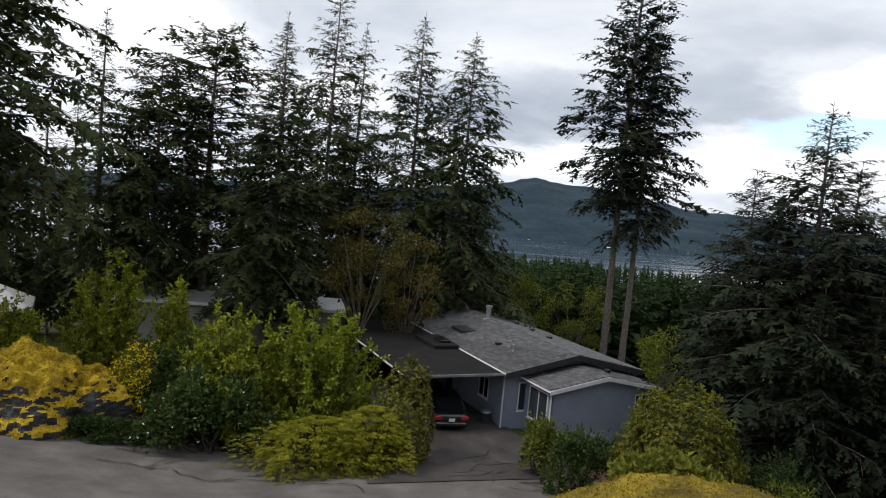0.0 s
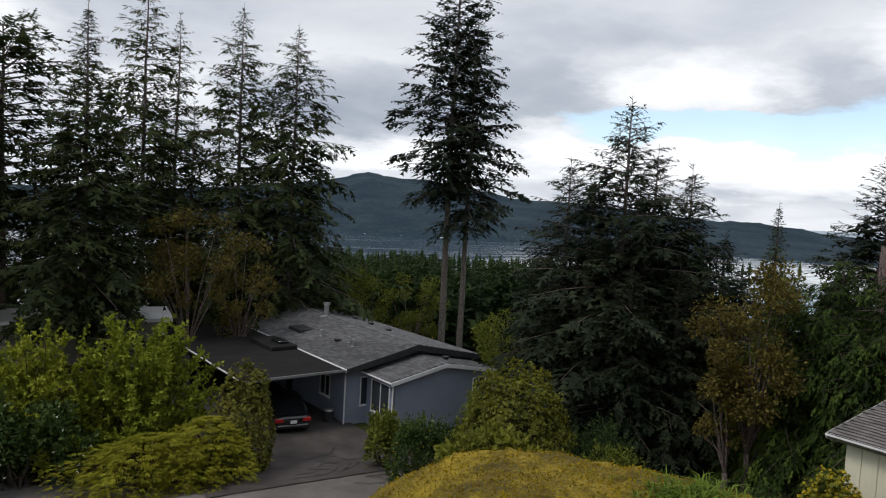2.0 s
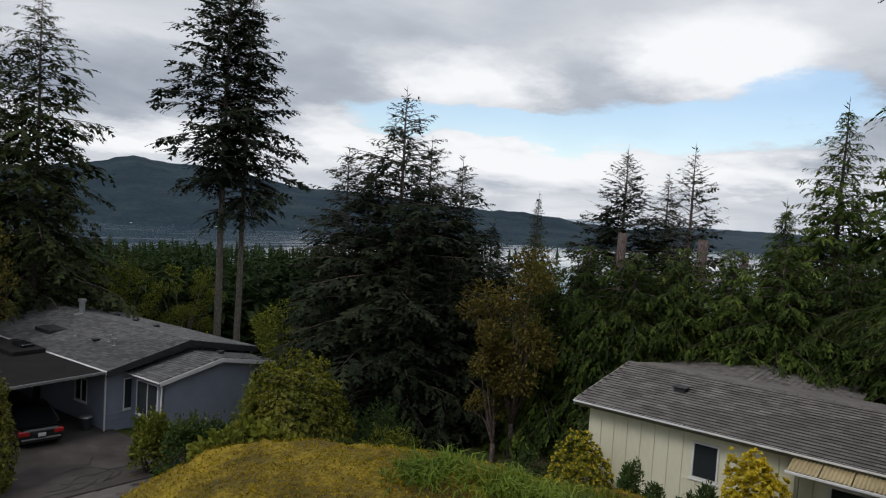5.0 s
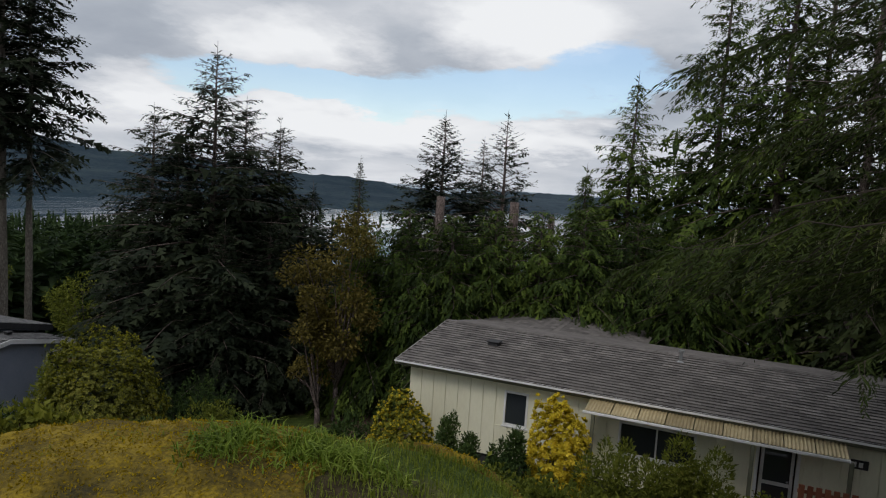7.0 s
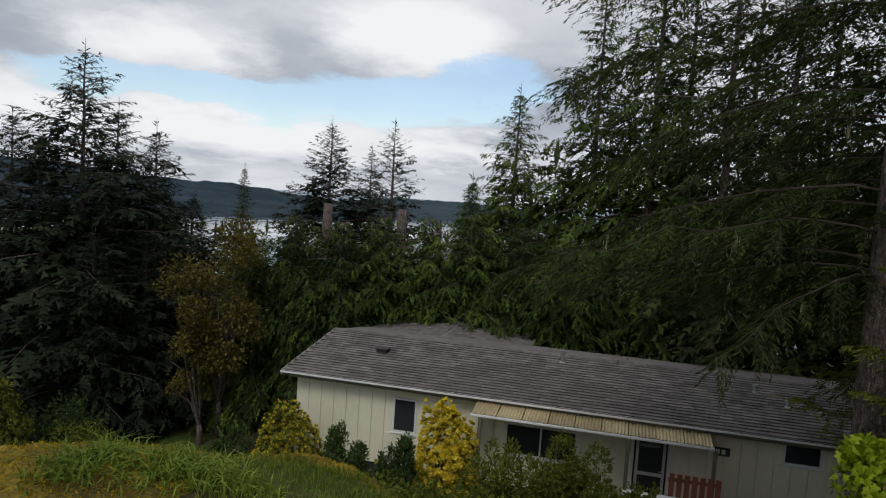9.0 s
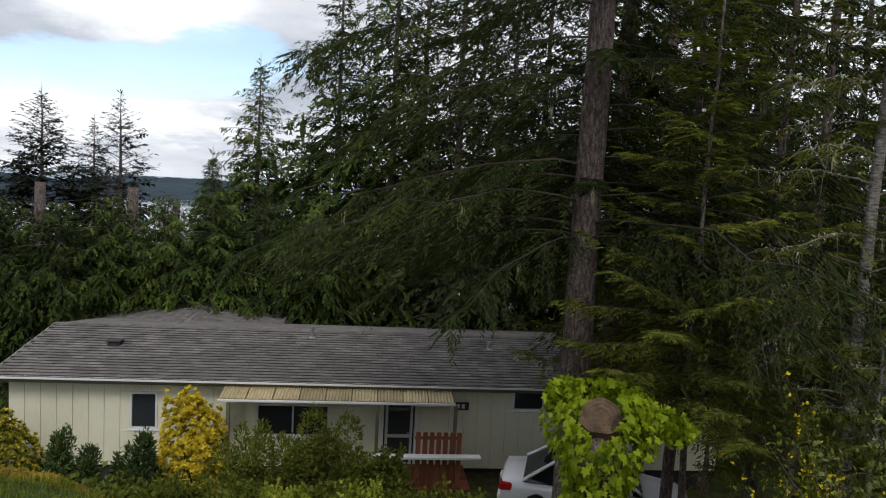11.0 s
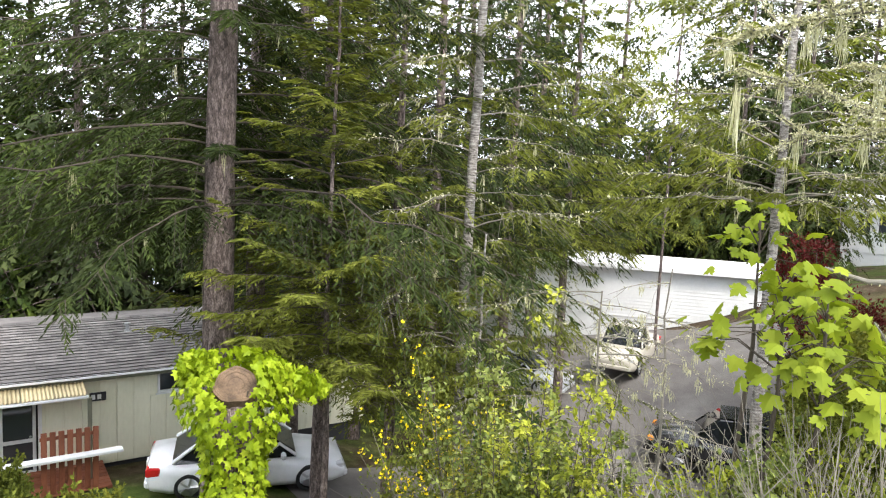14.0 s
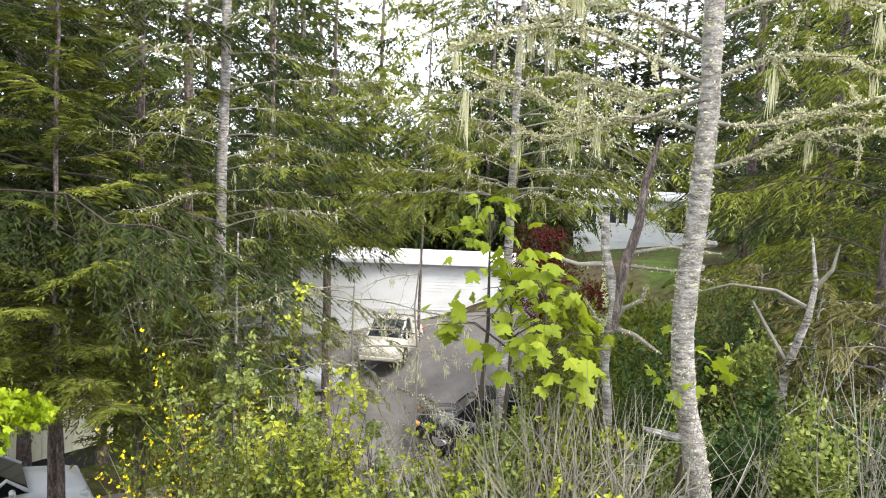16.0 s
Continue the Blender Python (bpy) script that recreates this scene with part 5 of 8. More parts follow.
def grey_house():
    h = thing("house", "blue-grey house with shingle roof, front bay and dark carport", "house", GREY)
    W, D, WH, RZ = 8.05, 15.0, 2.95, 3.78
    part("wall", wall_bag((0, 0.3), (1, 0), W, -0.3, WH, 0.14, (0, 1), [(0.95, 1.5, 0.9, 2.3)]), M_BLUEGREY, h)
    part("wall", wall_bag((0, 0.3), (0, 1), D - 0.6, -0.3, WH, 0.14, (1, 0), [(1.6, 2.6, 1.05, 2.1), (6.0, 6.9, 0.0, 2.05)]), M_BLUEGREY, h)
    part("wall", wall_bag((W, 0.3), (0, 1), D - 0.6, -0.3, WH, 0.14, (-1, 0)), M_BLUEGREY, h)
    part("wall", wall_bag((0, D - 0.3), (1, 0), W, -0.3, WH, 0.14, (0, -1)), M_BLUEGREY, h)
    part("gable", gable_bag((0, 0.3), (W, 0.3), WH, RZ - 0.1, 0.14, (0, 1)), M_BLUEGREY, h)
    part("gable", gable_bag((0, D - 0.3), (W, D - 0.3), WH, RZ - 0.1, 0.14, (0, -1)), M_BLUEGREY, h)
    window_thing(h, (0, 2.9, 1.05), (0, -1), (-1, 0), 1.0, 1.05, (0.5,))
    part("door", Bag().box((0.03, 6.34, -0.02), (0.08, 7.16, 2.03), 0.01), M_DARKWOOD, h)
    window_thing(h, (0.95, 0.3, 0.9), (1, 0), (0, -1), 0.55, 1.4, ())
    half = W / 2
    over = 0.3
    slope = (RZ - WH) / half
    ez = WH + 0.12 - over * slope
    vec = (half + over, 0, (half + over) * slope)
    ln = math.hypot(vec[0], vec[2])
    roof_slope(h, (-over, D, ez), (0, -1, 0), vec, D + 0.3, ln, M_ROOF, 300, first=D)
    roof_slope(h, (W + over, -0.3, ez), (0, 1, 0), (-vec[0], 0, vec[2]), D + 0.3, ln, M_ROOF, 0)
    cap = Bag()
    for k in range(48):
        y = -0.3 + k * 0.33
        cap.box((half - 0.12, y, ez + vec[2] - 0.015), (half + 0.12, y + 0.32, ez + vec[2] + 0.03), 0.012)
    tagged(part("ridge_cap", cap, M_ROOF, h), "grey ridge shingles")
    rk = Bag()
    for sx in (0, 1):
        x0, x1 = (-over, half) if sx == 0 else (W + over, half)
        rk.add([(x0, -0.34, ez - 0.3), (x1, -0.34, ez + vec[2] - 0.3), (x1, -0.34, ez + vec[2]), (x0, -0.34, ez), (x0, -0.29, ez - 0.3), (x1, -0.29, ez + vec[2] - 0.3), (x1, -0.29, ez + vec[2]), (x0, -0.29, ez)],
               [(0, 1, 2, 3), (7, 6, 5, 4), (0, 4, 5, 1), (3, 2, 6, 7), (0, 3, 7, 4), (1, 5, 6, 2)])
    part("rake_board", rk, M_DARKWOOD, h)
    gutter(h, (-over - 0.06, D, ez), (-over - 0.06, -0.32, ez))
    part("downpipe", Bag().tube([(-over - 0.02, -0.3, ez - 0.12), (-0.06, 0.2, ez - 0.45), (-0.06, 0.2, 0.0)], (0.045, 0.045, 0.045), 8), M_TRIM, h)
    for y, k in ((9.8, "big"), (3.4, "pipe"), (2.6, "pipe"), (4.2, "box"), (12.2, "box"), (6.0, "pipe")):
        if k == "big":
            b = Bag().tube([(3.9, y, ez + 0.7), (3.9, y, ez + 1.55)], (0.16, 0.16), 12).tube([(3.9, y, ez + 1.55), (3.9, y, ez + 1.7)], (0.22, 0.22), 12).tube([(3.9, y, ez + 0.78), (3.9, y, ez + 0.9)], (0.5, 0.2), 12)
            part("chimney", b, M_GALV, h)
        else:
            x = 1.6 + 0.25 * (y % 2)
            roof_vent(h, (x, y, ez + (x + over) * slope), k, 0.3)
    for x, y in ((5.6, 5.0), (5.9, 7.5), (6.2, 10.0)):
        roof_vent(h, (x, y, ez + (W + over - x) * slope), "box", 0.25)
    sk = Bag().box((1.0, 7.6, ez + 0.22), (2.2, 9.2, ez + 0.5), 0.03)
    part("skylight", sk, M_DARKWOOD, h)
    # front bay with a low gable of its own
    bx0, bx1, by = 1.3, 7.5, -2.1
    bh, br = 2.62, 3.2
    part("wall", wall_bag((bx0, by), (1, 0), bx1 - bx0, -0.3, bh, 0.14, (0, 1), [(5.2, 6.0, 1.3, 2.2)]), M_BLUEGREY, h)
    part("wall", wall_bag((bx0, by), (0, 1), 0.3 - by, -0.3, bh, 0.14, (1, 0), [(0.3, 1.9, 0.75, 2.3)]), M_BLUEGREY, h)
    part("wall", wall_bag((bx1, by), (0, 1), 0.3 - by, -0.3, bh, 0.14, (-1, 0)), M_BLUEGREY, h)
    part("gable", gable_bag((bx0, by), (bx1, by), bh, br - 0.08, 0.14, (0, 1)), M_BLUEGREY, h)
    window_thing(h, (bx0, by + 1.9, 0.75), (0, -1), (-1, 0), 1.6, 1.55, (0.5,), blind=0.8)
    window_thing(h, (bx0 + 5.2, by, 1.3), (1, 0), (0, -1), 0.8, 0.9, (0.5,))
    bhalf = (bx1 - bx0) / 2
    bs = (br - bh) / bhalf
    bez = bh + 0.1 - 0.28 * bs
    bv = (bhalf + 0.28, 0, (bhalf + 0.28) * bs)
    bl = math.hypot(bv[0], bv[2])
    roof_slope(h, (bx0 - 0.28, 0.3, bez), (0, -1, 0), bv, 0.3 - by + 0.3, bl, M_ROOF, 0)
    roof_slope(h, (bx1 + 0.28, by - 0.3, bez), (0, 1, 0), (-bv[0], 0, bv[2]), 0.3 - by + 0.3, bl, M_ROOF, 0)
    rk = Bag()
    for sx in (0, 1):
        x0, x1 = (bx0 - 0.3, bx0 + bhalf) if sx == 0 else (bx1 + 0.3, bx0 + bhalf)
        y = by - 0.34
        rk.add([(x0, y, bez - 0.2), (x1, y, bez + bv[2] - 0.2), (x1, y, bez + bv[2]), (x0, y, bez), (x0, y + 0.04, bez - 0.2), (x1, y + 0.04, bez + bv[2] - 0.2), (x1, y + 0.04, bez + bv[2]), (x0, y + 0.04, bez)],
               [(0, 1, 2, 3), (7, 6, 5, 4), (0, 4, 5, 1), (3, 2, 6, 7), (0, 3, 7, 4), (1, 5, 6, 2)])
    part("rake_board", rk, M_TRIM, h)
    gutter(h, (bx0 - 0.33, 0.3, bez), (bx0 - 0.33, by - 0.33, bez))
    part("downpipe", Bag().tube([(bx0 - 0.05, by - 0.1, bez - 0.1), (bx0 - 0.05, by - 0.06, 0.0)], (0.04, 0.04), 8), M_TRIM, h)
    roof_vent(h, (bx0 + 4.0, by + 1.0, bez + bv[2] - 0.12), "box", 0.25)
    # lap lines on the front wall
    for z in (0.45, 0.75):
        part("trim_board", Bag().box((0.02, 0.27, z), (1.2, 0.3, z + 0.05), 0.005), M_BLUEGREY, h)
    # the carport: flat roof, posts, dark back
    c = 5.7
    part("carport_roof", Bag().box((-c, -0.35, 2.86), (-over - 0.13, 13.2, 3.0), 0.02), M_ROOF_FLAT, h, "dark flat carport roof")
    part("carport_fascia", Bag().box((-c - 0.03, -0.4, 2.9), (-over - 0.13, -0.355, 3.03), 0.006), M_GALV, h)
    part("carport_fascia", Bag().box((-c - 0.05, -0.4, 2.95), (-c - 0.005, 13.2, 3.02), 0.006), M_TRIM, h)
    part("skylight_curb", Bag().box((-2.0, 4.9, 3.0), (-0.45, 7.9, 3.22), 0.03), M_ROOF_FLAT, h)
    part("skylight", Bag().box((-1.3, 5.5, 3.22), (-0.7, 6.6, 3.38), 0.04), M_CARGLASS, h)
    for x, y in ((-c + 0.15, -0.2), (-c + 0.15, 6.0), (-c + 0.15, 12.8), (-2.9, 13.0)):
        part("post", Bag().box((x - 0.07, y - 0.07, -0.3), (x + 0.07, y + 0.07, 2.86), 0.008), M_DARKWOOD, h)
    part("carport_wall", Bag().box((-c, 13.05, -0.3), (-0.02, 13.15, 2.86), 0.01), M_DARKWOOD, h)
    part("carport_wall", Bag().box((-c, 7.0, -0.3), (-c + 0.08, 13.0, 2.6), 0.01), M_DARKWOOD, h)
    return h


grey_house()
bin_ = thing("rubbish_bin", "dark round rubbish bin by the carport post", "bin", GREY @ pose(-0.55, 0.9, 0.05))
part("body", Bag().tube([(0, 0, 0), (0, 0, 0.62)], (0.22, 0.27), 16), M_DARKWOOD, bin_, smooth=False)
part("lid", Bag().tube([(0, 0, 0.62), (0, 0, 0.68)], (0.29, 0.24), 16), M_GALV, bin_)


# ---- other homes ----
def long_home(name, label, m, L, D, wall_h, wall_mat, roof_mat, wins, ridge=0.5, siding=0.0, doors=()):
    """A long low home; front faces local -y, x along it."""
    h = thing(name, label, "house", m)
    part("wall", wall_bag((0, 0), (1, 0), L, -1.7, wall_h, 0.12, (0, 1), sorted([w[:4] for w in wins] + list(doors))), wall_mat, h)
    part("wall", wall_bag((0, 0), (0, 1), D, -1.7, wall_h, 0.12, (1, 0)), wall_mat, h)
    part("wall", wall_bag((L, 0), (0, 1), D, -1.7, wall_h, 0.12, (-1, 0)), wall_mat, h)
    part("wall", wall_bag((0, D), (1, 0), L, -1.7, wall_h, 0.12, (0, -1)), wall_mat, h)
    part("partition", Bag().box((0.2, D * 0.45, 0), (L - 0.2, D * 0.47, wall_h - 0.02), 0.01), M_DARKWOOD, h)
    for s0, s1, za, zb in [w[:4] for w in wins]:
        window_thing(h, (s0, 0, za), (1, 0), (0, -1), s1 - s0, zb - za, (0.5,))
    for s0, s1, za, zb in doors:
        part("door", Bag().box((s0 + 0.02, 0.03, za + 0.02), (s1 - 0.02, 0.07, zb - 0.02), 0.01), M_WHITE, h)
    over = 0.35
    for sy in (0, 1):
        y0 = -over if sy == 0 else D + over
        vec = (0, (D / 2 + over) * (1 if sy == 0 else -1), ridge)
        roof_slope(h, (-over, y0, wall_h + 0.05) if sy == 0 else (L + over, y0, wall_h + 0.05), (1, 0, 0) if sy == 0 else (-1, 0, 0), vec, L + 2 * over, math.hypot(vec[1], vec[2]), roof_mat, shingled=False)
        part("gable", gable_bag((0, 0), (0, D), wall_h, wall_h + ridge - 0.05, 0.1, (1, 0)) if sy == 0 else gable_bag((L, 0), (L, D), wall_h, wall_h + ridge - 0.05, 0.1, (-1, 0)), wall_mat, h)
    part("fascia", Bag().box((-over, -over - 0.03, wall_h - 0.14), (L + over, -over - 0.002, wall_h + 0.05), 0.006), M_TRIM, h)
    if siding:
        z = 0.02
        while z < wall_h - 0.1:
            spans, s = [], 0.0
            for s0, s1, za, zb in sorted([w[:4] for w in wins] + list(doors)):
                if z + siding > za - 0.06 and z < zb + 0.06:
                    spans.append((s, s0 - 0.07))
                    s = s1 + 0.07
            spans.append((s, L))
            for a_, c_ in spans:
                if c_ - a_ > 0.05:
                    b = Bag()
                    b.add([(a_, -0.03, z), (c_, -0.03, z), (c_, -0.006, z + siding), (a_, -0.006, z + siding), (a_, 0, z), (c_, 0, z)], [(0, 1, 2, 3), (0, 4, 5, 1)])
                    part("siding_board", b, wall_mat, h)
            z += siding
    return h


# pale-roofed home behind the shrubs to the north
long_home("manufactured_home", "grey weathered home with pale flat metal roof behind shrubs", pose(-5.6, 46.5, -0.2, 0, 0, -6), 13.6, 4.2, 2.35, M_GREYWALL, M_METALROOF, [(6.0, 6.9, 1.0, 1.9), (10.9, 11.8, 1.0, 1.9)], 0.12)
# white home across the lane
long_home("manufactured_home", "bright white lap-sided home with grey roof across the lane", pose(30.4, -19.0, 3.5, 0, 0, -135), 15.0, 4.4, 2.5, M_WHITE, M_METALROOF, [(2.6, 3.5, 1.1, 1.9)], 0.3, 0.16)
# white house on the rise
long_home("house", "white house with dark-framed windows above the bank", pose(22.6, -40.1, 6.7, 0, 0, -155), 8.6, 5.0, 2.85, M_WHITE, M_METALROOF, [(0.75, 1.35, 1.15, 2.15), (1.75, 2.6, 1.15, 2.15), (2.75, 3.3, 1.15, 2.15), (5.6, 7.5, 0.75, 2.2)], 0.35, 0.2)

# ---- vehicles ----
def loft(stations, ring):
    """stations: x and a function of the ring's unit points."""
    V = [[(x, y, z) for y, z in pts] for x, pts in stations]
    n, m = len(V), len(V[0])
    i, j = np.meshgrid(np.arange(n - 1), np.arange(m), indexing="ij")
    j2 = (j + 1) % m
    q = np.stack([i * m + j, (i + 1) * m + j, (i + 1) * m + j2, i * m + j2], -1).reshape(-1, 4)
    b = Bag()
    b.add(np.array(V).reshape(-1, 3), q, np.arange(m)[None, :], (np.arange(m) + (n - 1) * m)[None, ::-1])
    return b


def section(w, z0, z1, r=0.12, tumble=0.06):
    mid = z0 + (z1 - z0) * 0.55
    return [(-w + r * 0.4, z0), (w - r * 0.4, z0), (w - 0.01, z0 + r), (w, mid), (w - tumble, z1 - r * 0.6), (w - tumble - r, z1), (-w + tumble + r, z1), (-w + tumble, z1 - r * 0.6), (-w, mid), (-w + 0.01, z0 + r)]


def cabin_section(wb, wr, z0, z1):
    return [(-wb, z0), (wb, z0), (wb - (wb - wr) * 0.9, z0 + (z1 - z0) * 0.9), (wr - 0.08, z1), (-wr + 0.08, z1), (-wb + (wb - wr) * 0.9, z0 + (z1 - z0) * 0.9)]


def vehicle(name, label, m, body, L=4.5, W=1.78, H=1.45, kind="sedan", category="car"):
    t = thing(name, label, category, m)
    hw, hl = W / 2, L / 2
    clear = 0.19 if kind == "sedan" else 0.28
    belt = H * 0.62 if kind == "sedan" else H * 0.58
    nose = belt * 0.86 if kind == "sedan" else belt * 0.97
    tail = belt * 1.0
    st = [(-hl, section(hw * 0.84, clear + 0.2, tail - 0.12)), (-hl + 0.08, section(hw * 0.93, clear + 0.08, tail - 0.02)), (-hl + 0.5, section(hw, clear, tail)), (-hl * 0.3, section(hw, clear, belt)),
          (hl * 0.3, section(hw, clear, belt)), (hl * 0.55, section(hw, clear, nose + 0.04)), (hl - 0.35, section(hw * 0.96, clear, nose - 0.04)), (hl - 0.08, section(hw * 0.9, clear + 0.06, nose - 0.16)), (hl, section(hw * 0.8, clear + 0.15, nose - 0.28))]
    part("body", loft(st, None), body, t, smooth=True)
    if kind == "sedan":
        xs = [(-hl + 0.55, 0.02), (-hl * 0.42, 0.92), (-hl * 0.1, 1.0), (hl * 0.12, 0.97), (hl * 0.46, 0.02)]
    elif kind == "suv":
        xs = [(-hl + 0.08, 0.02), (-hl + 0.32, 0.96), (-hl * 0.1, 1.0), (hl * 0.12, 0.96), (hl * 0.42, 0.02)]
    else:
        xs = [(-hl * 0.12, 0.02), (-hl * 0.08, 0.95), (hl * 0.1, 1.0), (hl * 0.2, 0.95), (hl * 0.42, 0.02)]
    top = H - belt
    cab = [(x, cabin_section(hw * 0.93, hw * 0.74, belt - 0.04, belt + max(0.03, top * k))) for x, k in xs]
    cabin = part("cabin", loft(cab, None), M_CARGLASS, t)
    rf = Bag()
    (x1, k1), (x2, k2), (x3, k3) = xs[1], xs[2], xs[3]
    prof = [(x1 - 0.03, belt + top * k1), (x2, belt + top * k2), (x3 + 0.03, belt + top * k3)]
    rows = [[(x, y, z + 0.012 - 0.02 * (abs(y) / hw) ** 3) for y in (-hw * 0.72, -hw * 0.4, 0, hw * 0.4, hw * 0.72)] for x, z in prof]
    i, j = np.meshgrid(np.arange(2), np.arange(4), indexing="ij")
    q = np.stack([i * 5 + j, (i + 1) * 5 + j, (i + 1) * 5 + j + 1, i * 5 + j + 1], -1).reshape(-1, 4)
    up = np.array(rows).reshape(-1, 3)
    rf.add(up, q)
    rf.add(up - (0, 0, 0.04), q[:, ::-1])
    part("roof", rf, body, t, smooth=True)
    for s in (-1, 1):
        for (xa, ka), (xb, kb) in ((xs[0], xs[1]), (xs[3], xs[4])):
            part("pillar", Bag().tube([(xa, s * hw * 0.92, belt), ((xa + xb) / 2, s * hw * 0.84, belt + top * 0.5 * (ka + kb)), (xb, s * hw * (0.75 if kb > ka else 0.92), belt + top * kb * (1 if kb > ka else 0.0))], (0.045, 0.04, 0.04), 6), body, t)
        part("pillar", Bag().tube([(-0.05, s * hw * 0.94, belt), (-0.1, s * hw * 0.76, H - 0.04)], (0.04, 0.035), 6), body, t)
        part("mirror", Bag().box((hl * 0.3, s * hw * 1.0, belt - 0.02), (hl * 0.3 + 0.12, s * (hw + 0.2), belt + 0.13), 0.04), body, t)
        part("headlight", Bag().box((hl - 0.3, s * hw * 0.55, nose - 0.3), (hl - 0.06, s * hw * 0.9, nose - 0.14), 0.04), M_CLEARLAMP if kind != "suv" else M_AMBER, t)
        part("tail_lamp", Bag().box((-hl - 0.01, s * hw * 0.5, tail - 0.3), (-hl + 0.3, s * hw * 0.96, tail - 0.1), 0.03), M_REDLAMP, t)
    part("bumper", Bag().box((-hl - 0.05, -hw * 0.86, clear + 0.1), (-hl + 0.2, hw * 0.86, clear + 0.3), 0.05), body, t)
    part("bumper", Bag().box((hl - 0.25, -hw * 0.84, clear + 0.05), (hl + 0.04, hw * 0.84, clear + 0.24), 0.05), body, t)
    part("number_plate", Bag().box((-hl - 0.06, -0.15, clear + 0.36), (-hl - 0.01, 0.15, clear + 0.5), 0.005), M_PLATE, t)
    R = 0.32 if kind == "sedan" else 0.38
    for x in (-hl * 0.6, hl * 0.6):
        for s in (-1, 1):
            y = s * (hw - 0.1)
            ty = Bag()
            prof = [(-0.11, R * 0.7), (-0.11, R * 0.93), (-0.07, R), (0.07, R), (0.11, R * 0.93), (0.11, R * 0.7)]
            a = np.arange(24) * 2 * math.pi / 24
            v = np.array([[(x + r * math.cos(k), y + o, R + r * math.sin(k)) for k in a] for o, r in prof])
            i, j = np.meshgrid(np.arange(5), np.arange(24), indexing="ij")
            ty.add(v.reshape(-1, 3), np.stack([i * 24 + j, i * 24 + (j + 1) % 24, (i + 1) * 24 + (j + 1) % 24, (i + 1) * 24 + j], -1).reshape(-1, 4))
            wheel = part("wheel", ty, M_TYRE, t)
            rim = Bag().tube([(x, y + s * 0.04, R), (x, y + s * 0.075, R)], (R * 0.7, R * 0.66), 20)
            for k in range(5):
                an = k * 2 * math.pi / 5
                d = np.array([math.cos(an), 0, math.sin(an)])
                c = np.array([x, y + s * 0.08, R])
                rim.tube([c + d * 0.04, c + d * R * 0.66], (0.04, 0.035), 5)
            part("rim", rim, M_RIM, wheel)
    return t


PAINT_WHITE = paint("white_car_paint", (0.75, 0.75, 0.76))
PAINT_BLACK = paint("black_car_paint", (0.012, 0.012, 0.014))
PAINT_BEIGE = paint("faded_beige_paint", (0.5, 0.46, 0.38), 0.45)
PAINT_GREY = paint("grey_car_paint", (0.3, 0.31, 0.32), 0.35)
vehicle("car", "dark sedan parked under the carport", GREY @ pose(-2.55, 2.0, 0.1, 0, 0, 78), PAINT_BLACK)


def rest(x, y, turn):
    return pose(x, y, gz(x, y) + 0.065, 0, 0, turn)


vehicle("car", "white sedan parked beside the cream home", rest(16.7, -4.9, -104), PAINT_WHITE)
vehicle("car", "black pickup-style utility vehicle with alloy wheels in the lane", rest(13.3, -18.5, 36), PAINT_BLACK, 4.7, 1.85, 1.75, "suv")
vehicle("pickup_truck", "faded beige pickup truck facing the lane", rest(20.7, -21.7, 120), PAINT_BEIGE, 4.9, 1.85, 1.7, "pickup", "truck")
vehicle("car", "old grey car under the trees", rest(22.3, -17.2, -150), PAINT_GREY)

# ---- the tall conifers to the north and east ----
def fir(bearing, d, top, spread, label="tall dark fir with drooping ragged branches", low=1.5, branches=110, mats=FIR3, seed=None, name="fir_tree", turn=0.0, group="firs on the slope", **more):
    x, y = polar(bearing, d)
    z = gz(x, y)
    H = top - z
    seed = int(1000 + bearing * 7 + d * 13) if seed is None else seed
    bags = conifer_bags(seed, H, low, spread, int(branches * 1.6), **more)
    return tree_thing(name, label, bags, mats, pose(x, y, z, 0, 0, turn), group=group)


fir(15.6, 40, 27, 6.2, taper=0.6, branches=120, droop=0.5, low=7.0)
fir(19.5, 36, 22, 4.5, branches=90, low=6.0)
fir(8.5, 48, 18.9, 4.2, branches=85, gap=0.25, ragged=0.5, low=5)
fir(0.8, 50, 19.4, 6.0, "broad flat-crowned old fir with heavy limbs", low=7.0, branches=70, taper=0.3, ragged=0.45, droop=0.2, trunk_r=0.35)
fir(4.6, 49, 17.2, 5.2, low=4.0, branches=80, taper=0.4, ragged=0.5)
fir(-4.2, 44, 19.6, 5.0, "dense dark spruce with branches to the ground", branches=150, droop=0.4, low=2.2)
fir(-8.0, 54, 25.2, 5.0, taper=0.65, branches=110, gap=0.15, ragged=0.45, low=5)
fir(-10.4, 57, 22.6, 4.6, taper=0.65, branches=90, gap=0.2, ragged=0.45, low=5)
fir(-14.7, 52, 22.7, 5.6, branches=120, gap=0.05, taper=0.65, ragged=0.45, low=4)
fir(-18.9, 50, 21.2, 5.8, branches=120, taper=0.65, droop=0.6, ragged=0.4, low=3.5)
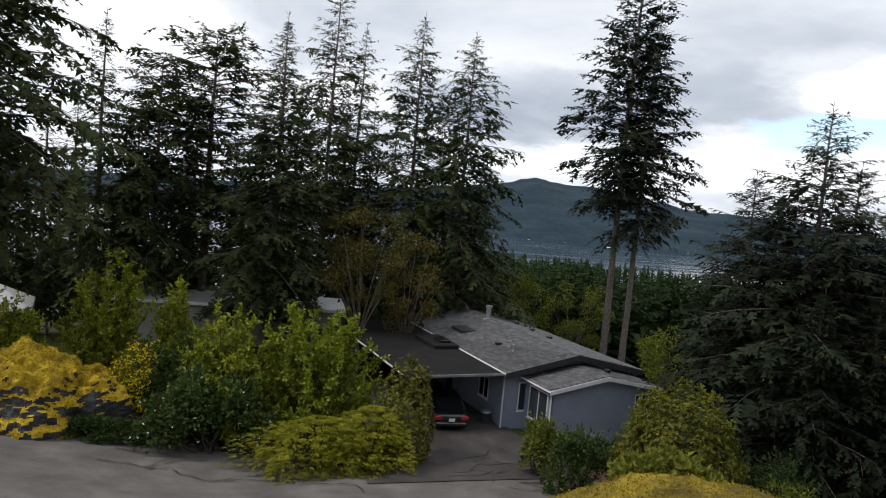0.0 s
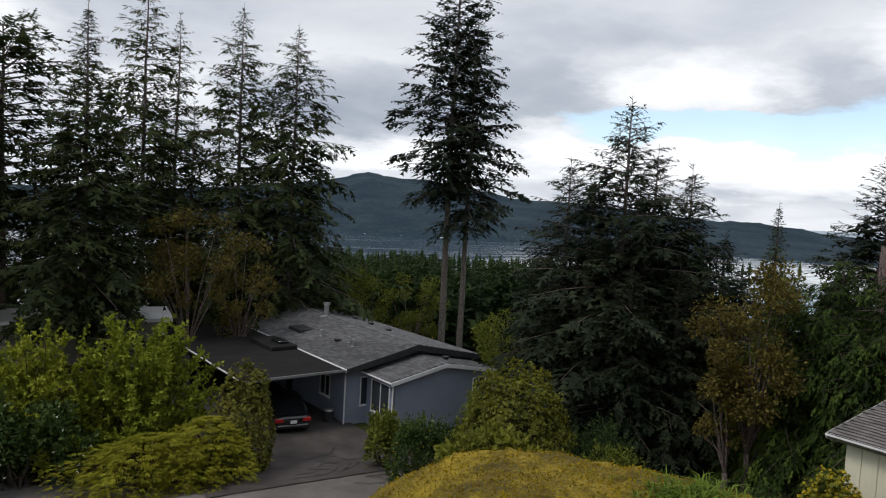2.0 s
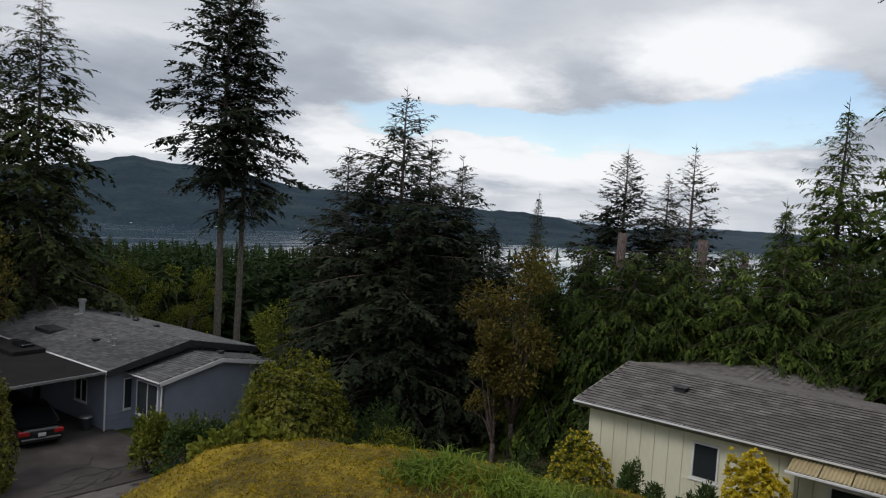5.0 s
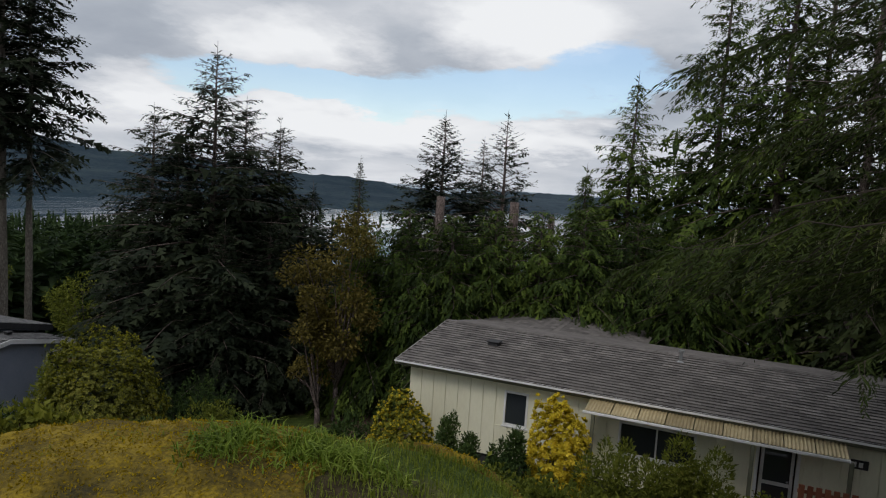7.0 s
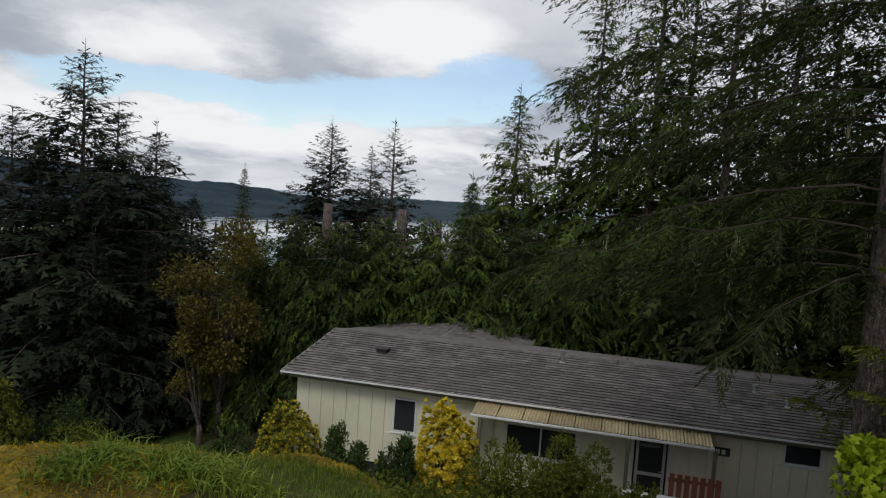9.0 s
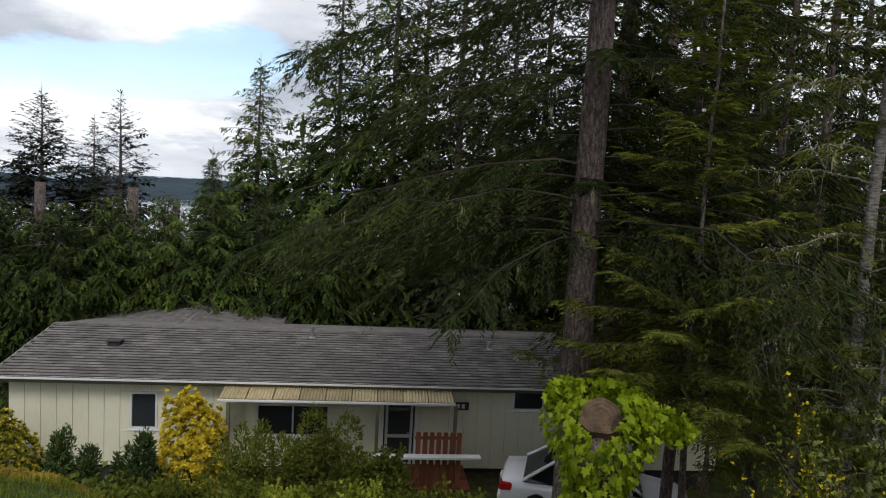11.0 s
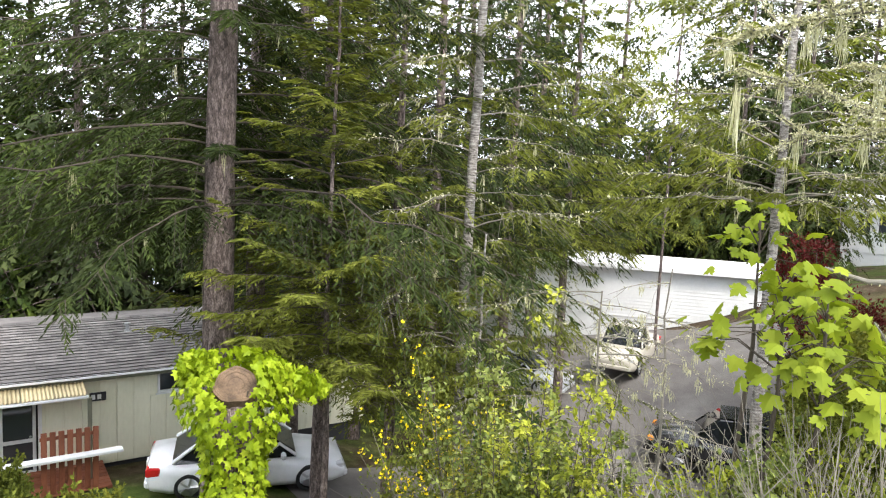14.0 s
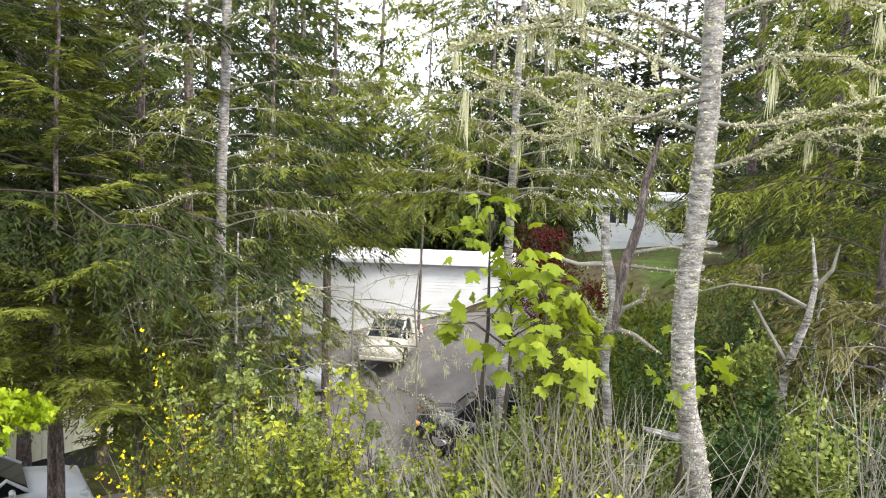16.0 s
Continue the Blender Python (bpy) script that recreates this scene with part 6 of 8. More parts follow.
for bg, d, top, sp in ((12.0, 52, 13.5, 3.8), (6.5, 53, 12.5, 3.6), (2.6, 53, 12.0, 3.6), (-1.0, 53, 12.5, 3.6), (10.0, 56, 14.5, 3.4), (-21.0, 58, 9.5, 3.0), (16.5, 52, 15.5, 4.0), (14.0, 54, 13.0, 3.8), (-2.5, 56, 13.5, 3.4), (-3.0, 62, 15, 3.4), (-5.5, 52, 16.5, 3.8), (-11.5, 54, 16.0, 3.8), (-13.2, 63, 18.0, 3.8), (-17.0, 54, 14.5, 3.8), (2.0, 60, 17.5, 4.0), (6.0, 62, 17.5, 4.0), (-20.5, 62, 12.0, 3.6), (-9.4, 64, 18, 3.8)):
    fir(bg, d, top, sp, "shaded fir in the dense stand", branches=64, low=1.5, twigs=18, width=0.26)
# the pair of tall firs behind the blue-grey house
fir(-31.6, 55, 30.5, 4.7, "very tall fir with bare pale lower trunk", low=14.5, branches=105, trunk_r=0.3, mats=(M_BARK_PALE, M_FIR_SHADED), droop=0.25, rise=0.8, ragged=0.45, taper=0.6, group="pair of tall firs")
fir(-33.1, 55.5, 25.0, 4.4, "tall leaning fir with bare pale lower trunk", low=12.0, branches=85, trunk_r=0.27, mats=(M_BARK_PALE, M_FIR_SHADED), droop=0.35, ragged=0.5, taper=0.55, group="pair of tall firs")
# the dark group east of the house, its shade put into the needle colour
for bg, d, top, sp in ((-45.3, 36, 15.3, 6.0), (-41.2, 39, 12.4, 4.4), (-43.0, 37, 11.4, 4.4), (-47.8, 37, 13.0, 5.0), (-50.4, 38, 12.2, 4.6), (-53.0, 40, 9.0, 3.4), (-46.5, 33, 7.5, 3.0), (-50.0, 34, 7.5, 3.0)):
    fir(bg, d, top, sp, "dark dense fir on the slope", branches=120, low=0.8, droop=0.4, taper=0.62, ragged=0.5, twigs=36, twig_len=0.26, width=0.3, mats=(M_BARK, M_FIR_SHADED))
fir(-56.7, 62, 11.2, 3.0)
fir(-63.4, 42, 13.6, 5.2, "dark fir with even layered branches", taper=0.75, branches=110, droop=0.2, ragged=0.2, rise=0.6, mats=(M_BARK, M_FIR_SHADED))
fir(-66.6, 48, 12.6, 4.4, taper=0.75, branches=90, mats=(M_BARK, M_FIR_SHADED))
fir(-68.4, 44, 14.0, 5.0, "airy young fir with thin leader", taper=0.75, branches=75, gap=0.1, droop=0.15, ragged=0.2, rise=0.6, mats=(M_BARK, M_FIR_SHADED), twigs=17)
CED = (M_BARK, M_CEDAR)
for bg, d, top, sp in ((-78.2, 38, 15.6, 5.4), (-84.3, 35, 21.0, 5.2), (-88.5, 33, 24.0, 5.0), (-74.8, 37, 10.8, 3.2)):
    fir(bg, d, top, sp, "dense green cedar with hanging sprays", branches=130, mats=CED, low=0.8, droop=0.6, sag=0.6, twigs=34, twig_len=0.26, width=0.32, name="cedar_tree", group="cedars behind the cream home")
for bg, d, top, sp in ((-57.5, 33, 7.8, 3.0), (-61.0, 32, 8.7, 3.1), (-64.5, 31, 8.6, 3.0), (-68.0, 31.5, 8.9, 3.1), (-71.5, 31, 9.0, 3.2), (-75.0, 30.5, 9.2, 3.2), (-79.0, 31, 8.8, 3.2), (-83.0, 30, 8.5, 3.0)):
    fir(bg, d, top, sp, "low spreading cedar with arching sprays", branches=105, mats=CED, low=0.5, droop=0.75, sag=0.7, taper=0.45, width=0.26, twigs=34, twig_len=0.27, name="cedar_tree", group="cedars behind the cream home")
for bg, d, top, sp in ((-91, 35, 24, 4.8), (-94, 30, 25, 4.6), (-98, 32, 22, 4.6), (-104.5, 32, 27, 5.0), (-110, 31, 27, 5.0), (-116.5, 32, 26, 5.0), (-122.5, 33, 24, 5.0), (-131, 44, 19, 4.6), (-137, 45, 14, 4.4), (-146.5, 42, 19, 4.4), (-153, 57, 20, 4.6), (-163.5, 44, 20, 4.4), (-166, 34, 20, 4.4), (-170, 30, 19, 4.2), (-176, 28, 19, 4.2), (-143, 50, 20, 4.4), (-134, 52, 16.5, 4.6), (-128, 40, 27, 4.6), (-121.5, 36, 27, 4.6), (-139, 56, 16, 4.6), (-146, 58, 22, 4.6), (-149.5, 58, 26, 4.6), (-156.5, 60, 27, 4.6), (-160.5, 58, 27, 4.6), (-137, 62, 16.5, 4.6), (-168, 40, 27, 4.6), (-173, 38, 26, 4.6), (-179, 36, 26, 4.6), (-111.5, 38, 28, 4.6), (-106, 38, 28, 4.6), (-100.5, 38, 27, 4.6), (-95.5, 38, 26, 4.6), (-116, 40, 28, 4.6)):
    fir(bg, d, top, sp, "dark fir of the wood behind the homes", branches=96 if bg > -120 else 50, low=1.5, width=0.28, twigs=20, twig_len=0.34, group="firs behind the homes")


for bg, d, top, sp in ((-126.5, 50, 30, 6.0), (-142.8, 50, 25, 5.4), (-145.5, 52, 29, 6.0), (-148.5, 54, 30, 6.0), (-151.5, 60, 31, 6.2), (-154.5, 62, 31, 6.2), (-158.0, 62, 31, 6.2), (-161.5, 56, 30, 6.0), (-165.0, 50, 29, 6.0), (-169.5, 46, 28, 6.0)):
    fir(bg, d, top, sp, "tall full-crowned fir closing the view", branches=84, low=1.5, taper=0.5, width=0.34, twigs=20, twig_len=0.3, group="firs behind the homes")


# broken cedar trunks
def snag(name, label, m, h, r, mat, seed, stubs=4, stub_len=0.8, lean=(0, 0)):
    rng = np.random.default_rng(seed)
    b = Bag()
    z = np.linspace(-0.5, h, 9)
    path = np.column_stack([lean[0] * np.clip(z / h, 0, 1) ** 1.3 + rng.normal(0, 0.02, 9), lean[1] * np.clip(z / h, 0, 1) ** 1.3 + rng.normal(0, 0.02, 9), z])
    b.tube(path, r * (1.08 - 0.3 * np.clip(z / h, 0, 1)), 10)
    t = thing(name, label, "tree", m)
    part("trunk", b, mat, t, smooth=True)
    for k in range(stubs):
        hz = h * rng.uniform(0.35, 0.98)
        a = rng.uniform(0, 2 * math.pi)
        L = stub_len * rng.uniform(0.5, 1.4)
        s = np.linspace(0, 1, 6)
        c = np.array([np.interp(hz, z, path[:, 0]), np.interp(hz, z, path[:, 1]), hz])
        p = c + np.column_stack([np.cos(a + 0.6 * s * rng.normal()) * L * s, np.sin(a + 0.5 * s) * L * s, (rng.uniform(-0.3, 0.7) * s + 0.2 * s ** 2) * L])
        part("limb", Bag().tube(p, r * 0.28 * (1.1 - s), 6), mat, t)
    return t


for bg, d, top, r in ((-63.3, 34.5, 9.3, 0.27), (-69.3, 34.5, 9.25, 0.29), (-72.3, 34, 8.7, 0.2)):
    x, y = polar(bg, d)
    snag("broken_trunk", "broken brown cedar trunk above the sprays", pose(x, y, gz(x, y)), top - gz(x, y), r, M_BARK, int(-bg), 5, 1.6)

# leafy trees
def leafy_tree(name, label, bearing, d, top, rx, leaves, mat, low=0.35, leaf=(0.16, 0.09), seed=1, trunk_r=0.12, lobes=26, trunk_mat=None):
    x, y = polar(bearing, d)
    z = gz(x, y)
    H = top - z
    rng = np.random.default_rng(seed)
    t = thing(name, label, "tree", pose(x, y, z))
    limbs, crown = Bag(), Bag()
    c = unit(rng.normal(0, 1, (lobes, 3))) * rng.uniform(0.3, 0.9, (lobes, 1)) ** 0.6 * (rx, rx, H * (1 - low) / 2) + (0, 0, H * (1 + low) / 2)
    fork = np.array([0, 0, H * low * 0.7])
    tb = Bag().tube([(0, 0, -0.3), fork * 0.5 + (0.05, 0, 0), fork], (trunk_r * 1.3, trunk_r, trunk_r * 0.85), 9)
    for e in c:
        s = np.linspace(0, 1, 6)[:, None]
        p = fork + (e - fork) * s + np.array([0, 0, 0.12 * H]) * (s * (1 - s)) + rng.normal(0, 0.05, (6, 3)) * s
        tb.tube(p, np.linspace(trunk_r * 0.55, 0.01, 6), 5, cap=False)
    size = rng.uniform(0.22, 0.4, lobes) * rx
    w = rng.choice(lobes, leaves)
    n = unit(rng.normal(0, 1, (leaves, 3)))
    p = c[w] + n * (size[w] * rng.uniform(0.4, 1.15, leaves))[:, None] * (1, 1, 0.75)
    s = rng.uniform(0.7, 1.3, leaves)
    crown.kites(p, n + rng.normal(0, 0.7, (leaves, 3)) - (0, 0, 0.2), rng.normal(0, 0.5, (leaves, 3)) + (0, 0, 1), leaf[0] * s, leaf[1] * s, 0.2)
    part("trunk", tb, trunk_mat or M_BARK, t, smooth=True)
    part("crown", crown, mat, t)
    return t


leafy_tree("madrona_tree", "bronze-leaved madrona with bare forking trunk", -11.6, 42, 9.4, 2.6, 5200, M_BRONZE, 0.3, seed=3, lobes=20)
leafy_tree("madrona_tree", "bronze-leaved madrona leaning beside a fir", -15.4, 43, 8.0, 2.0, 3400, M_BRONZE, 0.3, seed=4, lobes=16)
leafy_tree("maple_tree", "maple with olive-bronze spring leaves", -55.6, 31, 9.0, 2.3, 9500, M_BRONZE, 0.22, seed=5, lobes=30)
leafy_tree("maple_tree", "bronze-tinged maple in the shade", -54.2, 30, 5.2, 1.5, 1100, M_BRONZE, 0.2, seed=6, lobes=8)
leafy_tree("alder_tree", "fresh green young alder", -36.9, 46, 3.6, 2.2, 6000, M_GREEN, 0.15, seed=7)
leafy_tree("alder_tree", "green young alder on the slope", -39.8, 42, 3.2, 2.2, 5000, M_GREEN, 0.15, seed=8)
leafy_tree("alder_tree", "green alder behind the house", -24.5, 58, 4.8, 3.0, 6500, M_GREEN, 0.15, seed=9)
leafy_tree("alder_tree", "fresh green alder beside the firs", -17.5, 56, 5.8, 2.6, 5500, M_LIME, 0.15, seed=10)
leafy_tree("alder_tree", "green alder in front of the firs", -29.0, 60, 4.2, 3.0, 6000, M_GREEN, 0.15, seed=11)
leafy_tree("plum_tree", "dark red-leaved ornamental plum", -149.6, 24, 8.8, 1.7, 6500, M_RED, 0.3, leaf=(0.11, 0.06), seed=12)

# far woods down to the water
rng = np.random.default_rng(21)
spots = []
for k in range(1150):
    bg = rng.uniform(-52, -14) if k < 620 else rng.uniform(-105, 28)
    d = 62 + (130 * rng.random() if k < 620 else 420 * rng.random() ** 1.4)
    x, y = polar(bg, d)
    tilt = 3.85 + 0.6 * noise.noise((bg * 0.35, d * 0.02, 0)) if bg > -48 else 2.6 if bg > -60 else 2.5 if bg > -80 else -6.0
    h = 10 - d * math.tan(radians(tilt)) - gz(x, y) - abs(rng.normal(0, 1.3))
    spots.append((x, y, float(np.clip(h, 4, 27 if bg > -80 else 20))))
woods("far_woods", "mixed conifer woods sloping down to the inlet", spots, M_WOODS, 5)

# ---- shrubs and trees by the road ----
arching_shrub("shrub", "tall vase-shaped shrub in fresh spring leaf", stand(7.2, 36), 31, 2.6, 2.2, 6.7, 74, 17, 15, M_FRESH, (0.16, 0.085), lean=0.15)
arching_shrub("young_tree", "narrow lime-green young tree", stand(2.5, 35), 32, 1.0, 0.9, 6.0, 40, 15, 15, M_FRESH, (0.18, 0.1), "tree", 0.0)
shrub("broom_bush", "broom bush covered in yellow flowers", stand(5.3, 32.0), 33, 1.15, 1.0, 3.7, 3600, M_OLIVE, (0.1, 0.03), flowers=(900, M_FLOWER, 0.08))
arching_shrub("shrub", "large spreading green shrub beside the drive", stand(-8.4, 30.6), 34, 3.4, 2.4, 10 - 30.3 * math.tan(radians(8.9)) - gz(*polar(-7.3, 30.3)), 125, 18, 13, M_LIME, (0.17, 0.1))
arching_shrub("shrub", "green shrub with pale new leaves", stand(-1.8, 30.8), 35, 2.4, 2.0, 10 - 30.8 * math.tan(radians(9.9)) - gz(*polar(-1.8, 30.8)), 100, 17, 13, M_FRESH, (0.16, 0.095))
shrub("flowering_shrub", "dark green shrub with clusters of white flowers", stand(-0.6, 29.2), 36, 2.6, 1.7, 3.4, 13000, M_DARK, (0.15, 0.08), flowers=(170, M_WHITEFL, 0.09), lobes=20)
layered_shrub("low_shrub", "low spreading yellow-green evergreen over the road edge", stand(-9.2, 27.6), 37, 3.0, 1.7, 2.2, 3600, M_YELLOWGREEN, 0.26)
layered_shrub("low_shrub", "yellow-green layered evergreen at the drive", stand(-13.4, 28.3), 38, 2.2, 1.6, 2.6, 2800, M_YELLOWGREEN, 0.26)
dome_shrub("rhododendron", "rounded olive rhododendron beside the carport", stand(-16.2, 29.4), 39, 1.35, 1.2, 10 - 29.4 * math.tan(radians(12.7)) - gz(*polar(-16.2, 29.4)), 2200, M_RHODO, (0.12, 0.048), M_BRONZE, 0.25)
dome_shrub("rhododendron", "large domed rhododendron with yellowish new growth", stand(-38.0, 27.4), 40, 2.6, 2.3, 10 - 27.4 * math.tan(radians(12.5)) - gz(*polar(-37.2, 27.4)), 5600, M_RHODO, (0.11, 0.045), M_YELLOWGREEN, 0.45)
shrub("shrub", "dark green shrub with yellow tips before the bay", stand(-30.5, 27.8), 41, 1.5, 1.1, 2.9, 7020, M_DARK, (0.12, 0.05), flowers=(130, M_FLOWER, 0.06), lobes=16)
shrub("shrub", "loose green shrub under the window", stand(-27.2, 29.3), 42, 0.8, 0.7, 3.3, 3510, M_GREEN, (0.13, 0.06), lobes=12, loose=0.7)
shrub("shrub", "tall thin green shrub at the house corner", stand(-34.6, 28.2), 43, 0.8, 0.8, 4.2, 3240, M_GREEN, (0.12, 0.05), lobes=12, loose=0.7)
shrub("azalea", "azalea in full yellow bloom", stand(-30.4, 52), 44, 1.3, 1.1, 3.0, 3375, M_OLIVE, (0.12, 0.06), flowers=(600, M_FLOWER, 0.14))
shrub("shrub", "dark green shrub in the bed", stand(2.4, 32.5), 45, 2.2, 1.5, 3.9, 11000, M_DARK, (0.12, 0.06))
shrub("shrub", "green shrub at the rock's foot", stand(13.5, 31.0), 46, 1.2, 0.9, 1.0, 4050, M_DARK, (0.12, 0.06))
arching_shrub("shrub", "bright green shrub behind the rock", stand(14.0, 35.0), 47, 2.2, 1.8, 4.6, 60, 15, 15, M_FRESH, (0.16, 0.085))
shrub("ground_cover", "dark low plants along the road edge", stand(7.6, 29.8), 48, 2.6, 0.8, 0.9, 6480, M_DARK, (0.1, 0.05), flat=0.5)
for k, (bg, d, h, rx) in enumerate(((-35.5, 24.5, 1.6, 1.5), (-42.5, 25.0, 2.0, 1.4), (-46.0, 26.5, 2.0, 1.6), (-44.5, 29.5, 2.6, 1.8), (-49.0, 24.5, 1.5, 1.3), (-57.5, 23.5, 1.6, 1.2), (-52.0, 22.5, 1.3, 1.2))):
    shrub("conifer_shrub" if k in (0, 4, 6) else "shrub", "small dark evergreen on the slope" if k in (0, 4, 6) else "shaded green shrub on the slope", stand(bg, d), 60 + k, rx * (0.5 if k in (0, 4, 6) else 1), rx * (0.5 if k in (0, 4, 6) else 1), h, 3600, M_DARK if k % 2 else M_GREEN, (0.1, 0.04))
# the mossy rock at the road
def boulder(name, label, m, rx, ry, h, seed, moss_mat, cover=0.45):
    t = thing(name, label, "rock", m)
    n, k = 90, 200
    th = np.linspace(0, math.pi / 2 * 1.12, n)
    ph = np.linspace(0, 2 * math.pi, k, endpoint=False)
    T_, P_ = np.meshgrid(th, ph, indexing="ij")
    d = np.stack([np.sin(T_) * np.cos(P_), np.sin(T_) * np.sin(P_), np.cos(T_)], -1)
    f = np.array([1 + 0.28 * noise.fractal(Vector(x) * 1.6 + Vector((seed, 0, 0)), 0.9, 2.0, 5) + 0.05 * noise.noise(Vector(x) * 9.0 + Vector((seed, 1, 2))) for x in d.reshape(-1, 3)]).reshape(n, k)
    v = d * f[..., None] * (rx, ry, h)
    i, j = np.meshgrid(np.arange(n - 1), np.arange(k), indexing="ij")
    j2 = (j + 1) % k
    q = np.stack([i * k + j, (i + 1) * k + j, (i + 1) * k + j2, i * k + j2], -1).reshape(-1, 4)
    b = Bag()
    b.add(v.reshape(-1, 3), q)
    part("stone", b, M_ROCK, t)
    # moss cushions where the stone is flat enough
    vv = v.reshape(-1, 3)
    ctr = vv[q].mean(1)
    nrm = unit(np.cross(vv[q][:, 2] - vv[q][:, 0], vv[q][:, 3] - vv[q][:, 1]))
    patch = np.array([noise.fractal(Vector(c) * 0.55 + Vector((seed * 2.0, 3, 1)), 0.8, 2.0, 4) for c in ctr])
    keep = (nrm[:, 2] * 0.7 + patch * 0.5 + 0.35 * ctr[:, 2] / h) > (1 - cover)
    raised = (vv + unit(vv / (rx, ry, h)) * 0.05)
    used, inv = np.unique(q[keep], return_inverse=True)
    part("moss_cushion", Bag().add(raised[used], inv.reshape(-1, 4)), M_ROCKMOSS, t, "golden-yellow moss", smooth=True)
    vv = raised
    rng = np.random.default_rng(int(seed * 10))
    src = np.where(keep)[0]
    area = np.linalg.norm(np.cross(vv[q][:, 2] - vv[q][:, 0], vv[q][:, 3] - vv[q][:, 1]), axis=1)[src]
    pick = src[rng.choice(len(src), 17000, p=area / area.sum())]
    w = rng.dirichlet((1, 1, 1, 1), len(pick))
    p = (vv[q[pick]] * w[..., None]).sum(1)
    dd = nrm[pick] + rng.normal(0, 0.65, (len(pick), 3))
    mb = Bag()
    s = rng.uniform(0.6, 1.4, len(pick))
    mb.kites(p, dd, rng.normal(0, 1, (len(pick), 3)), 0.06 * s, 0.04 * s)
    tagged(part("moss", mb, moss_mat, t, "golden-yellow moss"), kind="stuff")
    return t


x, y = polar(11.0, 31.8)
boulder("boulder", "grey rock outcrop capped with golden moss", pose(x, y, gz(x, y) - 0.3, 0, 0, 20), 3.5, 2.3, 3.0, 1.3, M_ROCKFUR, 0.62)

# ---- the knoll: golden moss, grass ----
def cover_points(seed, n, b0, b1, d0, d1):
    rng = np.random.default_rng(seed)
    bg, d = rng.uniform(min(b0, b1), max(b0, b1), n), np.sqrt(rng.uniform(d0 ** 2, d1 ** 2, n))
    x, y = -np.sin(np.radians(bg)) * d, np.cos(np.radians(bg)) * d
    return rng, x, y


def knoll_height(x, y):
    return np.array([noise.noise((a * 0.9, b * 0.9, 0.0)) * 0.10 + noise.noise((a * 3.1, b * 3.1, 5.0)) * 0.035 for a, b in zip(x, y)]) + ground_z(x, y)


rng, mx, my = cover_points(71, 66000, -15, -78, 2.0, 7.4)
patch = np.array([noise.fractal((a * 0.45, b * 0.45, 9.0), 0.8, 2.0, 4) for a, b in zip(mx, my)])
bearing_ = np.degrees(np.arctan2(-mx, my))
keep = patch * 0.9 + np.clip((bearing_ + 51) / 16, -0.9, 0.9) + np.clip((np.hypot(mx, my) - 4.95) * 2.5, -0.2, 1.2) > 0
keep &= (np.hypot(mx, my) > 2.2 + 0.8 * patch) & (bearing_ + 9 * patch < -15)
mx, my = mx[keep], my[keep]
lump = np.array([max(0.0, noise.fractal((a * 2.2, b * 2.2, 2.0), 0.8, 2.0, 4)) for a, b in zip(mx, my)])
mz = knoll_height(mx, my) + 0.03 + 0.07 * lump
k = len(mx)
b = Bag()
s = rng.uniform(0.6, 1.5, k)
b.kites(np.column_stack([mx, my, mz]), rng.normal(0, 0.7, (k, 3)) + (0, 0, 0.6), rng.normal(0, 1, (k, 3)), 0.016 * s, 0.009 * s)
tagged(part("moss_tips", b, M_MOSSFUR), "fine golden tips of the moss", "moss", kind="stuff")
# the cushion under the tips
step = 0.045
gx_, gy_ = np.meshgrid(np.arange(0.4, 7.2, step), np.arange(0.0, 7.4, step), indexing="ij")
dd_ = np.hypot(gx_, gy_)
bb_ = np.degrees(np.arctan2(-gx_, gy_))
pat = np.array([noise.fractal((a * 0.45, c * 0.45, 9.0), 0.8, 2.0, 4) for a, c in zip(gx_.ravel(), gy_.ravel())]).reshape(gx_.shape)
inside = (pat * 0.9 + np.clip((bb_ + 51) / 16, -0.9, 0.9) + np.clip((dd_ - 4.95) * 2.5, -0.2, 1.2) > -0.05) & (dd_ > 2.2 + 0.8 * pat) & (dd_ < 7.3) & (bb_ + 9 * pat < -15) & (bb_ > -79)
lump = np.array([max(0.0, noise.fractal((a * 2.2, c * 2.2, 2.0), 0.8, 2.0, 4)) + 0.25 * noise.noise((a * 14, c * 14, 1.0)) for a, c in zip(gx_.ravel(), gy_.ravel())]).reshape(gx_.shape)
zz_ = knoll_height(gx_.ravel(), gy_.ravel()).reshape(gx_.shape) + np.where(inside, 0.03 + 0.07 * lump, -0.03)
n0, n1 = gx_.shape
i, j = np.meshgrid(np.arange(n0 - 1), np.arange(n1 - 1), indexing="ij")
sel = inside[:-1, :-1] | inside[1:, 1:] | inside[1:, :-1] | inside[:-1, 1:]
q = np.stack([i * n1 + j, (i + 1) * n1 + j, (i + 1) * n1 + j + 1, i * n1 + j + 1], -1)[sel]
used, inv = np.unique(q, return_inverse=True)
b = Bag().add(np.column_stack([gx_.ravel(), gy_.ravel(), zz_.ravel()])[used], inv.reshape(-1, 4))
tagged(part("moss", b, M_MOSS, smooth=True), "golden-yellow moss cushions over the knoll", "moss", kind="stuff")


